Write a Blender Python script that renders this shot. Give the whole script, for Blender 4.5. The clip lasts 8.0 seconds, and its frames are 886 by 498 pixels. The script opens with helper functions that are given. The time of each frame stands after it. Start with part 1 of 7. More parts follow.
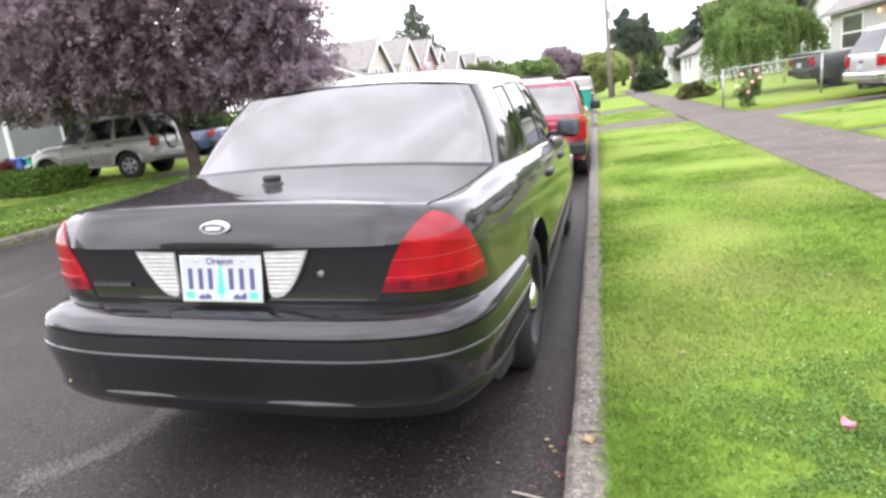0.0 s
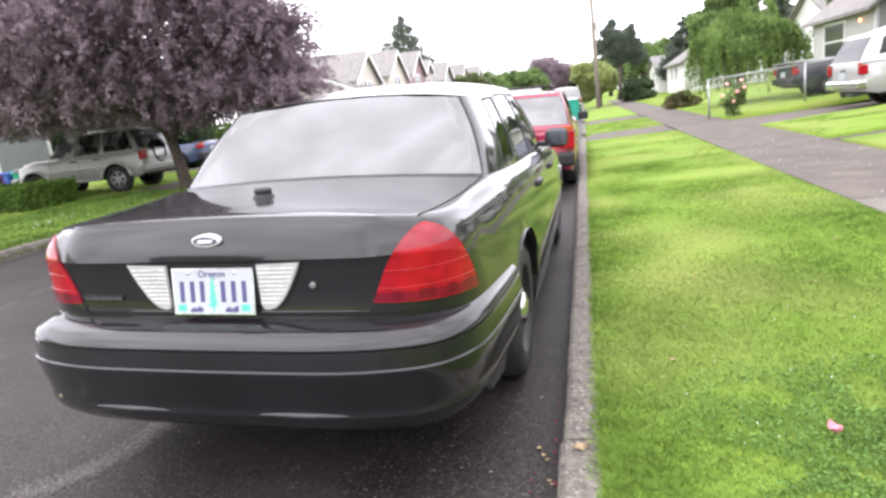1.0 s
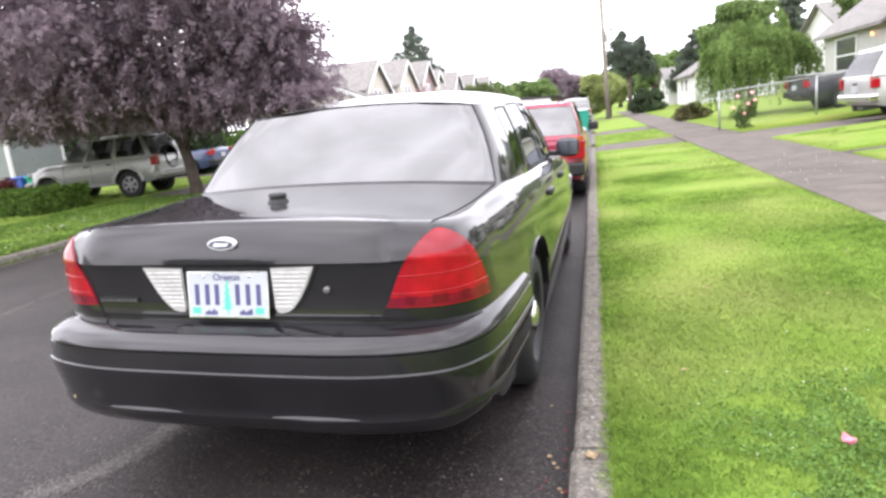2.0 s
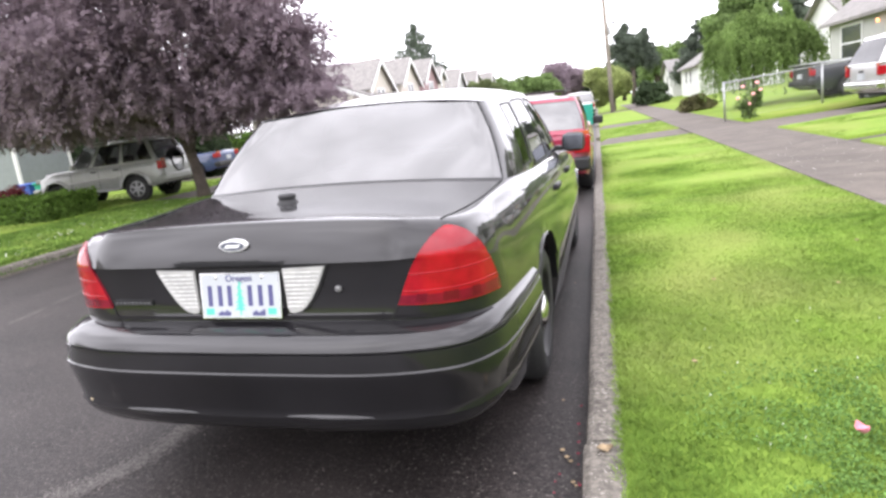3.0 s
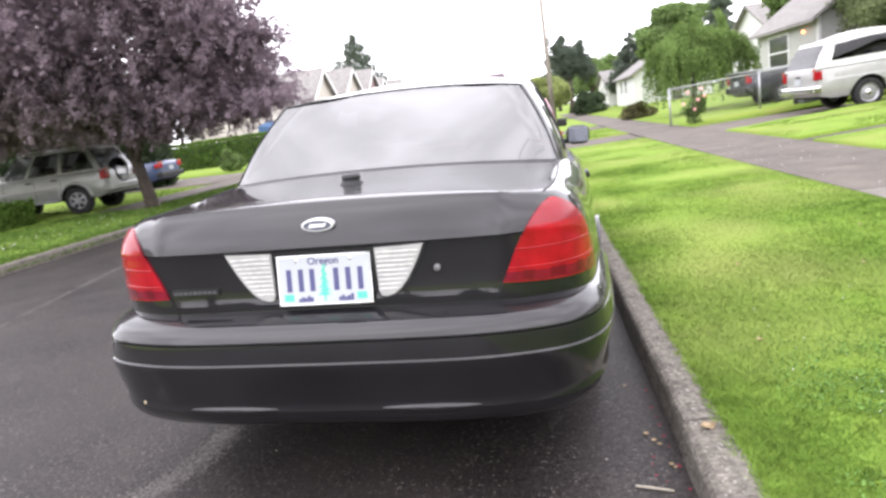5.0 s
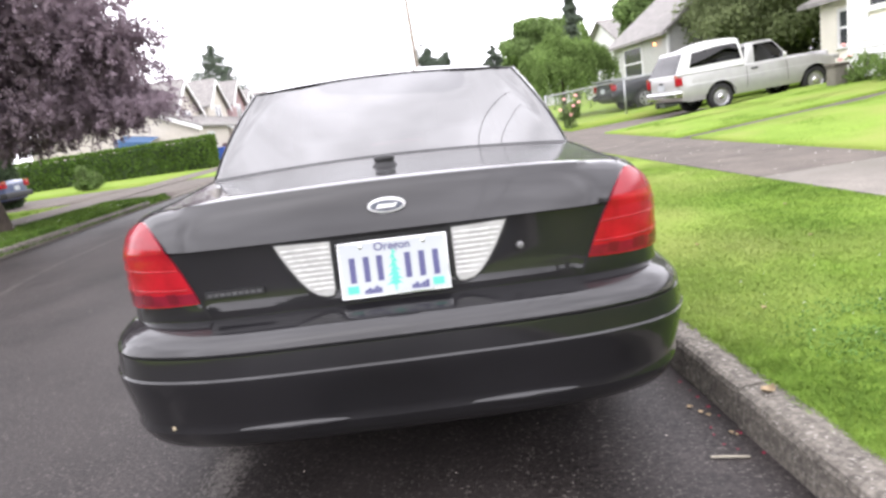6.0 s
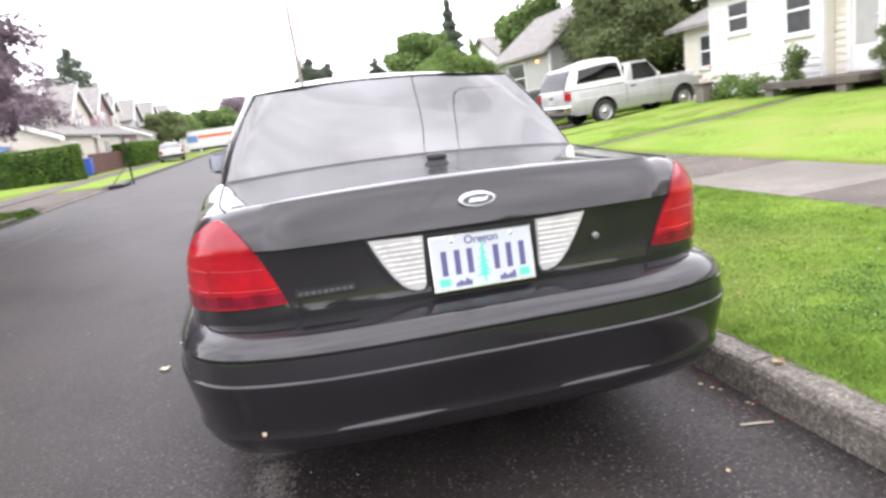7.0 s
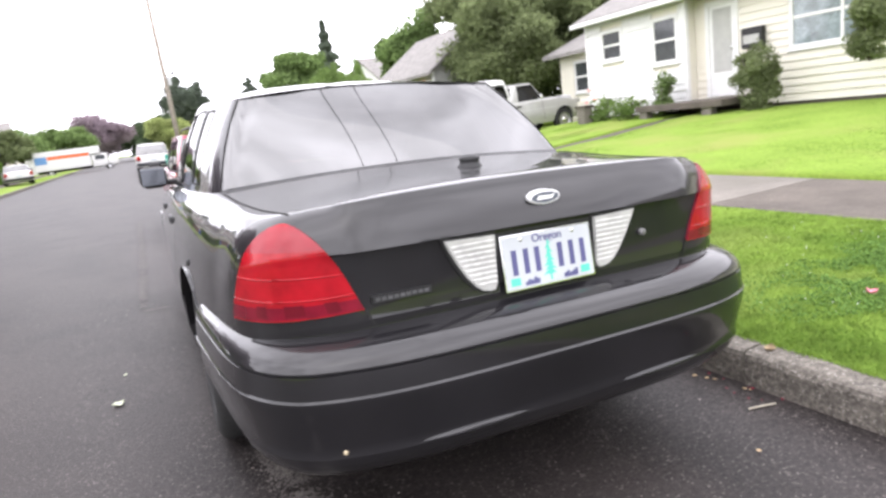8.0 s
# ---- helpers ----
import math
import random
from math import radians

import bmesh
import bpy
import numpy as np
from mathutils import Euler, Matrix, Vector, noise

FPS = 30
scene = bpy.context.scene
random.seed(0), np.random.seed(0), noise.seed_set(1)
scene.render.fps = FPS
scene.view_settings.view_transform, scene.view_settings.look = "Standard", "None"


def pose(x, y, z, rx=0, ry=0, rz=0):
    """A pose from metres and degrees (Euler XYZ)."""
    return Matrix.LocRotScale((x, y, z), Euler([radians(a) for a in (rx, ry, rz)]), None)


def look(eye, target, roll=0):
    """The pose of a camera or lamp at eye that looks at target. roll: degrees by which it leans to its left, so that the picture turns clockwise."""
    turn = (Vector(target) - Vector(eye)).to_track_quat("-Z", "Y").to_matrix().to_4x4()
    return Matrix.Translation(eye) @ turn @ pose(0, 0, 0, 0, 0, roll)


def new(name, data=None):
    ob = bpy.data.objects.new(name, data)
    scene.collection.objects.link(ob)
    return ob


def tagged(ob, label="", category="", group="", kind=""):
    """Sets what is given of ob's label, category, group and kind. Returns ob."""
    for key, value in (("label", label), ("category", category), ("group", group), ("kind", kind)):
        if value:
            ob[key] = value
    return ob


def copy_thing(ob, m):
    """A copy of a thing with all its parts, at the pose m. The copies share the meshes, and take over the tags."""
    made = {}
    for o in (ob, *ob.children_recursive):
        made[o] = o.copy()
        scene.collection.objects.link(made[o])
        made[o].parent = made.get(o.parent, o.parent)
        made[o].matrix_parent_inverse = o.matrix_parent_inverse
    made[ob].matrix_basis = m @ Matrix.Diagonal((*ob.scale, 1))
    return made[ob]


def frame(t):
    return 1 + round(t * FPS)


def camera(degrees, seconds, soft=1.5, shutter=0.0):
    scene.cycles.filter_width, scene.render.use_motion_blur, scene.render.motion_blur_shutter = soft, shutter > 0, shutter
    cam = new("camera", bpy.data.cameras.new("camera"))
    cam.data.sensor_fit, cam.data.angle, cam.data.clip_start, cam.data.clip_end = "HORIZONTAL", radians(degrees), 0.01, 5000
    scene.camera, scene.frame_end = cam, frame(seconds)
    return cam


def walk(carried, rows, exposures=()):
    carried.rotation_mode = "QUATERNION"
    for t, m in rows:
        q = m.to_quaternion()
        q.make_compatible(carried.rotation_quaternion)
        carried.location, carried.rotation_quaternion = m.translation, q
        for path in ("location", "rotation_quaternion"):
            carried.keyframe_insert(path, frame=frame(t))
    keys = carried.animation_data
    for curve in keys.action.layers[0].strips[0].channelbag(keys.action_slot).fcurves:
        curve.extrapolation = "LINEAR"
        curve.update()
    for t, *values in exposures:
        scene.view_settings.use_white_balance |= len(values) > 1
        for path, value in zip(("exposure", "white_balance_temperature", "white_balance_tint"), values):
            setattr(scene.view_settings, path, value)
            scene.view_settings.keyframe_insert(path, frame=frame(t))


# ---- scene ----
cam = camera(70.4, 8.0, soft=2.8, shutter=0.3)
PATH = [
    (0, (1.259, 0.294, 1.359), (0.778, 2.18, 0.898), -4.1),
    (0.5, (1.263, 0.276, 1.351), (0.813, 2.175, 0.914), -4.0),
    (1, (1.263, 0.274, 1.363), (0.812, 2.174, 0.933), -4.5),
    (1.5, (1.247, 0.258, 1.361), (0.791, 2.162, 0.95), -4.0),
    (2, (1.246, 0.257, 1.357), (0.772, 2.158, 0.957), -3.9),
    (3.5, (1.222, 0.233, 1.359), (0.725, 2.126, 0.949), -5.6),
    (4, (1.139, 0.231, 1.336), (0.659, 2.128, 0.923), -4.5),
    (5.3, (0.527, 0.24, 1.244), (0.342, 2.194, 0.857), -7.2),
    (5.5, (0.416, 0.264, 1.227), (0.331, 2.223, 0.831), -8.3),
    (6, (0.045, 0.354, 1.202), (0.143, 2.312, 0.809), -6.5),
    (6.5, (-0.285, 0.373, 1.19), (-0.061, 2.324, 0.813), -6.4),
    (7, (-0.567, 0.393, 1.22), (-0.095, 2.296, 0.825), -5.9),
    (7.5, (-0.832, 0.524, 1.21), (-0.165, 2.371, 0.831), -6.1),
    (8, (-1.082, 0.621, 1.206), (-0.238, 2.397, 0.839), -5.6),
]
# the parking lane falls 2.3 degrees to the kerb: the path and the sedan were laid out on that slope
ROLL = 2.3
SLOPE = Matrix.Translation((1.15, 2.2, 0)) @ pose(0, 0, 0, -0.6) @ pose(0, 0, 0, 0, ROLL) @ Matrix.Translation((-1.15, -2.2, 0))
walk(cam, [(t, SLOPE @ look(eye, target, roll)) for t, eye, target, roll in PATH], exposures=((0, 0.54, 6500, 14), (8, 0.52, 6500, 14)))

# ---- light ----
world = bpy.data.worlds.new("overcast")
scene.world = world
world.use_nodes = True
wn, wl = world.node_tree.nodes, world.node_tree.links
sky = wn.new("ShaderNodeTexSky")
sky.sky_type, sky.sun_disc = "NISHITA", False
sky.sun_elevation, sky.sun_rotation = radians(58), radians(200)
sky.air_density, sky.dust_density, sky.ozone_density = 1.0, 6.0, 1.0
grey = wn.new("ShaderNodeHueSaturation")
grey.inputs["Saturation"].default_value = 0.12
wl.new(sky.outputs[0], grey.inputs["Color"])
# an even layer of cloud with soft thick and thin patches, over the sky
co = wn.new("ShaderNodeTexCoord")
cl = wn.new("ShaderNodeTexNoise")
cl.inputs["Scale"].default_value, cl.inputs["Detail"].default_value = 3.2, 6
wl.new(co.outputs["Generated"], cl.inputs["Vector"])
thick = wn.new("ShaderNodeMapRange")
thick.inputs["From Min"].default_value, thick.inputs["From Max"].default_value = 0.3, 0.7
thick.inputs["To Min"].default_value, thick.inputs["To Max"].default_value = 12.0, 25.5
wl.new(cl.outputs["Fac"], thick.inputs["Value"])
layer = wn.new("ShaderNodeMix")
layer.data_type = "RGBA"
layer.inputs["Factor"].default_value = 0.85
wl.new(grey.outputs[0], layer.inputs[6])
cool = wn.new("ShaderNodeVectorMath")
cool.operation = "MULTIPLY"
cool.inputs[1].default_value = (0.985, 0.985, 1.05)
wl.new(thick.outputs[0], cool.inputs[0])
wl.new(cool.outputs[0], layer.inputs[7])
wl.new(layer.outputs[2], wn["Background"].inputs["Color"])
wn["Background"].inputs["Strength"].default_value = 0.15
sun = new("sun", bpy.data.lights.new("sun", "SUN"))
sun.data.energy, sun.data.angle, sun.data.color = 0.7, radians(120), (1, 0.98, 0.95)
sun.matrix_world = look((0, 0, 40), (0 + 40 * math.sin(radians(20)) * 0.6, 40 * math.cos(radians(20)) * 0.6, 0))


# ---- materials ----
def mat(name, color, rough=0.6, metal=0.0, var=0.15, scale=6.0, fine=60.0, bump=0.0, bump_scale=40.0, coat=0.0, ior=1.45, island=0.0, obj=0.0, color2=None, spec=0.5, speck=None, stain=None, leaf=0.0, patch=None, coat_ior=1.5, coat_rough=0.03):
    """A surface with colour variation at two scales, and relief."""
    m = bpy.data.materials.new(name)
    m.use_nodes = True
    n, l = m.node_tree.nodes, m.node_tree.links
    b = n["Principled BSDF"]
    b.inputs["Roughness"].default_value, b.inputs["Metallic"].default_value = rough, metal
    b.inputs["Coat Weight"].default_value, b.inputs["IOR"].default_value = coat, ior
    b.inputs["Specular IOR Level"].default_value = spec
    b.inputs["Coat Roughness"].default_value, b.inputs["Coat IOR"].default_value = coat_rough, coat_ior
    co = n.new("ShaderNodeTexCoord").outputs["Object"]

    def tex(sc, detail):
        t = n.new("ShaderNodeTexNoise")
        t.inputs["Scale"].default_value, t.inputs["Detail"].default_value = sc, detail
        l.new(co, t.inputs["Vector"])
        return t.outputs["Fac"]

    def mixed(fac, a, c):
        x = n.new("ShaderNodeMix")
        x.data_type = "RGBA"
        l.new(fac, x.inputs["Factor"])
        for sock, v in ((x.inputs[6], a), (x.inputs[7], c)):
            if isinstance(v, tuple):
                sock.default_value = (*v, 1)
            else:
                l.new(v, sock)
        return x.outputs[2]

    def ramp(fac, lo, hi):
        r = n.new("ShaderNodeMapRange")
        r.inputs["From Min"].default_value, r.inputs["From Max"].default_value = lo, hi
        l.new(fac, r.inputs["Value"])
        return r.outputs[0]

    dark = tuple(c * (1 - var) for c in color)
    light = color2 or tuple(min(1, c * (1 + var)) for c in color)
    out = mixed(ramp(tex(scale, 4), 0.3, 0.7), dark, light)
    if fine:
        f = mixed(ramp(tex(fine, 3), 0.35, 0.65), (1 - var,) * 3, (1 + var,) * 3)
        mul = n.new("ShaderNodeMix")
        mul.data_type, mul.blend_type = "RGBA", "MULTIPLY"
        mul.inputs["Factor"].default_value = 1
        l.new(out, mul.inputs[6]), l.new(f, mul.inputs[7])
        out = mul.outputs[2]
    if patch:
        out = mixed(ramp(tex(0.75, 5), 0.47, 0.70), out, patch)
    if stain:
        out = mixed(ramp(tex(stain[0], 6), stain[1], stain[1] + 0.16), out, stain[2])
    if speck:
        out = mixed(ramp(tex(speck[0], 2), speck[1], speck[1] + 0.05), out, speck[2])
    for amount, node, sock in ((island, "ShaderNodeNewGeometry", "Random Per Island"), (obj, "ShaderNodeObjectInfo", "Random")):
        if amount:
            f = mixed(n.new(node).outputs[sock], (1 - amount,) * 3, (1 + amount,) * 3)
            mul = n.new("ShaderNodeMix")
            mul.data_type, mul.blend_type = "RGBA", "MULTIPLY"
            mul.inputs["Factor"].default_value = 1
            l.new(out, mul.inputs[6]), l.new(f, mul.inputs[7])
            out = mul.outputs[2]
    l.new(out, b.inputs["Base Color"])
    if leaf:
        # thin leaves let part of the light through
        tl, mx = n.new("ShaderNodeBsdfTranslucent"), n.new("ShaderNodeMixShader")
        mx.inputs[0].default_value = leaf
        l.new(out, tl.inputs["Color"])
        l.new(b.outputs[0], mx.inputs[1]), l.new(tl.outputs[0], mx.inputs[2])
        l.new(mx.outputs[0], n["Material Output"].inputs[0])
    if bump:
        bp = n.new("ShaderNodeBump")
        bp.inputs["Strength"].default_value, bp.inputs["Distance"].default_value = bump, 0.01
        l.new(tex(bump_scale, 5), bp.inputs["Height"])
        l.new(bp.outputs[0], b.inputs["Normal"])
    return m


def glass_mat(name, tint, rough=0.01, ior=1.5):
    """A tinted pane: what passes is dimmed, the rest mirrors by Fresnel."""
    m = bpy.data.materials.new(name)
    m.use_nodes = True
    n, l = m.node_tree.nodes, m.node_tree.links
    n.remove(n["Principled BSDF"])
    tr, gl, mx, fr = (n.new("ShaderNode" + k) for k in ("BsdfTransparent", "BsdfGlossy", "MixShader", "Fresnel"))
    tr.inputs[0].default_value = (*tint, 1)
    gl.inputs["Roughness"].default_value = rough
    gl.inputs["Color"].default_value = (1, 1, 1, 1)
    fr.inputs[0].default_value = ior
    l.new(fr.outputs[0], mx.inputs[0]), l.new(tr.outputs[0], mx.inputs[1]), l.new(gl.outputs[0], mx.inputs[2])
    l.new(mx.outputs[0], n["Material Output"].inputs[0])
    return m


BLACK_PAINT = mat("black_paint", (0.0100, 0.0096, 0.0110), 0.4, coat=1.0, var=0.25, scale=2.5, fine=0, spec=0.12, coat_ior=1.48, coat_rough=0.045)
BLACK_TRIM = mat("black_trim", (0.014, 0.014, 0.015), 0.5, var=0.2)
SEAM = mat("seam", (0.004, 0.004, 0.004), 0.8, var=0.1)
RUBBER = mat("tyre_rubber", (0.018, 0.018, 0.018), 0.75, var=0.25, bump=0.2)
CHROME = mat("chrome", (0.75, 0.75, 0.76), 0.12, 1.0, var=0.05)
MIRROR = mat("mirror_glass", (0.15, 0.16, 0.18), 0.12, 1.0, var=0.05, fine=0)
STEEL = mat("wheel_steel", (0.38, 0.38, 0.39), 0.4, 0.7, var=0.15)
RED_LENS = mat("red_lens", (0.30, 0.006, 0.012), 0.2, coat=0.25, var=0.22, scale=16, fine=0, spec=0.3)
DARK_RED = mat("dark_red_lens", (0.15, 0.004, 0.015), 0.2, coat=0.5, var=0.25, scale=16, fine=0, spec=0.3)
# long grass, its green darkened to hold the shade under the plum tree
SHADED_LONG_GRASS = mat("shaded_long_grass", (0.080, 0.150, 0.027), 0.85, var=0.2, scale=1.6, fine=7, island=0.25, color2=(0.125, 0.20, 0.04), spec=0.15)
PINK_LENS = mat("upper_red_lens", (0.235, 0.010, 0.019), 0.22, coat=0.22, var=0.15, scale=12, fine=0, spec=0.4)
DEEP_RED = mat("deep_red_cell", (0.11, 0.003, 0.010), 0.25, coat=0.5, var=0.2, scale=16, fine=0, spec=0.3)
AMBER = mat("amber_lens", (0.36, 0.065, 0.012), 0.2, coat=0.4, var=0.1)
CLEAR_LENS = mat("clear_lens", (0.41, 0.41, 0.395), 0.2, coat=0.6, var=0.22, scale=9, fine=0)
RIB = mat("lens_rib", (0.54, 0.54, 0.525), 0.25, coat=0.5, var=0.15)
STRAW_PAINT = mat("chipped_paint", (0.50, 0.42, 0.28), 0.6, var=0.1)
BADGE_SILVER = mat("badge_silver", (0.80, 0.80, 0.80), 0.3, var=0.05)
BADGE_FIELD = mat("badge_field", (0.10, 0.11, 0.14), 0.3, coat=0.5, var=0.1)
GREY_LOCK = mat("grey_lock", (0.20, 0.20, 0.20), 0.4, 0.4, var=0.1)
DULL_GREY = mat("dull_grey", (0.085, 0.085, 0.088), 0.5, var=0.2)
TINTED = glass_mat("tinted_glass", (0.05, 0.05, 0.055), 0.015, 2.4)
DARK_GLASS = glass_mat("dark_glass", (0.035, 0.037, 0.04), 0.015, 1.5)
SMOKED = glass_mat("smoked_glass", (0.52, 0.54, 0.52), 0.012, 1.8)
CAR_GLASS = glass_mat("car_glass", (0.30, 0.32, 0.32), 0.01, 1.55)
HOUSE_GLASS = glass_mat("house_glass", (0.35, 0.36, 0.38), 0.01, 1.5)
CABIN = mat("cabin_fabric", (0.03, 0.03, 0.032), 0.9, var=0.2)
SILVER_PAINT = mat("silver_paint", (0.31, 0.315, 0.30), 0.35, 0.35, coat=0.8, var=0.06)
RED_PAINT = mat("red_paint", (0.25, 0.010, 0.040), 0.35, coat=0.8, var=0.08)
BLUE_PAINT = mat("blue_paint", (0.035, 0.055, 0.13), 0.35, coat=0.8, var=0.1)
CANOPY_WHITE = mat("canopy_white", (0.60, 0.60, 0.59), 0.35, coat=0.5, var=0.05)
PALE_SILVER = mat("pale_silver_paint", (0.37, 0.37, 0.36), 0.35, 0.2, coat=0.7, var=0.05)
WHITE_PAINT = mat("white_car_paint", (0.56, 0.56, 0.55), 0.35, coat=0.6, var=0.05)
DARK_PAINT = mat("dark_blue_paint", (0.012, 0.014, 0.02), 0.35, coat=0.8, var=0.1)
ASPHALT = mat("asphalt", (0.0200, 0.0166, 0.0158), 0.56, spec=0.34, var=0.55, scale=1.4, fine=55, bump=0.34, bump_scale=110, speck=(85, 0.63, (0.125, 0.112, 0.102)), patch=(0.0320, 0.0270, 0.0255))
CONCRETE = mat("kerb_concrete", (0.140, 0.126, 0.108), 0.95, var=0.36, scale=7, fine=48, bump=1.0, bump_scale=60, speck=(75, 0.62, (0.30, 0.28, 0.25)), stain=(7, 0.53, (0.072, 0.066, 0.055)))
WALK = mat("pavement_concrete", (0.098, 0.083, 0.070), 0.9, var=0.22, scale=2.5, fine=70, bump=0.3, bump_scale=80, obj=0.10, speck=(30, 0.70, (0.20, 0.19, 0.18)))
WALK_LIGHT = mat("pale_concrete", (0.165, 0.150, 0.130), 0.9, var=0.2, scale=2.5, fine=70, bump=0.3, bump_scale=80, patch=(0.13, 0.12, 0.10))
TURF = mat("turf", (0.165, 0.255, 0.040), 0.95, var=0.14, scale=1.6, fine=24, bump=0.25, bump_scale=50, color2=(0.180, 0.265, 0.046), spec=0.1, patch=(0.205, 0.240, 0.062))
BLADE = mat("grass_blades", (0.140, 0.245, 0.040), 0.8, leaf=0.25, var=0.18, scale=1.6, fine=9, island=0.16, color2=(0.23, 0.34, 0.066), spec=0.15, patch=(0.27, 0.33, 0.10))
# dark brown that stands in for the shade under the porch
PORCH_SHADE = mat("soil", (0.05, 0.04, 0.03), 1.0, var=0.3, bump=0.5)
BARK = mat("bark", (0.075, 0.06, 0.05), 0.95, var=0.3, bump=0.8, bump_scale=30)
PLUM = mat("plum_leaf", (0.265, 0.210, 0.240), 0.8, spec=0.2, leaf=0.5, var=0.22, scale=0.8, fine=0, island=0.12)
HEDGE_LEAF = mat("hedge_leaf", (0.105, 0.178, 0.036), 0.85, spec=0.18, leaf=0.4, var=0.3, scale=1.5, fine=0, island=0.45)
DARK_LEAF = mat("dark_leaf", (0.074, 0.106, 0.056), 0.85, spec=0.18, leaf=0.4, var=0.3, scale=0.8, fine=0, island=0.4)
GREEN_LEAF = mat("green_leaf", (0.155, 0.225, 0.080), 0.85, spec=0.18, leaf=0.4, var=0.3, scale=0.8, fine=0, island=0.4)
WEEP_LEAF = mat("weeping_leaf", (0.165, 0.245, 0.075), 0.85, spec=0.18, leaf=0.4, var=0.3, scale=0.8, fine=0, island=0.3)
LIME_LEAF = mat("lime_leaf", (0.31, 0.36, 0.14), 0.85, spec=0.18, leaf=0.4, var=0.3, scale=0.8, fine=0, island=0.4)
CONIFER = mat("conifer_needles", (0.118, 0.145, 0.110), 0.85, spec=0.18, leaf=0.4, var=0.3, scale=0.8, fine=0, island=0.3)
OLIVE_LEAF = mat("olive_leaf", (0.13, 0.125, 0.06), 0.85, spec=0.18, leaf=0.4, var=0.3, scale=0.8, fine=0, island=0.4)
MID_LEAF = mat("mid_leaf", (0.175, 0.212, 0.100), 0.85, spec=0.18, leaf=0.4, var=0.3, scale=0.8, fine=0, island=0.2)
RED_LEAF = mat("barberry_leaf", (0.12, 0.028, 0.03), 0.85, spec=0.18, leaf=0.4, var=0.3, scale=1.5, fine=0, island=0.4)
SIDING = mat("cream_siding", (0.70, 0.67, 0.58), 0.6, var=0.05, scale=1.0, fine=0)
WHITE_TRIM = mat("white_trim", (0.70, 0.70, 0.69), 0.5, var=0.04)
SIDING_GREY = mat("grey_siding", (0.40, 0.40, 0.38), 0.7, var=0.06)
# blue-grey siding with the shade of the trees put into its colour
SIDING_SHADED = mat("shaded_siding", (0.20, 0.22, 0.225), 0.7, var=0.06)
SIDING_TAN = mat("tan_siding", (0.52, 0.48, 0.42), 0.7, var=0.06)
SIDING_MAUVE = mat("mauve_siding", (0.30, 0.20, 0.20), 0.7, var=0.06)
SHINGLE = mat("roof_shingle", (0.20, 0.19, 0.18), 0.9, var=0.2, scale=4, bump=0.4)
WINDOW_DARK = mat("window_dark", (0.05, 0.055, 0.06), 0.1, coat=0.4, var=0.2)
GALV = mat("galvanised", (0.38, 0.39, 0.39), 0.45, 0.7, var=0.15)
WOOD_POLE = mat("pole_wood", (0.24, 0.21, 0.18), 0.9, var=0.25, bump=0.4)
PLATE_WHITE = mat("plate_white", (0.43, 0.455, 0.475), 0.35, var=0.06, fine=0)
PLATE_INK = mat("plate_ink", (0.075, 0.075, 0.18), 0.4, var=0.1, fine=0)
PLATE_GREEN = mat("plate_green", (0.09, 0.50, 0.38), 0.4, var=0.1, fine=0)


# ---- building helpers ----
def empty(name, m, label, category, group=""):
    ob = new(name)
    ob.matrix_world = m
    ob.empty_display_size = 0.3
    return tagged(ob, label, category, group)


def mesh(name, verts, faces, material, parent=None, smooth=True, label=""):
    me = bpy.data.meshes.new(name)
    me.from_pydata([tuple(map(float, v)) for v in verts], [], faces)
    for p in me.polygons:
        p.use_smooth = smooth
    me.materials.append(material)
    ob = new(name, me)
    if parent:
        ob.parent = parent
    if label:
        ob["label"] = label
    return ob


def part(name, bm, material, parent, label="", smooth=False):
    me = bpy.data.meshes.new(name)
    bm.normal_update()
    bm.to_mesh(me)
    bm.free()
    for p in me.polygons:
        p.use_smooth = smooth
    me.materials.append(material)
    ob = new(name, me)
    if parent:
        ob.parent = parent
    if label:
        ob["label"] = label
    return ob


def box_bm(x0, x1, y0, y1, z0, z1, bevel=0.0, bm=None):
    bm = bm or bmesh.new()
    m = Matrix.Translation(((x0 + x1) / 2, (y0 + y1) / 2, (z0 + z1) / 2)) @ Matrix.Diagonal((x1 - x0, y1 - y0, z1 - z0, 1))
    r = bmesh.ops.create_cube(bm, size=1, matrix=m)
    if bevel:
        edges = {e for v in r["verts"] for e in v.link_edges}
        bmesh.ops.bevel(bm, geom=list(edges), offset=bevel, segments=2, affect="EDGES", profile=0.5)
    return bm


def box(name, x0, x1, y0, y1, z0, z1, material, parent=None, bevel=0.0, label=""):
    return part(name, box_bm(x0, x1, y0, y1, z0, z1, bevel), material, parent, label)


def curve_pts(pts, n):
    """n points at even steps along a smooth curve through pts."""
    p = np.array(pts, float)
    q = np.vstack([2 * p[0] - p[1], p, 2 * p[-1] - p[-2]])
    out = []
    for i in range(len(p) - 1):
        a, b, c, d = q[i:i + 4]
        for t in np.linspace(0, 1, 24, endpoint=False):
            out.append(0.5 * (2 * b + (c - a) * t + (2 * a - 5 * b + 4 * c - d) * t * t + (3 * b - a - 3 * c + d) * t ** 3))
    out = np.array(out + [p[-1]])
    s = np.r_[0, np.cumsum(np.linalg.norm(np.diff(out, axis=0), axis=1))]
    u = np.linspace(0, s[-1], n)
    return np.stack([np.interp(u, s, out[:, k]) for k in range(out.shape[1])], 1)


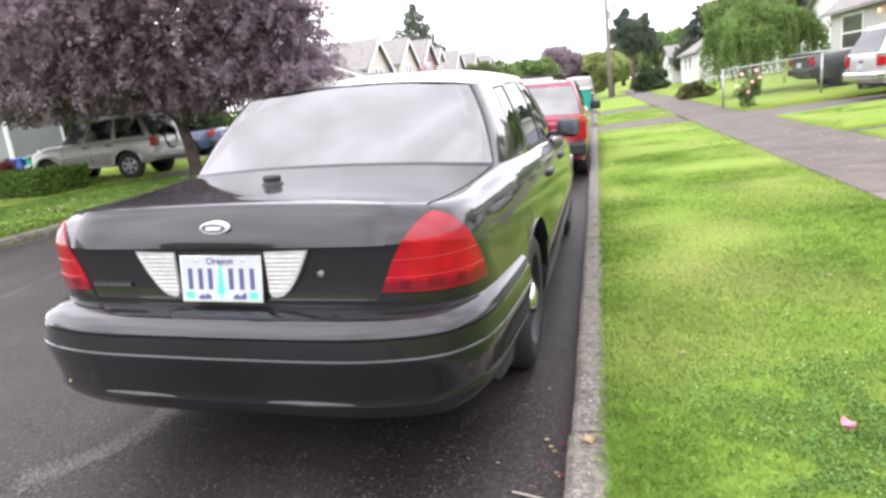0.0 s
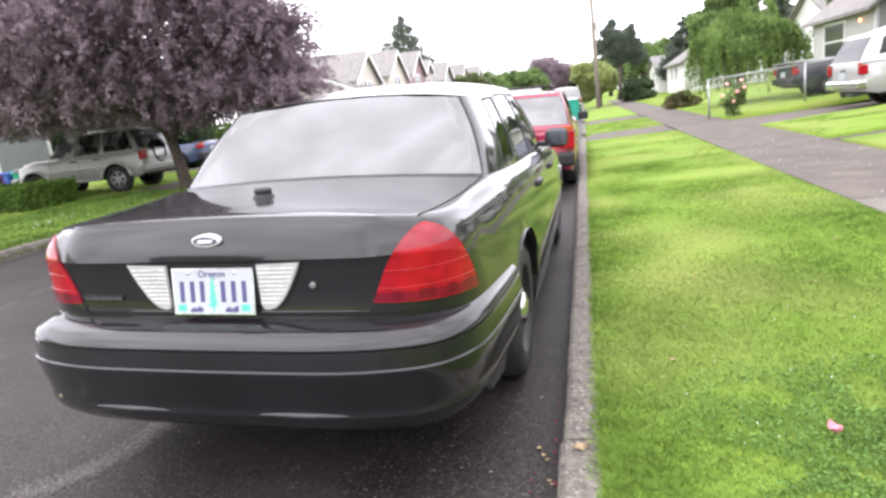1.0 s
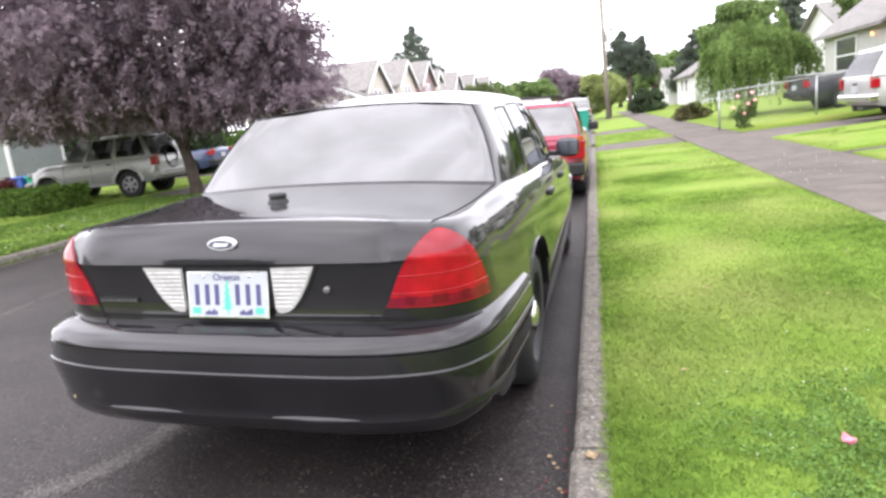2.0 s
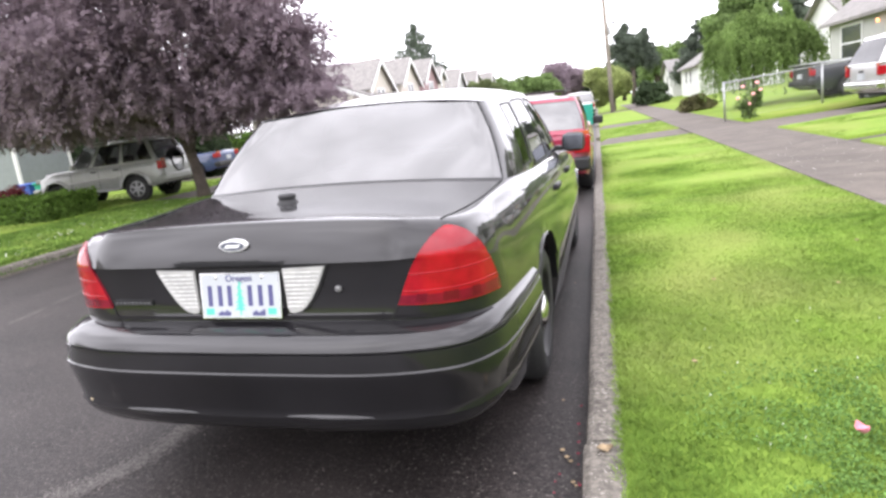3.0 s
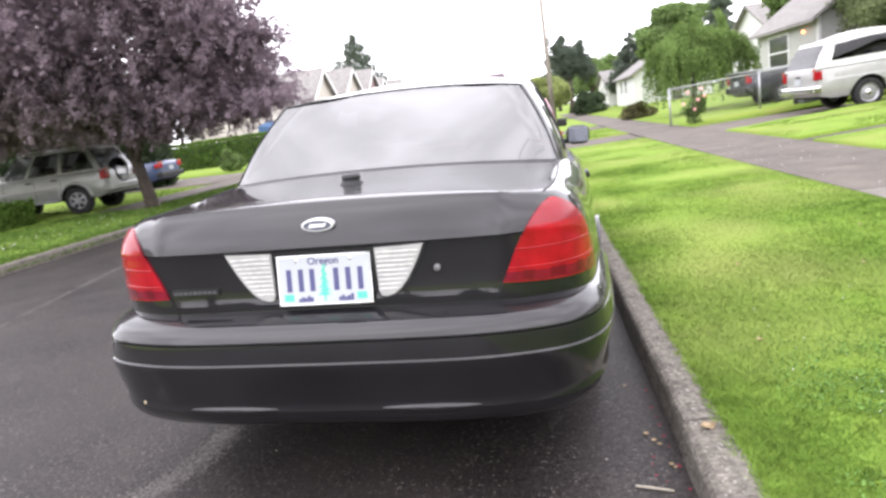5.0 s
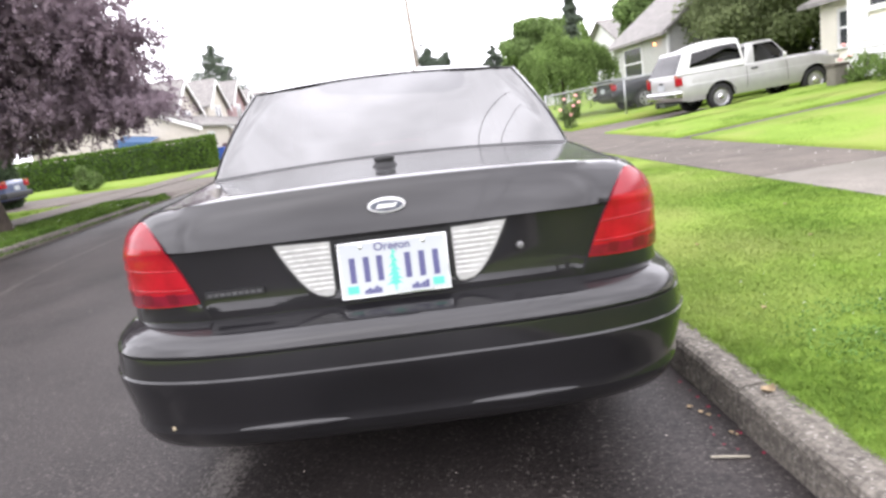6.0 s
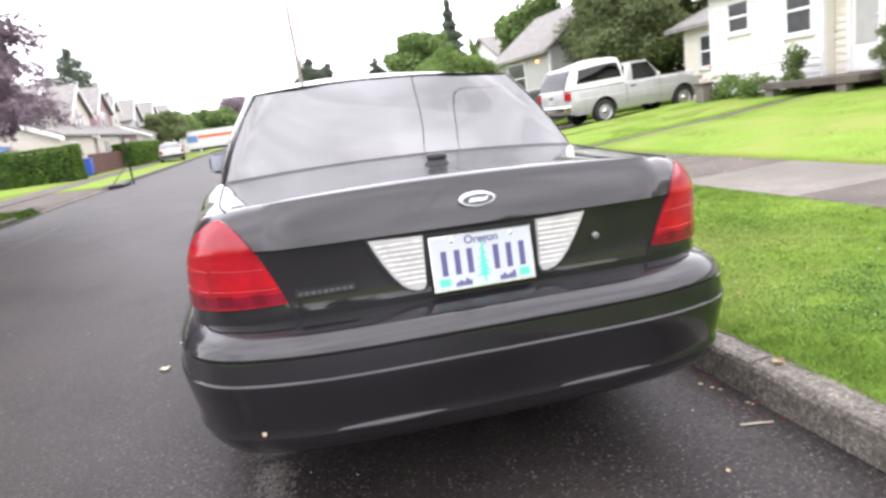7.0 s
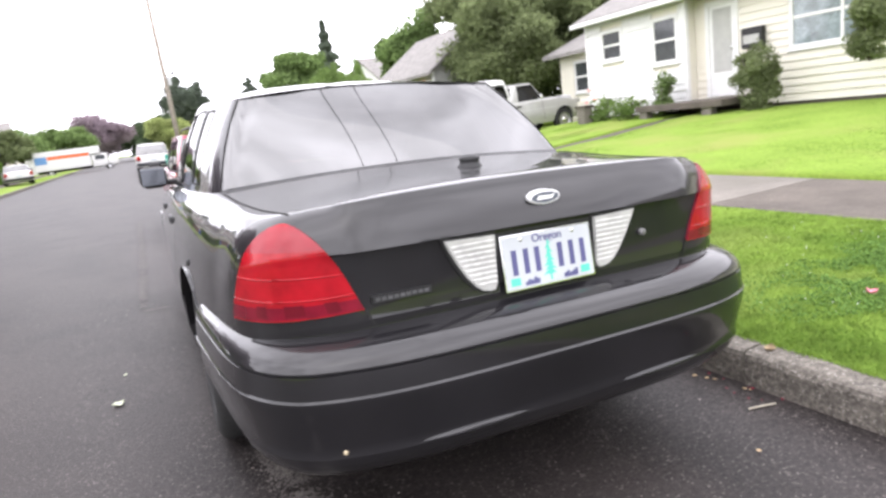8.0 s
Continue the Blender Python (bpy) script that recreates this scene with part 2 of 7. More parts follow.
def plan_normals(p):
    """Outward normals of a half plan that runs from the rear's middle to the front's along the right side."""
    t = np.gradient(p, axis=0)
    t /= np.linalg.norm(t, axis=1)[:, None] + 1e-9
    nrm = np.stack([t[:, 1], -t[:, 0]], 1)
    nrm[0] = (0, -1)
    nrm[-1] = (0, 1)
    return nrm


def grid_faces(rows, cols, base=0, flip=False):
    f = []
    for j in range(rows - 1):
        for i in range(cols - 1):
            a, b = base + j * cols + i, base + j * cols + i + 1
            q = (a, b, b + cols, a + cols)
            f.append(q[::-1] if flip else q)
    return f


def grid_mesh(name, rows, material, parent=None, smooth=True, flip=False, label=""):
    """A mesh from equal rows of points."""
    v = [p for r in rows for p in r]
    return mesh(name, v, grid_faces(len(rows), len(rows[0]), 0, flip), material, parent, smooth, label)


def tube(name, pts, radius, material, parent=None, sides=8, label="", radii=None):
    bm = bmesh.new()
    pts = [Vector(p) for p in pts]
    rings = []
    for i, p in enumerate(pts):
        d = (pts[min(i + 1, len(pts) - 1)] - pts[max(i - 1, 0)]).normalized()
        u = d.orthogonal().normalized()
        w = d.cross(u)
        r = radii[i] if radii else radius
        rings.append([bm.verts.new(p + (u * math.cos(a) + w * math.sin(a)) * r) for a in (2 * math.pi * k / sides for k in range(sides))])
    for a, b in zip(rings, rings[1:]):
        for k in range(sides):
            bm.faces.new((a[k], a[(k + 1) % sides], b[(k + 1) % sides], b[k]))
    bm.faces.new(rings[0][::-1])
    bm.faces.new(rings[-1])
    return part(name, bm, material, parent, label, True)


def lathe_bm(profile, sides=32, axis="x", bm=None):
    """profile: (r, along)."""
    bm = bm or bmesh.new()
    rings = []
    for r, h in profile:
        ring = []
        for k in range(sides):
            a = 2 * math.pi * k / sides
            c, s = r * math.cos(a), r * math.sin(a)
            ring.append(bm.verts.new((h, c, s) if axis == "x" else (c, s, h)))
        rings.append(ring)
    for a, b in zip(rings, rings[1:]):
        for k in range(sides):
            bm.faces.new((a[k], a[(k + 1) % sides], b[(k + 1) % sides], b[k]))
    return bm


# ---- vehicles ----
class Shell:
    """The lower body of a car as rings of points round its plan: column i round the half plan, level j up the side."""

    def __init__(self, plan, n, levels_rear, levels_side, blend, arches, sill, top_scale, crown, rear_out=None, split=9, deck=None, spine=None):
        self.plan = curve_pts(plan, n)
        self.nrm = plan_normals(self.plan)
        self.crown = crown
        zr, dr = np.array(levels_rear).T
        zs, ds = np.array(levels_side).T
        ro = np.array(rear_out)[:, 1] if rear_out else dr
        rows = []
        for j in range(len(zr)):
            row = []
            for i in range(n):
                x, y = self.plan[i]
                w = blend(x, y)
                corner = smoothstep((x - split) / 0.10)
                z_side = zs[j] if zs[j] < 0.62 else 0.62 + (zs[j] - 0.62) * top_scale(y)
                z, d = zr[j] * (1 - w) + z_side * w, (dr[j] * (1 - corner) + ro[j] * corner) * (1 - w) + ds[j] * w
                low = sill
                for yh, zh, rad in arches:
                    if abs(y - yh) < rad and abs(x) > 0.5:
                        low = max(low, zh + math.sqrt(rad * rad - (y - yh) ** 2))
                z = max(z, low)
                px = x - self.nrm[i][0] * d if 0 < i < n - 1 else 0.0
                py = y - self.nrm[i][1] * d
                if spine and d > 0.03:
                    # far up the profile the points head for the spine, so that they don't crowd at the corners
                    u = np.array([-x, spine(y) - y])
                    u /= np.linalg.norm(u)
                    f = smoothstep((d - 0.03) / 0.10)
                    r = d / max(0.6, -float(u @ self.nrm[i]))
                    px, py = px * (1 - f) + (x + u[0] * r) * f, py * (1 - f) + (y + u[1] * r) * f
                row.append((px, py, z))
            rows.append(row)
        self.rows = np.array(rows)
        if deck:
            # the upper levels are scaled so that the last one lies on the deck
            for i in range(n):
                w = blend(*self.plan[i])
                zt = self.rows[-1, i, 2]
                d = deck(self.rows[-1, i, 0], self.rows[-1, i, 1]) - zt
                low = 0.9 * (1 - w) + 0.66 * w
                for j in range(len(zr)):
                    z = self.rows[j, i, 2]
                    if z > low:
                        self.rows[j, i, 2] = z + d * (z - low) / (zt - low)
            # finer steps over the rounded shoulder
            p = self.rows
            fine = [p[j] for j in range(8)]
            for j in range(7, len(p) - 1):
                a, b, c, d = p[max(j - 1, 7)], p[j], p[j + 1], p[min(j + 2, len(p) - 1)]
                for t in (1 / 3, 2 / 3, 1.0):
                    fine.append(0.5 * (2 * b + (c - a) * t + (2 * a - 5 * b + 4 * c - d) * t * t + (3 * b - a - 3 * c + d) * t ** 3))
            self.rows = np.array(fine)
        self.n = n

    def at(self, i, z, off=0.0):
        """The point of column i (may be a fraction) at height z, off metres proud; i < 0: on the left."""
        side = -1 if i < 0 else 1
        i = abs(i)
        a = min(int(i), self.n - 2)
        f = i - a
        col = self.rows[:, a] * (1 - f) + self.rows[:, a + 1] * f
        nn = self.nrm[a] * (1 - f) + self.nrm[a + 1] * f
        x, y = np.interp(z, col[:, 2], col[:, 0]), np.interp(z, col[:, 2], col[:, 1])
        return (side * (x + nn[0] * off), y + nn[1] * off, z)

    def column(self, x=None, y=None):
        """The column at half width x (on the rear) or at length y (on the side)."""
        for i in range(1, self.n):
            if x is not None and self.plan[i][0] >= x:
                a, b = self.plan[i - 1][0], self.plan[i][0]
                return i - 1 + (x - a) / (b - a)
            if y is not None and self.plan[i][0] > 0.4 and self.plan[i][1] >= y:
                a, b = self.plan[i - 1][1], self.plan[i][1]
                return i - 1 + (y - a) / (b - a + 1e-9)
        return self.n - 1

    def sides(self, lo=0, hi=None, j0=0, j1=None):
        """Verts and faces of columns lo..hi on both sides, levels j0..j1."""
        hi = self.n - 1 if hi is None else hi
        j1 = len(self.rows) - 1 if j1 is None else j1
        idx = list(range(lo, hi + 1))
        verts, faces = [], []
        for s in (1, -1):
            base = len(verts)
            for j in range(j0, j1 + 1):
                verts += [(s * p[0], p[1], p[2]) for p in self.rows[j][lo:hi + 1]]
            faces += grid_faces(j1 - j0 + 1, len(idx), base, s < 0)
        return verts, faces

    def column_at(self, x, z):
        """The column on the rear corner whose point at height z is x from the middle."""
        for i in range(1, self.n):
            b = self.at(i, z)[0]
            if b >= x:
                a = self.at(i - 1, z)[0]
                return i - 1 + (x - a) / (b - a + 1e-9)
        return self.n - 1

    def top(self, deck, spine, steps=22):
        """Verts and faces from the last level in to the spine, lying on the deck."""
        verts, faces = [], []
        for s in (1, -1):
            base = len(verts)
            for k in range(steps):
                v = (k / (steps - 1)) ** 1.3
                for i in range(self.n):
                    x, y = self.rows[-1, i, :2]
                    px, py = x * (1 - v), y * (1 - v) + spine(self.plan[i][1]) * v
                    verts.append((s * px, py, deck(px, py)))
            faces += grid_faces(steps, self.n, base, s < 0)
        return verts, faces

    def deck_rows(self, ia, ib):
        """Rows of points across the top, from the rear edge to the front."""
        top = self.rows[-1]
        rear = [(-p[0], p[1], p[2]) for p in top[ia:0:-1]] + [tuple(p) for p in top[:ia + 1]]
        v = np.array([p[0] for p in rear]) / rear[-1][0]
        rows = [rear]
        for i in range(ia + 1, ib):
            x, y, z = top[i]
            c = self.crown(y)
            rows.append([(x * a, y, z + c * (1 - a * a)) for a in v])
        return rows, v


def weld(ob, dist=0.0008):
    bm = bmesh.new()
    bm.from_mesh(ob.data)
    bmesh.ops.remove_doubles(bm, verts=bm.verts, dist=dist)
    bmesh.ops.dissolve_degenerate(bm, edges=bm.edges, dist=0.0002)
    bmesh.ops.recalc_face_normals(bm, faces=bm.faces)
    for e in bm.edges:
        if len(e.link_faces) == 2 and e.calc_face_angle(0) > radians(21):
            e.smooth = False
    bm.to_mesh(ob.data)
    bm.free()
    for p in ob.data.polygons:
        p.use_smooth = True
    return ob


def ribbon(name, pts, width, material, parent, up=(0, 0, 1)):
    """A thin strip along pts, laid flat on a surface with that normal."""
    pts = [Vector(p) for p in pts]
    rows = []
    for i, p in enumerate(pts):
        d = (pts[min(i + 1, len(pts) - 1)] - pts[max(i - 1, 0)]).normalized()
        u = Vector(up[i] if isinstance(up[0], (tuple, list, Vector)) else up)
        s = d.cross(u).normalized() * width / 2
        rows.append([p - s, p + s])
    return grid_mesh(name, rows, material, parent)


def wheel(parent, x, y, r, width, hub_style="steel", rim_mat=None):
    """tyre and rim of one wheel; x is the outer face."""
    side = 1 if x > 0 else -1
    xi = x - side * width
    t = part("tyre", lathe_bm([(r * 0.64, x - side * 0.012), (r * 0.72, x - side * 0.002), (r * 0.86, x), (r * 0.95, x - side * 0.018), (r, x - side * 0.05), (r, xi + side * 0.05), (r * 0.94, xi), (r * 0.6, xi)], 40), RUBBER, parent, smooth=True)
    t.location = (0, y, r)
    d = x - side * 0.03
    disc = rim_mat or (STEEL if hub_style == "steel" else BLACK_TRIM)
    rim = part("rim", lathe_bm([(r * 0.66, x - side * 0.006), (r * 0.62, x - side * 0.03), (r * 0.56, d - side * 0.02), (r * 0.42, d - side * 0.005), (r * 0.30, d + side * 0.008), (r * 0.24, d), (0.001, d)], 32), disc, t, smooth=True)
    if hub_style == "steel":
        part("hub_cap", lathe_bm([(r * 0.26, d), (r * 0.24, d + side * 0.02), (r * 0.12, d + side * 0.035), (0.001, d + side * 0.038)], 20), CHROME, rim, "chrome hub cap", True)
    else:
        bm = bmesh.new()
        for k in range(6):
            m = Matrix.Rotation(2 * math.pi * k / 6, 4, "X") @ Matrix.Translation((d + side * 0.012, 0, r * 0.34)) @ Matrix.Diagonal((0.02, r * 0.16, r * 0.5, 1))
            bmesh.ops.create_cube(bm, size=1, matrix=m)
        lathe_bm([(r * 0.60, d + side * 0.012), (r * 0.55, d + side * 0.022), (r * 0.51, d + side * 0.006)], 32, "x", bm)
        lathe_bm([(r * 0.17, d), (r * 0.15, d + side * 0.026), (0.001, d + side * 0.03)], 16, "x", bm)
        part("spokes", bm, STEEL, rim)
    return t


def greenhouse(parent, base, top, n, zbase, ztop, roof_crown, windows, glass, paint, roof_h=None):
    """Pillars, panes and roof over a base ring and a top ring. windows: (name, from, to, low, high) in ring fractions and heights, both sides unless from < 0."""
    b, t = key_curve(base, n), key_curve(top, n)
    nb = plan_normals(b)
    rows = []
    hs = np.linspace(0, 1, 9)

    def pt(u, h, off=0.0):
        i = min(max(abs(u), 0) * (n - 1), n - 1)
        a = min(int(i), n - 2)
        f = i - a
        p0, p1 = b[a] * (1 - f) + b[a + 1] * f, t[a] * (1 - f) + t[a + 1] * f
        bulge = 0.022 * math.sin(math.pi * h)
        q = p0 * (1 - h) + p1 * h
        nn = nb[a]
        x, y = q[0] + nn[0] * (bulge + off), q[1] + nn[1] * (bulge + off)
        z = zbase(*p0) * (1 - h) + ztop(*p1) * h + off * 0.5
        return ((-x if u < 0 else x), y, z)

    us = np.linspace(0, 1, n)
    holes = [w for w in windows]

    def inside(u, h, s):
        for name, u0, u1, h0, h1 in holes:
            if name == "rear" and abs(u) < u1 and h0 < h < h1:
                return True
            if name != "rear" and u0 < abs(u) < u1 and h0 < h < h1:
                return True
        return False

    hh = sorted(set(list(hs) + [v for w in windows for v in w[3:5]]))
    uu = sorted(set(list(us) + [v for w in windows for v in w[1:3] if v > 0]))
    verts, faces = [], []
    for s in (1, -1):
        base_i = len(verts)
        for h in hh:
            verts += [pt(s * u if u > 0 else 0.0, h) for u in uu]
        for j in range(len(hh) - 1):
            for i in range(len(uu) - 1):
                if inside((uu[i] + uu[i + 1]) / 2, (hh[j] + hh[j + 1]) / 2, s):
                    continue
                a = base_i + j * len(uu) + i
                q = (a, a + 1, a + 1 + len(uu), a + len(uu))
                faces.append(q if s > 0 else q[::-1])
    weld(mesh("pillar_frame", verts, faces, paint, parent))
    # roof
    half = [pt(u, 1.0) for u in us]
    ia = max(i for i in range(n) if half[i][0] < max(p[0] for p in half) * 0.93 and i < n // 2)
    ib = min(i for i in range(n) if half[i][0] < max(p[0] for p in half) * 0.93 and i > n // 2)
    rear = [(-p[0], p[1], p[2]) for p in half[ia:0:-1]] + half[:ia + 1]
    v = np.array([p[0] for p in rear]) / rear[-1][0]
    rr = [rear]
    y0, y1 = half[ia][1], half[ib][1]
    for i in range(ia + 1, ib):
        x, y, z = half[i]
        near = smoothstep((y - y0) / 0.7)
        c = roof_crown * math.sin(math.pi * min(max((y - y0 + 0.12) / (y1 - y0 + 0.24), 0), 1)) ** 0.6
        c = (half[0][2] - half[ia][2]) * (1 - near) + c * near
        bow = (half[0][1] - half[ia][1]) * math.exp(-(y - y0) / 0.32)
        rr.append([(x * a, y + bow * (1 - a * a), z + c * (1 - abs(a) ** (2 + 0.6 * near))) for a in v])
    fr = [(-p[0], p[1], p[2]) for p in half[ib:n - 1]] + [half[n - 1]] + half[n - 2:ib - 1:-1]
    fx = np.linspace(0, len(fr) - 1, len(v))
    rr.append([tuple(np.array(fr[int(k)]) * (1 - k % 1) + np.array(fr[min(int(k) + 1, len(fr) - 1)]) * (k % 1)) for k in fx])
    weld(grid_mesh("roof", rr, paint, parent))
    # panes
    for name, u0, u1, h0, h1 in windows:
        if name in ("rear", "front"):
            if name == "rear":
                cols = np.linspace(-u1, u1, 33)
                r = [[pt(u, h, -0.003) for u in cols] for h in np.linspace(h0, h1, 12)]
            else:
                cols = list(np.linspace(u0, 1.0, 12)) + [-u for u in np.linspace(1.0, u0, 12)[1:]]
                r = [[pt(u, h, -0.003) for u in cols] for h in np.linspace(h0, h1, 8)]
            pane = grid_mesh(name + "_window", r, glass, parent)
            edge = [r[0][k] for k in range(len(cols))] + [q[-1] for q in r] + [r[-1][k] for k in range(len(cols) - 1, -1, -1)] + [q[0] for q in r[::-1]]
            tube("window_seal", edge[::2], 0.0045, SEAM, pane, 5)
        else:
            for s in (1, -1):
                r = [[pt(s * u, h, -0.003) for u in np.linspace(u0, u1, 12)] for h in np.linspace(h0, h1, 8)]
                pane = grid_mesh("side_window", r, glass, parent, flip=s < 0)
                edge = r[0] + [q[-1] for q in r] + r[-1][::-1] + [q[0] for q in r[::-1]]
                tube("window_seal", edge, 0.006, SEAM, pane, 5)
    return pt


def key_curve(pts, n):
    """n points through pts, at even steps of the key's number."""
    p = np.array(pts, float)
    q = np.vstack([2 * p[0] - p[1], p, 2 * p[-1] - p[-2]])
    out = []
    for u in np.linspace(0, len(p) - 1, n):
        i = min(int(u), len(p) - 2)
        t = u - i
        a, b, c, d = q[i:i + 4]
        out.append(0.5 * (2 * b + (c - a) * t + (2 * a - 5 * b + 4 * c - d) * t * t + (3 * b - a - 3 * c + d) * t ** 3))
    return np.array(out)


def key_line(keys):
    """A smooth function through (at, value) keys, without overshoot."""
    a, v = np.array(keys, float).T
    h, dv = np.diff(a), np.diff(v) / np.diff(a)
    m = np.zeros(len(a))
    for i in range(1, len(a) - 1):
        if dv[i - 1] * dv[i] > 0:
            m[i] = (h[i - 1] + h[i]) / (h[i - 1] / dv[i] + h[i] / dv[i - 1])
    m[0], m[-1] = dv[0], dv[-1]

    def at(x):
        x = min(max(float(x), a[0]), a[-1])
        i = min(int(np.searchsorted(a, x, side="right")) - 1, len(a) - 2)
        t = (x - a[i]) / h[i]
        return float((1 + 2 * t) * (1 - t) ** 2 * v[i] + t * (1 - t) ** 2 * h[i] * m[i] + t * t * (3 - 2 * t) * v[i + 1] + t * t * (t - 1) * h[i] * m[i + 1])
    return at


def smoothstep(t):
    t = min(max(t, 0.0), 1.0)
    return t * t * (3 - 2 * t)


def poly_prism(name, pts, y0, y1, material, parent, label="", bevel=0.0):
    """A flat piece: outline pts in x, z, from depth y0 to y1 (y1 is nearer the viewer behind the car)."""
    bm = bmesh.new()
    a = [bm.verts.new((x, y0, z)) for x, z in pts]
    b = [bm.verts.new((x, y1, z)) for x, z in pts]
    bm.faces.new(a), bm.faces.new(b[::-1])
    k = len(pts)
    for i in range(k):
        bm.faces.new((a[i], b[i], b[(i + 1) % k], a[(i + 1) % k]))
    bmesh.ops.recalc_face_normals(bm, faces=bm.faces)
    if bevel:
        bmesh.ops.bevel(bm, geom=[e for e in bm.edges if abs(e.verts[0].co.y - y1) < 1e-6 and abs(e.verts[1].co.y - y1) < 1e-6], offset=bevel, segments=2, affect="EDGES")
    return part(name, bm, material, parent, label)


def black_sedan():
    spot = SLOPE @ Vector((-0.012, 2.167, 0))
    car = empty("sedan", Matrix.Translation(spot) @ pose(0, 0, 0, 0, ROLL) @ pose(0, 0, 0, 0, 0, -1.0) @ Matrix.Scale(1.022, 4), "glossy black four-door sedan parked close to the kerb", "car")
    plan = [(0, 0), (0.30, 0.0), (0.56, 0.012), (0.70, 0.05), (0.79, 0.12), (0.845, 0.23), (0.885, 0.42), (0.925, 0.80), (0.955, 1.3), (0.975, 2.0), (0.975, 3.0), (0.965, 3.8), (0.93, 4.5), (0.85, 4.95), (0.70, 5.15), (0.4, 5.23), (0, 5.25)]
    rear = [(0.50, 0.03), (0.60, 0.0), (0.706, -0.003), (0.716, -0.003), (0.746, 0.002), (0.80, 0.005), (0.893, 0.003), (0.900, -0.018), (0.93, -0.010), (0.965, 0.003), (1.000, 0.020), (1.025, 0.037), (1.040, 0.057), (1.0425, 0.17)]
    rear_out = [(0.50, 0.03), (0.60, 0.0), (0.706, -0.003), (0.716, -0.003), (0.744, 0.001), (0.80, 0.0), (0.893, 0.0), (0.900, -0.003), (0.93, 0.004), (0.965, 0.016), (1.000, 0.036), (1.025, 0.058), (1.038, 0.09), (1.0435, 0.17)]
    side = [(0.20, 0.05), (0.40, 0.012), (0.55, 0.0), (0.60, 0.0), (0.615, 0.003), (0.68, 0.008), (0.75, 0.016), (0.80, 0.024), (0.86, 0.036), (0.905, 0.05), (0.945, 0.072), (0.972, 0.10), (0.988, 0.13), (0.995, 0.165)]
    axles, rad = (1.15, 4.04), 0.335
    rise = key_line([(0, 1.034), (0.17, 1.042), (0.45, 1.048), (0.62, 1.0505), (0.9, 1.058), (1.2, 1.062), (2.0, 1.06), (3.0, 1.035), (3.8, 1.005), (4.6, 0.95), (5.25, 0.86)])
    fall = key_line([(0, 0.053), (0.3, 0.049), (0.6, 0.043), (1.0, 0.036), (2.0, 0.050), (5.25, 0.06)])
    deck = lambda x, y: rise(y) - fall(y) * (abs(x) / 0.75) ** 2.2
    spine = key_line([(0, 0.66), (0.2, 0.68), (0.6, 0.84), (1.0, 1.1), (1.5, 1.5), (3.5, 3.5), (4.2, 4.15), (4.8, 4.4), (5.25, 4.5)])
    scale = key_line([(0, 0.985), (0.5, 1.01), (1.0, 1.05), (2.0, 1.02), (3.3, 1.0), (3.9, 0.93), (5.25, 0.66)])
    body = Shell(plan, 240, rear, side, lambda x, y: smoothstep((y - 0.02) / 0.55) if x > 0.5 else 0.0,
                 [(y, rad + 0.015, 0.385) for y in axles], 0.21, scale, None, rear_out, 0.56, deck, spine)
    verts, faces = body.sides()
    base = len(verts)
    v, f = body.top(deck, spine)
    verts += v
    faces += [tuple(i + base for i in q) for q in f]
    V = np.array(verts)
    lid_f, body_f = [], []
    seam_x = key_line([(0.0, 0.66), (0.13, 0.702), (0.30, 0.732), (0.50, 0.750), (0.75, 0.764), (1.0, 0.774)])
    lid_tri = np.array([(V[f[0]], V[f[1]], V[f[2]]) for f in faces] + [(V[f[0]], V[f[2]], V[f[3]]) for f in faces if len(f) > 3])
    lid_tri = lid_tri[(lid_tri[:, :, 1].max(1) < 1.2) & (lid_tri[:, :, 2].min(1) > 0.8)]

    def over(x, y):
        """The height of the upper skin at x, y."""
        a, b, c = lid_tri[:, 0], lid_tri[:, 1], lid_tri[:, 2]
        den = (b[:, 1] - c[:, 1]) * (a[:, 0] - c[:, 0]) + (c[:, 0] - b[:, 0]) * (a[:, 1] - c[:, 1])
        flat = np.abs(den) < 1e-9
        den[flat] = 1.0
        u = ((b[:, 1] - c[:, 1]) * (x - c[:, 0]) + (c[:, 0] - b[:, 0]) * (y - c[:, 1])) / den
        w = ((c[:, 1] - a[:, 1]) * (x - c[:, 0]) + (a[:, 0] - c[:, 0]) * (y - c[:, 1])) / den
        ok = ~flat & (u >= -1e-3) & (w >= -1e-3) & (u + w <= 1.001)
        return float((u * a[:, 2] + w * b[:, 2] + (1 - u - w) * c[:, 2])[ok].max())

    for f in faces:
        c = V[list(f)].mean(0)
        lid = (c[2] > 0.712 and c[1] < 0.16 and abs(c[0]) < 0.567 + max(0, (c[2] - 0.745)) * 0.52) or (c[2] > 0.9 and 0.1 < c[1] < 0.98 and abs(c[0]) < seam_x(c[1]))
        (lid_f if lid else body_f).append(f)

    def keep(fs):
        used = sorted({i for f in fs for i in f})
        m = {i: k for k, i in enumerate(used)}
        return [verts[i] for i in used], [tuple(m[i] for i in f) for f in fs]

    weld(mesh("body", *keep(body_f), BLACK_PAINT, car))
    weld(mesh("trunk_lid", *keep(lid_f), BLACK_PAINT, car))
    # seams of the lid
    for s in (1, -1):
        pts = [(s * seam_x(y), y, over(s * seam_x(y), y)) for y in np.linspace(0.135, 0.99, 44)]
        tube("lid_seam", pts, 0.0036, SEAM, car, 6)
        pts = [body.at(s * body.column(x=0.541 + (z - 0.700) * 0.5), z, 0.003) for z in np.linspace(0.700, 0.752, 8)]
        ribbon("lid_seam", pts, 0.007, SEAM, car, (0, -1, 0))
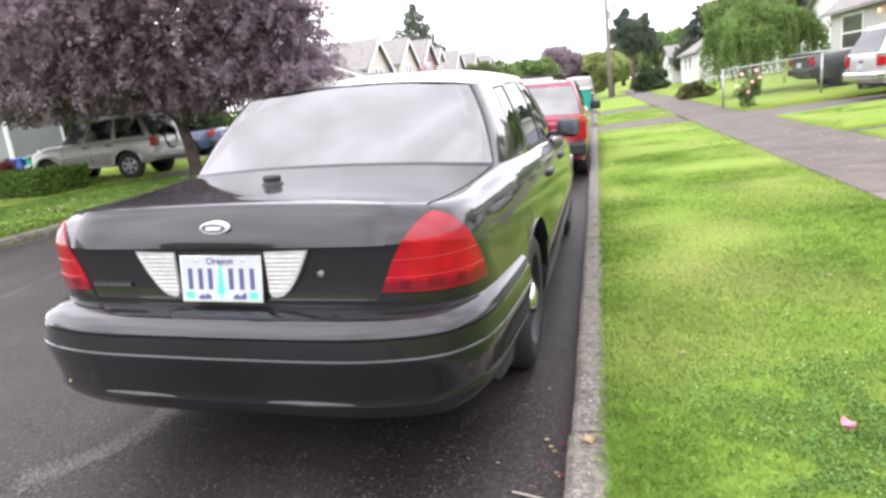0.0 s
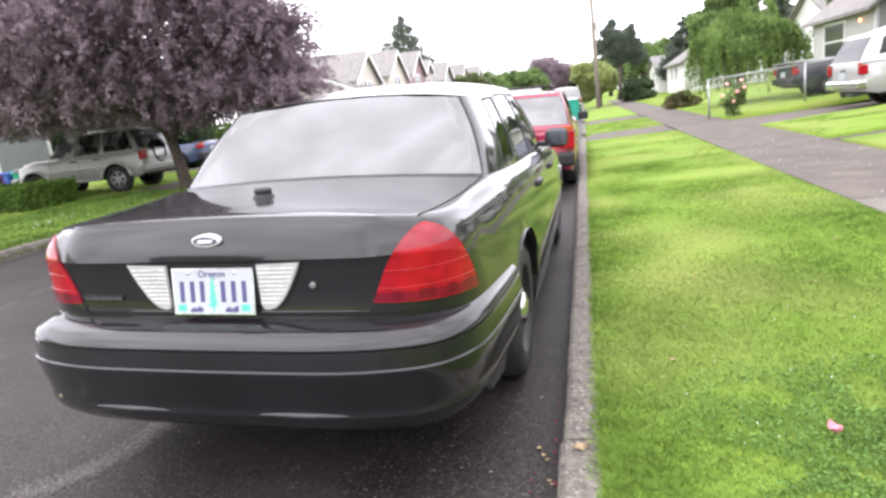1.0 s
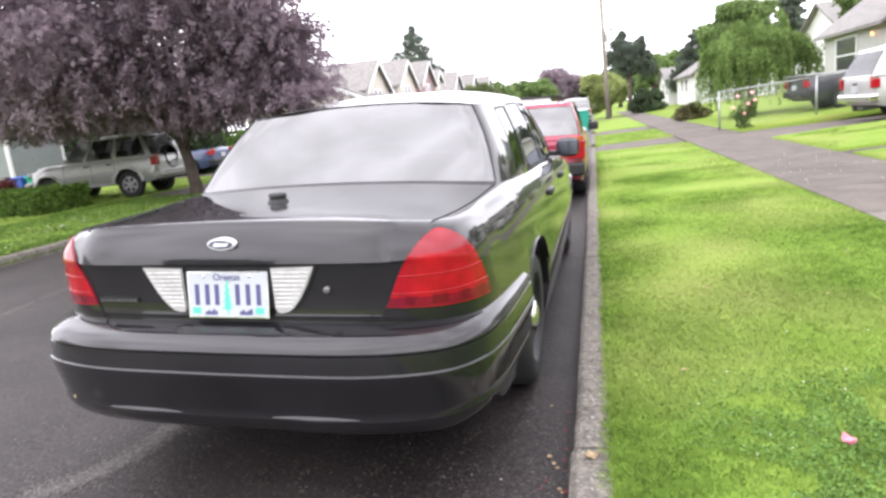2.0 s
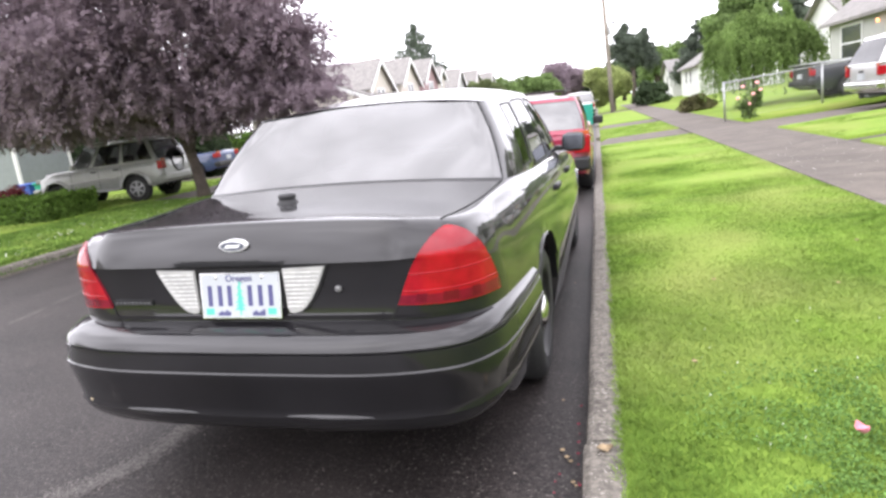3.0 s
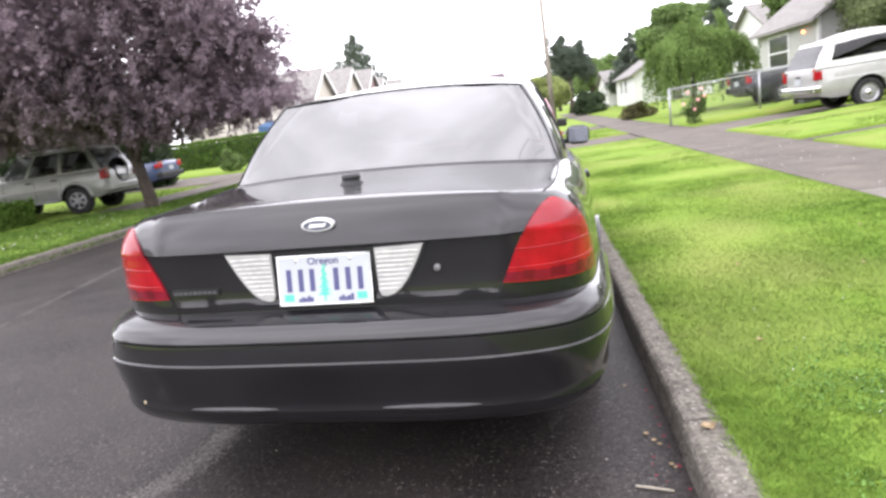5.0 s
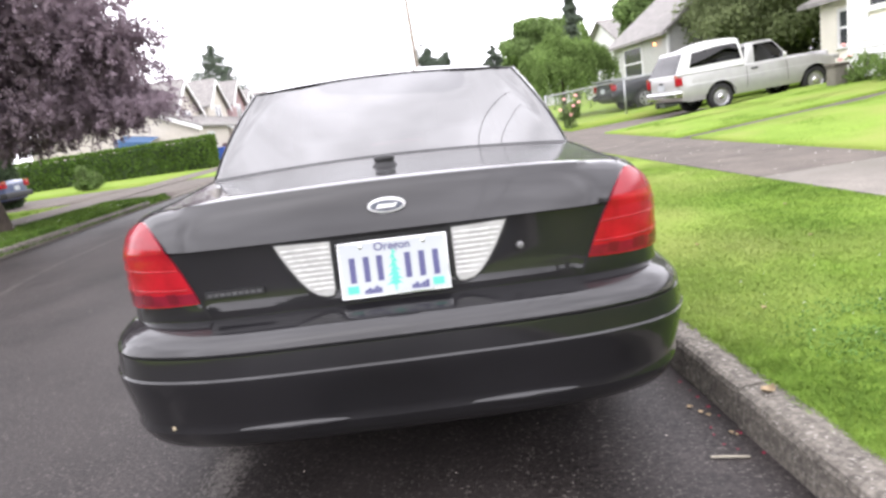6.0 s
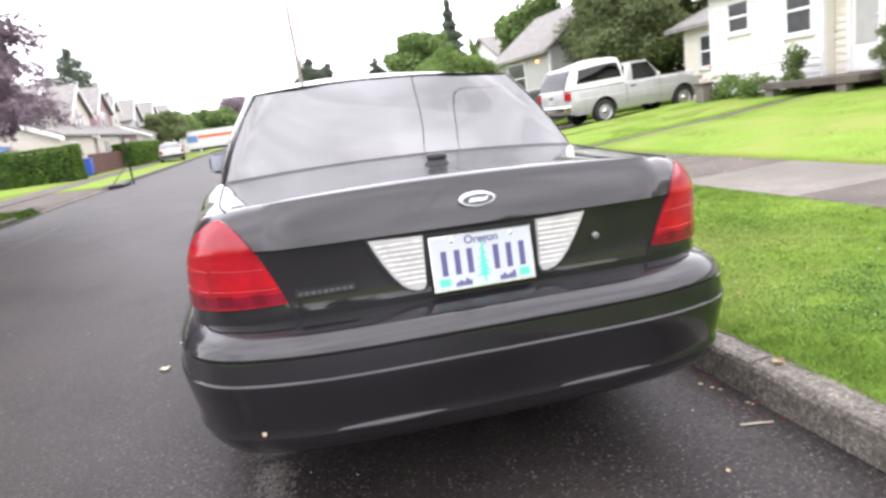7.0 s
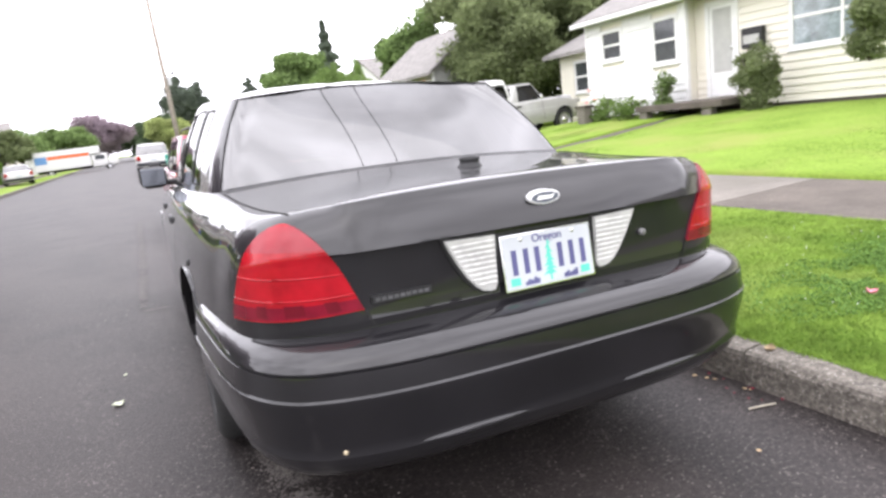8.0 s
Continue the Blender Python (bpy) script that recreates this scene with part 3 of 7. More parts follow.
    # doors: seams and handles
    for s in (1, -1):
        for y, z1, lean in ((1.62, 0.99, 0.10), (2.55, 0.985, 0.0), (3.62, 0.97, -0.02)):
            zs = np.linspace(0.30 if y > 1.7 else 0.62, z1, 18)
            pts = [body.at(s * body.column(y=y + lean * (z - 0.6)), z, 0.0015) for z in zs]
            ribbon("door_seam", pts, 0.006, SEAM, car, (s, 0, 0.1))
        for y in (1.92, 2.82):
            p = body.at(s * body.column(y=y), 0.86, 0.0)
            bm = box_bm(p[0] - 0.012, p[0] + 0.022, y - 0.09, y + 0.09, 0.842, 0.878, 0.009)
            part("door_handle", bm, BLACK_TRIM, car, smooth=True)
    # tail lamps
    for s in (1, -1):
        def lens_at(c, z, off):
            return body.at(s * c, z, off)

        z0, z1 = 0.722, 0.986
        x_in = key_line([(0.722, 0.553), (0.75, 0.566), (0.90, 0.637), (0.955, 0.677), (0.976, 0.699), (0.986, 0.716)])
        x_out = key_line([(0.722, 0.8555), (0.75, 0.853), (0.81, 0.844), (0.88, 0.828), (0.935, 0.800), (0.968, 0.766), (0.980, 0.745), (0.986, 0.728)])

        def tilt(u, z):
            """The lower edge rises towards the middle of the car."""
            k = max(0.0, (0.80 - z) / (0.80 - z0))
            return z + 0.024 * k * (1 - u) ** 0.8

        def patch(za, zb, off, k=10):
            rows = []
            for z in np.linspace(za, zb, k):
                row = []
                for u in np.linspace(0, 1, 24):
                    zz = tilt(u, z)
                    a, b = body.column_at(x_in(zz), zz), body.column_at(x_out(zz), zz)
                    row.append(lens_at(a + (b - a) * u, zz, off))
                rows.append(row)
            return rows

        lamp = grid_mesh("tail_lamp", patch(z0, z1, 0.008, 30), RED_LENS, car, flip=s < 0, label="red tail lamp lens wrapping round the corner")
        r = patch(z0, z1, 0.008, 30)
        rim = r[0] + [q[-1] for q in r] + r[-1][::-1] + [q[0] for q in r[::-1]]
        inner = patch(z0, z1, -0.012, 30)
        rim2 = inner[0] + [q[-1] for q in inner] + inner[-1][::-1] + [q[0] for q in inner[::-1]]
        grid_mesh("lamp_edge", [rim, rim2], DARK_RED, lamp)
        tube("lamp_gap", rim2[::3], 0.006, SEAM, lamp, 5)
        for za, zb, m in ((z0 + 0.004, z0 + 0.045, DARK_RED), (z0 + 0.195, z1 - 0.006, PINK_LENS)):
            grid_mesh("lens_band", patch(za, zb, 0.0088, 8), m, lamp, flip=s < 0)
        for z in (z0 + 0.063, z0 + 0.125):
            tube("lens_ridge", patch(z, z, 0.0082, 1)[0], 0.0021, RED_LENS, lamp, 6)
        # darker cells of the reflector behind the lower lens
        rows = patch(z0 + 0.012, z0 + 0.050, 0.0094, 4)
        for a, b in ((3, 6), (8, 12), (14, 17)):
            grid_mesh("lens_cell", [q[a:b] for q in rows], DEEP_RED, lamp, flip=s < 0)
    # bumper
    bplan = [(0, -0.150), (0.40, -0.143), (0.62, -0.112), (0.78, -0.045), (0.875, 0.08), (0.918, 0.25), (0.942, 0.5), (0.960, 0.78), (0.972, 1.1)]
    lev = [(0.30, 0.16), (0.312, 0.10), (0.330, 0.066), (0.352, 0.046), (0.374, 0.034), (0.392, 0.028), (0.408, 0.030), (0.425, 0.028), (0.50, 0.012), (0.535, 0.005), (0.551, 0.0035), (0.5555, 0.0035), (0.5572, 0.0062), (0.561, 0.0085), (0.600, 0.012), (0.620, 0.015), (0.6225, 0.021), (0.6275, 0.021), (0.630, 0.015), (0.642, 0.020), (0.656, 0.032), (0.672, 0.056), (0.688, 0.10), (0.699, 0.19)]
    bump = Shell(bplan, 150, lev, lev, lambda x, y: 0.0, [], 0.0, lambda y: 1, lambda y: 0)
    hi = int(bump.column(y=0.775))
    verts, faces = bump.sides(0, hi)
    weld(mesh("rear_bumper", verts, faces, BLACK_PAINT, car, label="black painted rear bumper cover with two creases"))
    for s in (1, -1):
        pts = [bump.at(s * c, 0.625, 0.0) for c in np.linspace(0 if s > 0 else -0.01, hi - 2, 60)]
        ribbon("bumper_groove", pts, 0.004, SEAM, car, [(p[0], p[1] - 1.0, 0) for p in pts])
        # ridge added low on the cover to give the highlight of a concave scallop
        ridge = [bump.at(s * bump.column(x=x), 0.396, -0.006) for x in np.linspace(0.14, 0.52, 14)]
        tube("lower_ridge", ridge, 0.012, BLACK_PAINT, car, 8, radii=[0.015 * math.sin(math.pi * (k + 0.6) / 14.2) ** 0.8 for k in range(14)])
    box("underbody", -0.72, 0.72, 0.35, 4.9, 0.24, 0.50, SEAM, car)
    box("wheel_well", -0.80, 0.80, 0.72, 1.54, 0.35, 0.80, SEAM, car)
    box("front_wheel_well", -0.80, 0.80, 3.64, 4.44, 0.35, 0.74, SEAM, car)
    box("bumper_backing", -0.60, 0.60, 0.0, 0.2, 0.36, 0.52, SEAM, car)
    for y in axles:
        for s in (1, -1):
            wheel(car, s * 0.925, y, rad, 0.225, "steel", BLACK_TRIM)
    # glasshouse
    gb = [(0, 0.90), (0.4, 0.915), (0.70, 0.965), (0.785, 1.03), (0.825, 1.30), (0.842, 1.72), (0.85, 2.45), (0.845, 3.1), (0.79, 3.58), (0.60, 3.85), (0, 4.0)]
    gt = [(0, 1.478), (0.33, 1.462), (0.53, 1.405), (0.622, 1.365), (0.648, 1.60), (0.662, 1.98), (0.668, 2.45), (0.66, 2.82), (0.615, 3.02), (0.45, 3.12), (0, 3.17)]
    zb = lambda x, y: float(np.interp(y, [0.9, 1.05, 1.4, 2, 3.3, 3.9], [1.025, 1.018, 1.0, 0.985, 0.975, 0.99])) + 0.03 * max(0, 1 - (x / 0.77) ** 2)
    zt = lambda x, y: float(np.interp(y, [1.34, 1.48, 1.75, 2.3, 3.0, 3.17], [1.386, 1.394, 1.412, 1.430, 1.415, 1.385])) + 0.035 * max(0, 1 - (x / 0.63) ** 2)
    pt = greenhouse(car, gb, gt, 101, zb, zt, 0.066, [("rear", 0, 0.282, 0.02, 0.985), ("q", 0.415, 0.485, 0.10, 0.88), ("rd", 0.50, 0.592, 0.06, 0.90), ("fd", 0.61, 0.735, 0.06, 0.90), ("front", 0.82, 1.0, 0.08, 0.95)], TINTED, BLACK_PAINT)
    box("parcel_shelf", -0.68, 0.68, 1.0, 1.5, 0.96, 1.0, CABIN, car)
    for s in (1, -1):
        seat = box("seat_back", s * 0.42 - 0.24, s * 0.42 + 0.24, 2.55, 2.70, 0.55, 1.12, CABIN, car, 0.05)
        part("head_rest", box_bm(s * 0.42 - 0.13, s * 0.42 + 0.13, 2.57, 2.68, 1.14, 1.30, 0.04), CABIN, seat)
        stem = box("side_mirror", s * 0.975 - 0.088, s * 0.975 + 0.088, 3.15, 3.27, 0.955, 1.10, BLACK_TRIM, car, 0.045)
        part("mirror_arm", box_bm(s * 0.87 - 0.04, s * 0.87 + 0.05, 3.20, 3.28, 0.965, 1.005, 0.012), BLACK_TRIM, stem)
        part("mirror_glass", box_bm(-0.074, 0.074, -0.004, 0.004, -0.056, 0.056, 0.003), MIRROR, stem, "mirror glass").matrix_basis = pose(s * 0.975, 3.146, 1.03, -3, 0, -s * 6)
    plug = body.at(-body.column(y=1.08), 0.765, 0.002)
    part("side_plug", lathe_bm([(0.013, -0.004), (0.013, 0.003), (0.010, 0.005), (0.001, 0.005)], 16), BLACK_TRIM, car, "small round black plug", True).matrix_basis = pose(*plug, 0, 0, 180)
    chip = bump.at(-bump.column(x=0.69), 0.408, 0.001)
    part("paint_chip", lathe_bm([(0.0068, -0.002), (0.006, 0.002), (0.001, 0.003)], 7), STRAW_PAINT, car, "small pale chip low on the bumper").matrix_basis = pose(*chip, 0, 0, 238)
    # reversing lamps
    for s in (1, -1):
        shape = [(0.172, 0.884), (0.330, 0.889), (0.316, 0.858), (0.296, 0.82), (0.268, 0.775), (0.245, 0.748), (0.225, 0.733), (0.20, 0.726), (0.182, 0.728), (0.174, 0.745)]
        big = [(0.164, 0.890), (0.340, 0.895), (0.325, 0.857), (0.305, 0.815), (0.277, 0.770), (0.252, 0.741), (0.228, 0.724), (0.20, 0.717), (0.176, 0.720), (0.164, 0.74)]
        lamp = poly_prism("reversing_lamp", [(s * x, z) for x, z in shape], 0.02, -0.012, CLEAR_LENS, car, "clear ribbed reversing lamp beside the plate", 0.003)
        poly_prism("lamp_bezel", [(s * x, z) for x, z in big], 0.02, -0.003, BLACK_TRIM, lamp, "", 0.003)
        wide = key_line([(0.733, 0.225), (0.750, 0.245), (0.775, 0.268), (0.82, 0.296), (0.858, 0.316), (0.889, 0.328)])
        for k in range(9):
            z = 0.748 + k * 0.0148
            lo, hi = sorted((s * 0.1755, s * (wide(z) - 0.007)))
            box("lens_rib", lo, hi, -0.0140, -0.011, z, z + 0.0062, RIB, lamp, 0.0012)
    poly_prism("plate_recess", [(-0.168, 0.884), (0.168, 0.884), (0.168, 0.722), (-0.168, 0.722)], 0.02, 0.0005, BLACK_TRIM, car)
    # number plate
    plate = part("number_plate", box_bm(-0.1525, 0.1525, -0.0015, 0.0015, -0.0762, 0.0762), PLATE_WHITE, car, "white number plate with a green tree, dark bars and a metal rim")
    plate.matrix_basis = pose(0, -0.014, 0.793, -8, 0, 0)
    part("plate_rim", box_bm(-0.156, 0.156, 0.0, 0.004, -0.080, 0.080), CHROME, plate)
    for x in (-0.118, -0.078, -0.040, 0.040, 0.080, 0.120):
        box("plate_bar", x - 0.0085, x + 0.0085, -0.0026, -0.001, -0.036, 0.036, PLATE_INK, plate)
    font = bpy.data.curves.new("state_name", "FONT")
    font.body, font.size, font.align_x, font.extrude, font.offset = "Oregon", 0.033, "CENTER", 0.0004, 0.0006
    text = bpy.data.objects.new("state_name", font)
    word = bpy.data.meshes.new_from_object(text)
    bpy.data.objects.remove(text)
    word.materials.clear()
    word.materials.append(PLATE_INK)
    name_ob = new("state_name", word)
    name_ob.parent = plate
    name_ob.matrix_basis = pose(0, -0.0024, 0.050, 90, 0, 0)
    for k in range(8):
        z, w = -0.052 + k * 0.0125, 0.024 - k * 0.0026
        e = 0.003 if k % 2 else -0.003
        poly_prism("plate_tree", [(-w + e, z), (-w * 0.45, z + 0.003), (0, z - 0.002), (w * 0.5, z + 0.004), (w + e, z + 0.001), (w * 0.22, z + 0.016), (-w * 0.22, z + 0.016)], -0.001, -0.0024 - k * 0.00004, PLATE_GREEN, plate)
    box("plate_tree", -0.003, 0.003, -0.0026, -0.001, -0.068, -0.050, PLATE_GREEN, plate)
    for x in (-0.122, 0.122):
        box("plate_sticker", x - 0.016, x + 0.016, -0.0026, -0.001, -0.066, -0.044, PLATE_GREEN, plate)
    for x0, hs in ((-0.09, (8, 14, 10, 18, 12)), (0.045, (10, 16, 9, 14, 20))):
        for k, h in enumerate(hs):
            box("plate_skyline", x0 + k * 0.010, x0 + k * 0.010 + 0.009, -0.0024, -0.001, -0.070, -0.066 + h * 0.0009, PLATE_INK, plate)
    for x in (-0.09, 0.09):
        part("plate_bolt", lathe_bm([(0.006, 0.0), (0.006, 0.003), (0.001, 0.004)], 10, "y"), CHROME, plate).matrix_basis = pose(x, -0.001, 0.064, 90, 0, 0)
    # oval badge, lock and script strip
    oval = lambda a, b: [(a * math.cos(2 * math.pi * k / 40), 0.968 + b * math.sin(2 * math.pi * k / 40)) for k in range(40)]
    badge = poly_prism("badge", oval(0.053, 0.0205), 0.02, -0.0135, BADGE_SILVER, car, "oval silver badge with a dark field", 0.003)
    poly_prism("badge_field", oval(0.046, 0.0155), 0.0, -0.0147, BADGE_FIELD, badge)
    poly_prism("badge_stroke", [(-0.030, 0.9615), (0.024, 0.9625), (0.032, 0.9755), (0.018, 0.972), (-0.022, 0.9735)], 0.0, -0.0157, BADGE_SILVER, badge)
    part("lock", lathe_bm([(0.011, -0.006), (0.011, 0.005), (0.008, 0.007), (0.001, 0.007)], 20, "z"), GREY_LOCK, car, "steel trunk lock", True).matrix_basis = pose(0.366, -0.002, 0.808, 90, 0, 0)
    strip = poly_prism("script_strip", [(-0.545, 0.757), (-0.375, 0.757), (-0.375, 0.777), (-0.545, 0.777)], 0.02, -0.0035, BLACK_TRIM, car, "dull dark model strip with faint raised marks", 0.002)
    for k in range(9):
        box("script_mark", -0.536 + k * 0.0175, -0.536 + k * 0.0175 + 0.012, -0.0046, -0.003, 0.7625, 0.7715, DULL_GREY, strip)
    ant = part("antenna_puck", lathe_bm([(0.044, 1.040), (0.043, 1.050), (0.035, 1.058), (0.033, 1.066), (0.036, 1.070), (0.035, 1.080), (0.029, 1.085), (0.001, 1.0865)], 24, "z"), BLACK_TRIM, car, "low black antenna puck", True)
    ant.location = (-0.008, 0.42, 0)
    return car


def vehicle(name, m, label, category, paint, L, W, wb, rear_oh, belt, r, base, top, zroof, windows, glass=None, hood=0.85, lift=0.0, trim=None, deck=1.0, tail=None, group="", spokes="alloy", crown=0.03, flare=None, doors=(), handles=(), moulding=None, step=None):
    """A parked car seen from some way off: shell, glasshouse, wheels, bumpers and lamps."""
    car = empty(name, m, label, category, group)
    h = W / 2
    plan = [(0, 0), (0.6 * h, 0.01), (0.85 * h, 0.05), (0.965 * h, 0.20), (h, 0.7), (h, L * 0.5), (h, L - 1.0), (0.95 * h, L - 0.42), (0.78 * h, L - 0.12), (0.5 * h, L - 0.02), (0, L)]
    b = belt
    rear = [(0.30, 0.05), (0.42, 0.0), (0.52, -0.01), (0.58, 0.0), (0.64, 0.0), (0.80, 0.0), (b - 0.08, 0.005), (b - 0.03, 0.02), (b, 0.07)]
    side = [(0.24, 0.06), (0.40, 0.01), (0.52, 0.0), (0.60, 0.0), (0.66, 0.004), (0.78, 0.014), (b - 0.08, 0.028), (b - 0.03, 0.048), (b, 0.085)]
    up = lambda lv: [(z + lift * (1 if z < 0.7 else 0), d) for z, d in lv]
    axles = (rear_oh, rear_oh + wb)
    k = lambda z: (z - 0.62) / (b - 0.62)
    sh = Shell(plan, 130, up(rear), up(side), lambda x, y: smoothstep((y - 0.02) / 0.4) if x > 0.3 else 0.0, [(y, r + 0.02, r + 0.06) for y in axles], 0.24 + lift,
               lambda y: float(np.interp(y, [0, base[0] * 0.9, base[0], base[1], base[1] + 0.3, L], [deck, deck, 1, 1, k(hood + 0.06), k(hood - 0.12)])), lambda y: crown)
    verts, faces = sh.sides()
    ia, ib = int(sh.column(x=0.86 * h)), int(sh.column(y=L - 0.30))
    rows, v = sh.deck_rows(ia, ib)
    bs = len(verts)
    verts += [p for q in rows for p in q]
    faces += grid_faces(len(rows), len(v), bs)
    tf = sh.rows[-1][ib:]
    nose = [(-p[0], p[1], p[2]) for p in tf] + [tuple(p) for p in tf[::-1][1:]]
    bs = len(verts)
    verts += nose + [(0, L - 0.4, nose[len(tf) - 1][2] + 0.02)]
    faces += [(bs + i, bs + i + 1, len(verts) - 1) for i in range(len(nose) - 1)]
    weld(mesh("body", verts, faces, paint, car))
    y0, y1 = base
    t0, t1 = top
    bw, tw = h - 0.075, h * 0.76
    gb = [(0, y0), (bw * 0.5, y0), (bw * 0.88, y0 + 0.02), (bw * 0.985, y0 + 0.08), (bw, y0 + 0.3), (bw, y0 + (y1 - y0) * 0.4), (bw, y0 + (y1 - y0) * 0.65), (bw * 0.99, y1 - 0.35), (bw * 0.94, y1 - 0.2), (bw * 0.7, y1 - 0.06), (0, y1)]
    gt = [(0, t0), (tw * 0.5, t0), (tw * 0.88, t0 + 0.02), (tw * 0.97, t0 + 0.07), (tw, t0 + 0.22), (tw, t0 + (t1 - t0) * 0.4), (tw, t0 + (t1 - t0) * 0.65), (tw * 0.99, t1 - 0.18), (tw * 0.94, t1 - 0.1), (tw * 0.7, t1 - 0.03), (0, t1)]
    greenhouse(car, gb, gt, 61, lambda x, y: b - 0.012, lambda x, y: zroof - 0.05, 0.045, windows, glass or CAR_GLASS, paint)
    trim = trim or BLACK_TRIM
    box("rear_bumper", -h * 0.97, h * 0.97, -0.07, 0.16, 0.36 + lift, 0.55 + lift, trim, car, 0.04)
    box("front_bumper", -h * 0.93, h * 0.93, L - 0.22, L + 0.06, 0.32 + lift, 0.54 + lift, trim, car, 0.05)
    box("underbody", -h * 0.8, h * 0.8, 0.2, L - 0.3, 0.24 + lift, 0.55, SEAM, car)
    for y in axles:
        box("wheel_well", -h * 0.86, h * 0.86, y - r - 0.06, y + r + 0.06, r, 2 * r + 0.08, SEAM, car)
        for s in (1, -1):
            wheel(car, s * (h - 0.02), y, r, 0.21, spokes)
    box("cabin_lining", -bw * 0.85, bw * 0.85, y0 + 0.5, y1 - 0.4, 0.45, b - 0.1, CABIN, car)
    for s in (1, -1):
        seat = box("seat_back", s * h * 0.45 - 0.22, s * h * 0.45 + 0.22, y1 - 1.35, y1 - 1.22, 0.5, b + 0.22, CABIN, car, 0.05)
        mirror = box("side_mirror", s * (h + 0.09) - 0.09, s * (h + 0.09) + 0.09, y1 - 0.52, y1 - 0.42, b, b + 0.14, trim, car, 0.03)
        tz0, tz1, tx0, tx1 = tail or (0.66, 0.86, 0.72 * h, 0.95 * h)
        lo, hi2 = sorted((s * tx0, s * tx1))
        lamp = box("tail_lamp", lo, hi2, -0.012, 0.16, tz0 + lift, tz1 + lift, RED_LENS, car, 0.015, "red tail lamp")
        part("amber_lens", box_bm(lo + 0.01, hi2 - 0.01, -0.016, 0.02, tz1 + lift + 0.005, tz1 + lift + 0.065, 0.006), AMBER, lamp)
        head_lamp = box("head_lamp", s * h * 0.62 - 0.13, s * h * 0.62 + 0.13, L - 0.16, L + 0.005, hood - 0.24 + lift * 0.3, hood - 0.12 + lift * 0.3, CLEAR_LENS, car, 0.02)
    box("number_plate", -0.155, 0.155, -0.03, 0.0, 0.60 + lift, 0.75 + lift, PLATE_WHITE, car)
    for s in (1, -1):
        for y, lean in doors:
            zs = np.linspace(0.36 + lift, b - 0.01, 14)
            ribbon("door_seam", [sh.at(s * sh.column(y=y + lean * (z - 0.6)), z, 0.003) for z in zs], 0.012, SEAM, car, (s, 0, 0.1))
        for y in handles:
            p = sh.at(s * sh.column(y=y), b - 0.13)
            part("door_handle", box_bm(p[0] - 0.015, p[0] + 0.025, y - 0.09, y + 0.09, b - 0.15, b - 0.11, 0.01), BLACK_TRIM, car)
        if moulding:
            z = 0.60 + lift
            pts = [sh.at(s * sh.column(y=y), z, 0.006) for y in np.linspace(axles[0] + r + 0.10, axles[1] - r - 0.10, 16)]
            tube("side_moulding", pts, 0.028, moulding, car, 6)
        if step:
            tube("side_step", [(s * (h - 0.06), axles[0] + r + 0.14, 0.30 + lift), (s * (h + 0.01), axles[0] + r + 0.2, 0.28 + lift), (s * (h + 0.01), axles[1] - r - 0.2, 0.28 + lift), (s * (h - 0.06), axles[1] - r - 0.14, 0.30 + lift)], 0.032, step, car)
        if flare:
            for y in axles:
                rad = r + 0.075
                pts = []
                for k in range(21):
                    a = math.pi * (0.03 + 0.94 * k / 20)
                    pts.append((s * (h + 0.004), y + rad * math.cos(a), r + 0.02 + rad * math.sin(a)))
                tube("wheel_flare", pts, 0.04, flare, car, 8)
    return car


black_sedan()


# ---- the ground ----
def ground_z(x, y=0.0):
    return float(np.interp(x, [-60, -25, -15, -10.5, -8.9, -7.05, -6.9, -4.2, -2.7, -1.2, 1.15, 1.16, 1.29, 3.5, 5.05, 8.0, 10.5, 14, 60],
                           [0.6, 0.50, 0.36, 0.27, 0.22, 0.15, 0.0, 0.105, 0.128, 0.0944, 0.0, 0.14, 0.15, 0.20, 0.20, 0.38, 0.56, 0.60, 0.64]))


def sheet(name, x0, x1, y0, y1, material, label, category, lift=0.0, nx=12, ny=40, kind="structure", rough=0.0, thick=0.12):
    """A strip of ground with an edge, following the lie of the land."""
    xs, ys = np.linspace(x0, x1, nx), np.linspace(y0, y1, ny)
    rows = [[(x, y, ground_z(min(max(x, x0 + 1e-4), x1 - 1e-4)) + lift + rough * noise.noise(Vector((x * 1.3, y * 1.3, 5)))) for x in xs] for y in ys]
    v = [p for r in rows for p in r]
    f = grid_faces(ny, nx)
    ring = [i for i in range(nx)] + [j * nx + nx - 1 for j in range(1, ny)] + [(ny - 1) * nx + i for i in range(nx - 2, -1, -1)] + [j * nx for j in range(ny - 2, 0, -1)]
    b = len(v)
    v += [(v[i][0], v[i][1], v[i][2] - thick) for i in ring]
    k = len(ring)
    f += [(ring[i], b + i, b + (i + 1) % k, ring[(i + 1) % k]) for i in range(k)]
    return tagged(mesh(name, v, f, material), label, category, "", kind)


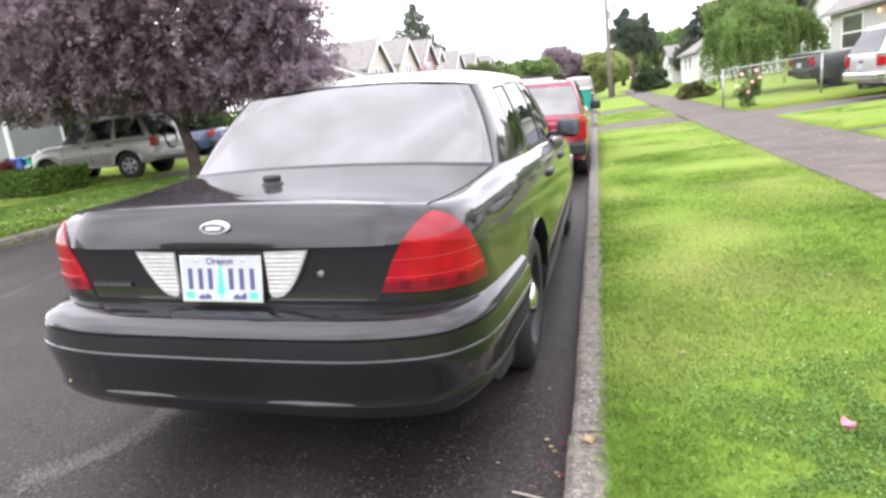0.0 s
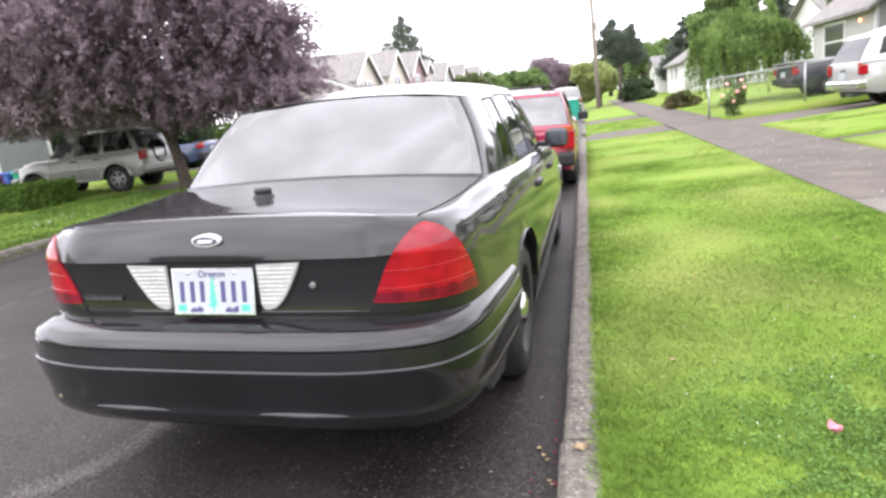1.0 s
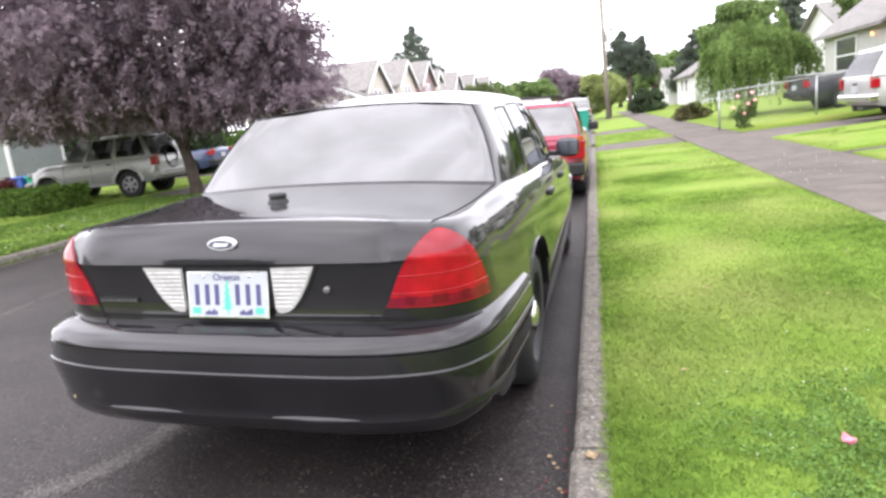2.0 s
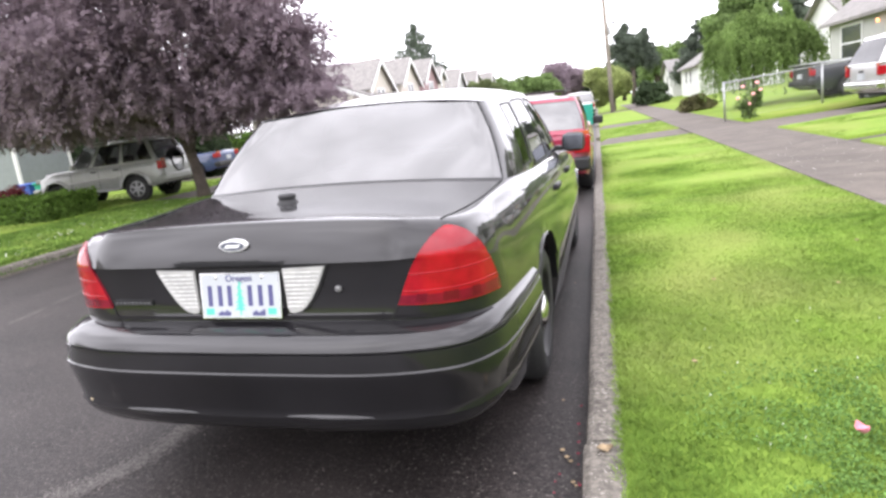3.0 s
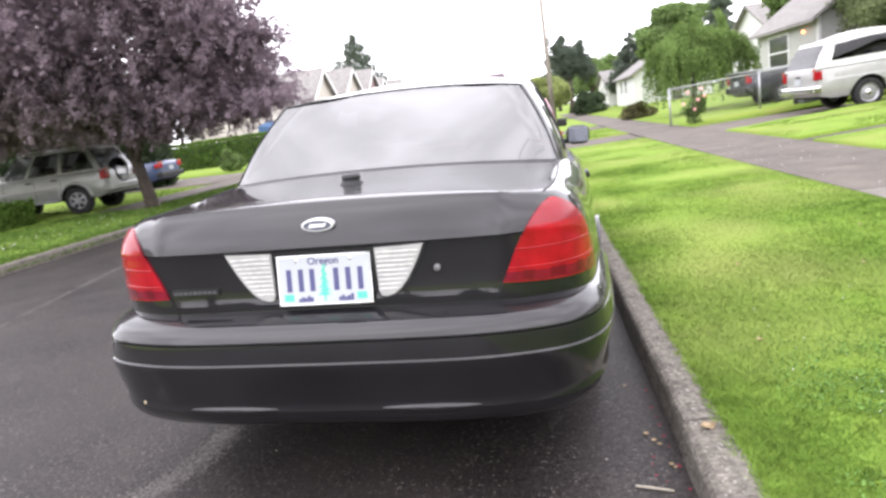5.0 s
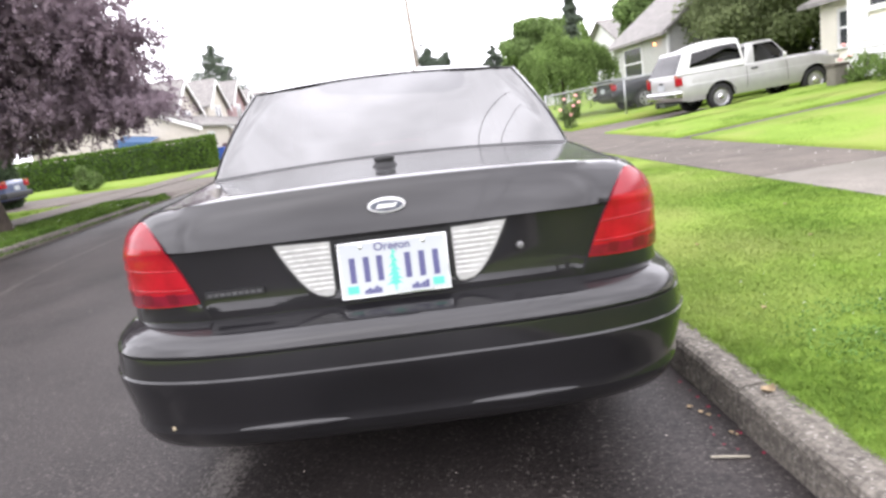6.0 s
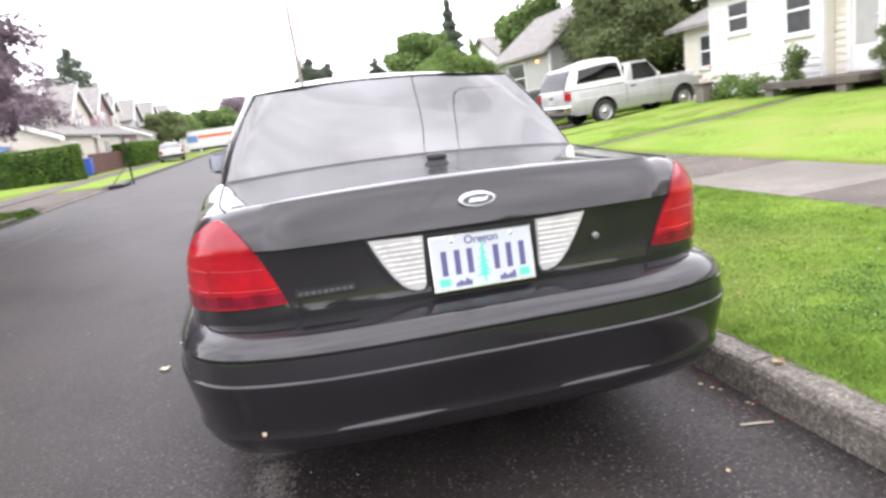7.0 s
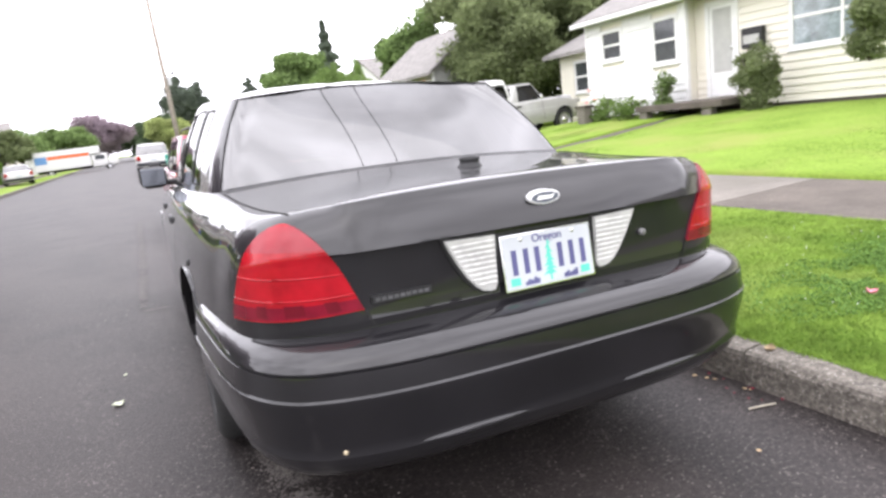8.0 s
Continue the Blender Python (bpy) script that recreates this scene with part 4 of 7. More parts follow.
def build_ground():
    xs = [-900, -300, -60, -25, -15, -10.5, -8.6, -6.9, -6.5, -4, -2, 1.0, 1.4, 3.5, 5.05, 8, 10.5, 14, 60, 300, 900]
    ys = [-900, -200, -60, -20, 0, 20, 40, 60, 100, 200, 400, 1200]
    rows = [[(x, y, ground_z(x) - 0.16) for x in xs] for y in ys]
    tagged(grid_mesh("ground", rows, TURF, None, True), "mown grass and soil reaching to the distance", "ground", "", "structure")
    # carriageway
    ys = list(np.arange(-12, 40, 1.0)) + list(np.arange(40, 420, 20.0))
    xs = np.linspace(-6.9, 1.15, 40)
    rows = [[(x, y, ground_z(min(x, 1.149)) + 0.004 * noise.noise(Vector((x * 0.8, y * 0.4, 2)))) for x in xs] for y in ys]
    tagged(grid_mesh("road", rows, ASPHALT, None, True), "worn dark grey asphalt street, damp and patched", "road", "", "structure")


build_ground()
VERGES = [(-12, 17.0), (19.7, 25.2), (28.4, 46.0), (49.5, 90.0)]
for y0, y1 in VERGES:
    sheet("verge", 1.29, 3.5, y0, y1, TURF, "mown green grass verge between kerb and pavement", "grass", 0.0, 14, 40, rough=0.012)
for y0, y1 in ((17.0, 19.7), (25.2, 28.4), (46.0, 49.5)):
    sheet("driveway_apron", 1.15, 3.5, y0, y1, WALK, "worn concrete driveway apron across the verge", "driveway", -0.02, 8, 6)
for y0, y1 in ((-15, 11.0), (11.65, 15.6), (18.9, 80)):
    sheet("lawn", 5.06, 10.9 if y1 < 15.2 else (10.9 if y1 < 18 else 40.0), y0, y1, TURF, "bright green mown front lawn rising to the house", "grass", 0.03, 24, 30, rough=0.02)
sheet("lawn", 10.9, 40, -15, 15.4, TURF, "green lawn beside the cream house", "grass", 0.0, 8, 12)
tagged(grid_mesh("driveway", [[(x, y, 0.19 + 0.022 * (x - 5.05) + (0.0 if x < 5.2 else 0.01)) for x in (5.05, 6, 7, 8, 9, 10, 12, 14, 18, 22)] for y in (15.4, 16.5, 17.6, 18.7)], WALK), "worn concrete driveway beside the cream house", "driveway", "", "structure")
sheet("garden_path", 5.05, 10.4, 10.95, 11.65, WALK, "narrow concrete path through the lawn to the porch", "path", -0.015, 14, 6)
for y0, y1 in ((-12, 19.6), (27.2, 60), (64, 150)):
    sheet("verge", -8.85, -7.05, y0, y1, TURF, "long grass verge with small white flowers", "grass", 0.0, 10, 30, rough=0.02)
sheet("verge", -10.25, -8.85, -12, 14.24, TURF, "long grass between the verge and the hedge", "grass", 0.0, 8, 24, rough=0.02)
for y0, y1 in ((-12, 20.4), (26.4, 150)):
    sheet("lawn", -45, -10.2, y0, y1, TURF, "mown green lawn", "grass", 0.0, 20, 30, rough=0.02)
sheet("driveway", -24, -10.2, 20.4, 26.4, WALK, "worn concrete driveway", "driveway", -0.01, 10, 6)
sheet("driveway_apron", -8.85, -6.9, 19.6, 27.2, WALK, "worn concrete driveway apron", "driveway", -0.02, 6, 6)


def kerbs():
    right = tagged(new("kerb"), "worn lichened concrete kerb with exposed pebbles and chipped edges", "kerb", "", "structure")
    left = tagged(new("kerb"), "worn concrete kerb with grass growing over it", "kerb", "", "structure")
    for par, x0, x1, y, end in ((right, 1.15, 1.29, -9.6, 90), (left, -7.05, -6.9, -9, 150)):
        k = 0
        while y < end:
            L = 3.0 if y < 40 else 10.0
            low = (16.6 < y + L / 2 < 20 or 25 < y + L / 2 < 28.6) if par is right else (19.2 < y + L / 2 < 27.5)
            h = 0.055 if low else 0.15
            bm = bmesh.new()
            n = 34
            ring = []
            for i in range(n + 1):
                yy = y + 0.006 + (L - 0.012) * i / n
                w = 0.006 * noise.noise(Vector((yy * 3, 1, x0))) + 0.004 * noise.noise(Vector((yy * 11, 4, x0)))
                chip = 0.018 * max(0, noise.noise(Vector((yy * 5, 9, x0))) - 0.25)
                face, back = (x0, x1) if par is right else (x1, x0)
                d = 1 if par is right else -1
                jog = -0.012 * d if (par is right and y < 2.3) else 0.0
                ring.append([bm.verts.new(p) for p in ((face + jog + 0.004 * d, yy, -0.12), (face + jog + 0.006 * d + w, yy, h - 0.03 - chip), (face + jog + (0.014 + chip) * d + w, yy, h - 0.010 - chip * 0.7), (face + jog + (0.032 + chip) * d + w, yy, h + w * 0.6), (face + 0.09 * d, yy, h + 0.003 + w), (back, yy, h - 0.002 + w), (back, yy, -0.12))])
            for a, b in zip(ring, ring[1:]):
                for q in range(6):
                    bm.faces.new((a[q], a[q + 1], b[q + 1], b[q]))
            bm.faces.new(ring[0]), bm.faces.new(ring[-1][::-1])
            bmesh.ops.recalc_face_normals(bm, faces=bm.faces)
            part("kerb_stone", bm, CONCRETE, par)
            y += L
            k += 1


def pavements():
    right = tagged(new("pavement"), "dark weathered concrete pavement slabs with one paler slab", "pavement", "", "structure")
    left = tagged(new("pavement"), "weathered concrete pavement", "pavement", "", "structure")
    for par, x0, x1, start, end in ((right, 3.5, 5.05, -11.75, 70), (left, -10.2, -8.85, 14.24, 120)):
        y = start
        while y < end:
            L = 1.64 if y < 30 else 4.0
            bm = bmesh.new()
            rows = []
            pts = [(x, yy) for yy in np.linspace(y + 0.006, y + L - 0.006, 5) for x in np.linspace(x0 + 0.01, x1 - 0.01, 4)]
            vs = [bm.verts.new((x, yy, ground_z(x) + 0.004 + 0.004 * noise.noise(Vector((x, yy, 7))))) for x, yy in pts]
            for f in grid_faces(5, 4):
                bm.faces.new([vs[i] for i in f])
            low = [bm.verts.new((x, yy, ground_z(x) - 0.1)) for x, yy in ((x0 + 0.01, y + 0.006), (x1 - 0.01, y + 0.006), (x1 - 0.01, y + L - 0.006), (x0 + 0.01, y + L - 0.006))]
            edge = [[vs[i] for i in (0, 1, 2, 3)], [vs[i] for i in (3, 7, 11, 15, 19)], [vs[i] for i in (19, 18, 17, 16)], [vs[i] for i in (16, 12, 8, 4, 0)]]
            for q in range(4):
                bm.faces.new([low[(q + 1) % 4], *edge[q][::-1], low[q]])
            pale = par is right and 4.0 < y + L / 2 < 5.8
            part("slab", bm, WALK_LIGHT if pale else WALK, par)
            y += L


# ---- plants ----
def leaf_mesh(name, pts, size, material, parent, rng, droop=0.0, label="", long=1.0):
    """Small four-cornered leaves at pts, each turned its own way."""
    n = len(pts)
    d = rng.normal(size=(n, 3))
    d[:, 2] -= droop
    d /= np.linalg.norm(d, axis=1)[:, None]
    e = np.cross(d, rng.normal(size=(n, 3)))
    e /= np.linalg.norm(e, axis=1)[:, None] + 1e-9
    s = size * rng.uniform(0.6, 1.4, (n, 1))
    a = pts - d * s * 0.5 * long
    c = pts + d * s * 0.5 * long
    b, f = pts + e * s * 0.32, pts - e * s * 0.32
    v = np.stack([a, b, c, f], 1).reshape(-1, 3)
    me = bpy.data.meshes.new(name)
    me.vertices.add(4 * n)
    me.vertices.foreach_set("co", v.ravel())
    me.loops.add(4 * n)
    me.loops.foreach_set("vertex_index", np.arange(4 * n, dtype=np.int32))
    me.polygons.add(n)
    me.polygons.foreach_set("loop_start", np.arange(0, 4 * n, 4, dtype=np.int32))
    me.update(calc_edges=True)
    me.validate()
    me.materials.append(material)
    ob = new(name, me)
    if parent:
        ob.parent = parent
    if label:
        ob["label"] = label
    return ob


def cloud(blobs, n, rng, gap=0.15, freq=1.2, shell=0.55):
    """Points in and near the skin of ellipsoids, thinned by noise into clumps and gaps."""
    w = np.array([b[1][0] * b[1][1] * b[1][2] for b in blobs]) ** 0.7
    out = []
    while len(out) < n:
        b = blobs[rng.choice(len(blobs), p=w / w.sum())]
        d = rng.normal(size=3)
        d /= np.linalg.norm(d)
        r = rng.uniform(shell ** 3, 1.12) ** (1 / 3)
        r *= 1 + 0.32 * noise.noise(Vector(np.array(b[0]) + d * np.array(b[1]) * 1.5))
        p = np.array(b[0]) + d * r * np.array(b[1])
        if noise.noise(Vector(p * freq)) + 0.5 * noise.noise(Vector(p * freq * 2.7)) > gap - (0.35 if r < 0.9 else 0.0):
            out.append(p + rng.normal(size=3) * 0.07 * min(b[1]))
    return np.array(out)


def tree(name, pos, trunk_h, trunk_r, blobs, n, leaf, material, label, seed, gap=0.1, freq=1.2, limbs=None, group="", droop=0.0, bark=None):
    rng = np.random.default_rng(seed)
    t = empty(name, pose(*pos), label, "tree", group)
    top = Vector((0.1, 0.05, trunk_h))
    pts = [(0, 0, -0.15), (0.02, 0.0, trunk_h * 0.35), (0.06, 0.03, trunk_h * 0.7), tuple(top)]
    tube("trunk", pts, trunk_r, bark or BARK, t, 12, radii=[trunk_r * 1.35, trunk_r, trunk_r * 0.92, trunk_r * 0.8])
    for c, r in (limbs or [(b[0], 0) for b in blobs[:9]]):
        c = Vector(c)
        mid = top.lerp(c, 0.5) + Vector((0, 0, 0.08 * (c - top).length))
        tube("limb", [tuple(top - Vector((0, 0, 0.25))), tuple(top.lerp(mid, 0.5) + Vector((0.02, 0.03, 0))), tuple(mid), tuple(c)], 0.05, bark or BARK, t, 7, radii=[trunk_r * 0.55, trunk_r * 0.42, trunk_r * 0.28, trunk_r * 0.08])
    leaf_mesh("crown", cloud(blobs, n, rng, gap, freq), leaf, material, t, rng, droop)
    inner = [(c, tuple(v * 0.72 for v in r)) for c, r in blobs]
    leaf_mesh("inner_crown", cloud(inner, n // 3, rng, -0.3, freq, 0.2), leaf * 1.7, material, t, rng, droop)
    return t


def random_blobs(center, radii, k, size, seed):
    """k ellipsoids scattered in a larger one."""
    rng = np.random.default_rng(seed)
    out = []
    for _ in range(k):
        d = rng.normal(size=3)
        d /= np.linalg.norm(d)
        c = np.array(center) + d * rng.uniform(0.35, 0.85) * np.array(radii)
        s = size * rng.uniform(0.7, 1.25)
        out.append((tuple(c), (s, s, s * 0.72)))
    return out + [(tuple(center), tuple(np.array(radii) * 0.6))]


def pine_blobs(h, r, low, seed):
    """Ragged clumps stacked into a broad cone."""
    rng = np.random.default_rng(seed)
    out = []
    for k in range(20):
        u = k / 19
        reach = r * (1 - u ** 1.4) * 0.62
        a = 2.4 * k + rng.uniform(-0.4, 0.4)
        s = 0.11 * r + 0.45 * r * (1 - u) ** 0.8
        out.append(((reach * math.cos(a), reach * math.sin(a), h * (low + (0.97 - low) * u)), (s, s, s * 0.62)))
    return out


def conifer(name, pos, h, r, n, label, seed, leaf=0.5, low=0.12):
    rng = np.random.default_rng(seed)
    t = empty(name, pose(*pos), label, "tree", "conifers")
    tube("trunk", [(0, 0, -0.2), (0, 0, h * 0.5), (0, 0, h * 0.98)], 0.2, BARK, t, 8, radii=[r * 0.09, r * 0.06, 0.02])
    pts = []
    while len(pts) < n:
        u = rng.uniform(0, 1) ** 1.4
        z = h * (low + (1 - low) * u)
        tier = 0.72 + 0.28 * math.sin(z * 5.2 / max(h / 14, 0.5)) + 0.25 * noise.noise(Vector((z * 0.9, seed, 1)))
        a = rng.uniform(0, 2 * math.pi)
        rad = r * (1 - u) ** 0.85 * tier * (0.8 + 0.35 * noise.noise(Vector((math.cos(a) * 2, math.sin(a) * 2, z * 0.6 + seed))))
        q = rng.uniform(0.15, 1) ** 0.5
        pts.append((math.cos(a) * rad * q, math.sin(a) * rad * q, z - 0.22 * rad * q))
    leaf_mesh("crown", np.array(pts), leaf, CONIFER, t, rng, 0.8, long=1.3)
    return t


def shrub(name, pos, radii, n, leaf, material, label, seed, category="shrub", gap=0.0, freq=3.0):
    rng = np.random.default_rng(seed)
    t = empty(name, pose(*pos), label, category)
    rx, ry, rz = radii
    blobs = random_blobs((0, 0, rz * 0.95), (rx, ry, rz), 7, min(radii) * 0.55, seed) + [((0, 0, rz * 0.42), (rx * 0.75, ry * 0.75, rz * 0.5))]
    for k in range(5):
        a = 2 * math.pi * k / 5 + seed
        tube("stem", [(0, 0, -0.05), (0.25 * rx * math.cos(a), 0.25 * ry * math.sin(a), rz * 0.5), (0.6 * rx * math.cos(a), 0.6 * ry * math.sin(a), rz * 1.2)], 0.012, BARK, t, 5)
    pts = cloud(blobs, n, rng, gap, freq, 0.4)
    pts = pts[pts[:, 2] > -0.02]
    leaf_mesh("leaves", pts, leaf, material, t, rng)
    return t


def hedge(pos, sx, sy, h, n, leaf, material, label, seed, rz=0):
    rng = np.random.default_rng(seed)
    t = empty("hedge", pose(*pos, 0, 0, rz), label, "hedge")
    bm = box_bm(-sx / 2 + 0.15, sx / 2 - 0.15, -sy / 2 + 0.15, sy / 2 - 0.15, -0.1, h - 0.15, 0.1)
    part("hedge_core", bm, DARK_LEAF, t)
    p = rng.uniform(-1, 1, (n, 3)) * np.array([sx / 2, sy / 2, h / 2]) + np.array([0, 0, h / 2])
    face = rng.integers(0, 5, n)
    for k, (ax, v) in enumerate(((2, h), (0, -sx / 2), (0, sx / 2), (1, -sy / 2), (1, sy / 2))):
        p[face == k, ax] = v
    bumpy = np.array([0.12 * noise.noise(Vector(q * 1.6)) + 0.07 * noise.noise(Vector(q * 5)) for q in p])
    c = p - np.array([0, 0, h / 2])
    p = p + c / (np.linalg.norm(c, axis=1)[:, None] + 1e-6) * bumpy[:, None] + rng.normal(size=p.shape) * 0.04
    leaf_mesh("leaves", p, leaf, material, t, rng)
    return t


def blades(name, x0, x1, y0, y1, n, h, seed, lift=0.0, label="short mown grass blades", material=None):
    """Single blades of grass as narrow triangles."""
    rng = np.random.default_rng(seed)
    x, y = rng.uniform(x0, x1, n), rng.uniform(y0, y1, n)
    if y1 - y0 > 6:
        y = y0 + (y1 - y0) * rng.uniform(0, 1, n) ** 1.7
    z = np.array([ground_z(min(max(q, x0 + 1e-4), x1 - 1e-4)) for q in x]) + lift - 0.005
    patch = np.array([noise.noise(Vector((a * 1.1, b * 1.1, 3))) for a, b in zip(x, y)])
    hh = h * rng.uniform(0.5, 1.3, n) * (1 + 0.2 * patch) * (1 - 0.55 * np.clip((y - 3.5) / 4.0, 0, 1))
    wd = (0.0028 + 0.0009 * np.maximum(y - 2, 0)) * rng.uniform(0.7, 1.3, n)
    a = rng.uniform(0, 2 * math.pi, n)
    lean = rng.normal(size=(n, 2)) * 0.8
    v = np.empty((n, 3, 3))
    v[:, 0] = np.stack([x - np.cos(a) * wd, y - np.sin(a) * wd, z], 1)
    v[:, 1] = np.stack([x + np.cos(a) * wd, y + np.sin(a) * wd, z], 1)
    v[:, 2] = np.stack([x + lean[:, 0] * hh, y + lean[:, 1] * hh, z + hh], 1)
    me = bpy.data.meshes.new(name)
    me.vertices.add(3 * n)
    me.vertices.foreach_set("co", v.ravel())
    me.loops.add(3 * n)
    me.loops.foreach_set("vertex_index", np.arange(3 * n, dtype=np.int32))
    me.polygons.add(n)
    me.polygons.foreach_set("loop_start", np.arange(0, 3 * n, 3, dtype=np.int32))
    me.update(calc_edges=True)
    me.materials.append(material or BLADE)
    return tagged(new(name, me), label, "grass", "", "stuff")


blades("grass", 1.27, 3.5, 1.2, 17.0, 60000, 0.026, 1)
blades("grass", 1.27, 3.5, 1.2, 11.0, 290000, 0.023, 7)
blades("grass", 1.27, 3.5, -4.6, 1.2, 260000, 0.026, 8)
blades("grass", 5.08, 10.8, 1.0, 10.95, 70000, 0.018, 2, 0.03)
blades("grass", 5.08, 10.8, 11.65, 15.4, 24000, 0.02, 3, 0.03)
blades("grass", 1.29, 3.5, 19.7, 25.2, 10000, 0.035, 4)
blades("grass", -8.85, -7.02, 4.0, 19.6, 40000, 0.10, 5, label="long unmown grass blades", material=SHADED_LONG_GRASS)
blades("grass", -7.10, -6.88, 3.5, 19.6, 12000, 0.10, 10, 0.05, label="long grass hanging over the kerb", material=SHADED_LONG_GRASS)
blades("grass", -10.2, -8.85, 5.0, 14.2, 26000, 0.09, 9, label="long unmown grass blades", material=SHADED_LONG_GRASS)
blades("grass", -14, -10.2, 6.0, 20.4, 20000, 0.08, 6)

# purple plum
def sprays(blobs, count, per, rng, reach, floor):
    """Leaf points along drooping twigs that grow out of the skin of ellipsoids. Returns points and the way each twig goes."""
    w = np.array([b[1][0] * b[1][1] * b[1][2] for b in blobs]) ** 0.62
    pts, ways = [], []
    while len(pts) < count * per:
        c, r = (np.array(v) for v in blobs[rng.choice(len(blobs), p=w / w.sum())])
        d = rng.normal(size=3)
        d /= np.linalg.norm(d)
        at = c + d * r * rng.uniform(0.45, 0.98)
        if noise.noise(Vector(at * 0.85)) + 0.45 * noise.noise(Vector(at * 2.1)) < -0.30:
            continue
        way = d + np.array([0, 0, -0.1]) + rng.normal(size=3) * 0.45
        way /= np.linalg.norm(way)
        length = reach * rng.uniform(0.5, 1.3)
        side = np.cross(way, rng.normal(size=3))
        side /= np.linalg.norm(side)
        for t in rng.uniform(0, 1, per):
            p = at + way * length * t + np.array([0, 0, -0.30 * length * t * t])
            p = p + side * rng.normal() * 0.16 * length * (1.1 - t) + rng.normal(size=3) * 0.035
            if p[2] > floor(p):
                pts.append(p)
                ways.append(way)
    return np.array(pts), np.array(ways)


def spray_leaves(name, pts, ways, size, material, parent, rng):
    """Narrow folded leaves that lie along their twigs, upper face to the sky."""
    n = len(pts)
    d = ways + rng.normal(size=(n, 3)) * 0.55
    d /= np.linalg.norm(d, axis=1)[:, None]
    up = np.array([0, 0, 1.0]) + rng.normal(size=(n, 3)) * 0.38
    e = np.cross(d, up)
    e /= np.linalg.norm(e, axis=1)[:, None] + 1e-9
    s = size * rng.uniform(0.6, 1.35, (n, 1))
    v = np.stack([pts - d * s * 0.55, pts + e * s * 0.30, pts + d * s * 0.55 - np.array([0, 0, 0.2]) * s, pts - e * s * 0.30], 1).reshape(-1, 3)
    me = bpy.data.meshes.new(name)
    me.vertices.add(4 * n)
    me.vertices.foreach_set("co", v.ravel())
    me.loops.add(4 * n)
    me.loops.foreach_set("vertex_index", np.arange(4 * n, dtype=np.int32))
    me.polygons.add(n)
    me.polygons.foreach_set("loop_start", np.arange(0, 4 * n, 4, dtype=np.int32))
    me.update(calc_edges=True)
    me.validate()
    me.materials.append(material)
    ob = new(name, me)
    ob.parent = parent
    return ob


def plum_tree():
    at = Vector((-8.75, 14.4, 0.22))
    t = empty("plum_tree", Matrix.Translation(at), "broad purple-leaved plum tree on the grass verge", "tree")
    rng = np.random.default_rng(11)
    blobs = [((0.3, -0.5, 3.6), (3.4, 3.0, 1.7)), ((-2.4, -1.2, 3.2), (2.6, 2.4, 1.3)), ((2.4, 0.0, 3.15), (1.7, 2.0, 0.9)), ((-4.2, -2.0, 3.3), (2.2, 2.0, 1.5)), ((3.1, -0.2, 2.15), (1.3, 1.3, 0.42)),
             ((1.2, -1.2, 5.0), (2.6, 2.4, 1.4)), ((-1.8, 0.4, 5.2), (3.0, 2.6, 1.6)), ((1.9, 1.4, 2.5), (1.8, 1.8, 0.7)), ((-1.5, -2.2, 2.4), (1.8, 1.5, 0.7)), ((-4.6, -3.0, 2.4), (1.6, 1.4, 0.7)), ((0.6, -1.4, 2.4), (1.6, 1.2, 0.6)), ((3.0, -0.9, 3.45), (1.25, 1.3, 0.55)), ((0.9, 3.4, 2.8), (2.0, 1.7, 1.0)),
             ((1.2, -0.6, 1.85), (1.3, 1.2, 0.5)), ((-2.4, -2.2, 2.0), (1.5, 1.2, 0.5)), ((-1.2, 1.8, 2.2), (1.6, 1.4, 0.6)), ((-6.0, -3.4, 3.4), (2.0, 1.8, 1.6)), ((-3.2, 1.5, 3.0), (2.4, 2.0, 1.2)), ((-1.0, -2.6, 3.4), (2.2, 1.6, 1.2)), ((0.4, -1.8, 6.2), (2.6, 2.2, 1.2)), ((-3.6, -1.4, 5.4), (2.4, 2.2, 1.5)), ((3.7, -1.1, 3.35), (1.0, 0.9, 0.40)), ((3.3, -1.0, 4.2), (1.2, 1.1, 0.65)), ((3.7, -1.0, 2.05), (1.0, 0.9, 0.30)), ((2.6, -1.0, 2.25), (1.3, 1.1, 0.45))]
    tube("trunk", [(0.14, 0, -0.15), (0.12, 0.0, 0.25), (0.02, 0.02, 0.9), (-0.10, 0.03, 1.45), (-0.18, 0.04, 2.1)], 0.17, BARK, t, 14, radii=[0.21, 0.155, 0.13, 0.14, 0.12])
    # a second stem leans out of the fork
    tube("limb", [(-0.06, 0, 1.0), (0.16, -0.03, 1.45), (0.42, -0.05, 1.95), (0.9, -0.2, 2.9)], 0.08, BARK, t, 9, radii=[0.10, 0.085, 0.07, 0.03])
    for b in blobs[:14]:
        c = Vector(b[0])
        top = Vector((-0.12, 0.04, 1.75))
        mid = top.lerp(c, 0.5) + Vector((0, 0, 0.10 * (c - top).length))
        tube("limb", [tuple(top), tuple(top.lerp(mid, 0.5) + Vector((0.02, 0.03, 0.05))), tuple(mid), tuple(c)], 0.05, BARK, t, 7, radii=[0.09, 0.07, 0.045, 0.014])

    def floor(p):
        """The hem of the crown, higher over the parked car and ragged."""
        x = p[0] - 8.75
        return float(np.interp(x, [-14, -9.3, -8.2, -7.2, -6.2, -5.2], [1.66, 1.62, 1.52, 1.32, 1.55, 1.75])) + 0.02 * (p[1] + 0.9) + 0.26 * noise.noise(Vector((p[0] * 1.3, p[1] * 1.3, 2))) + 0.10 * noise.noise(Vector((p[0] * 4, p[1] * 4, 6)))

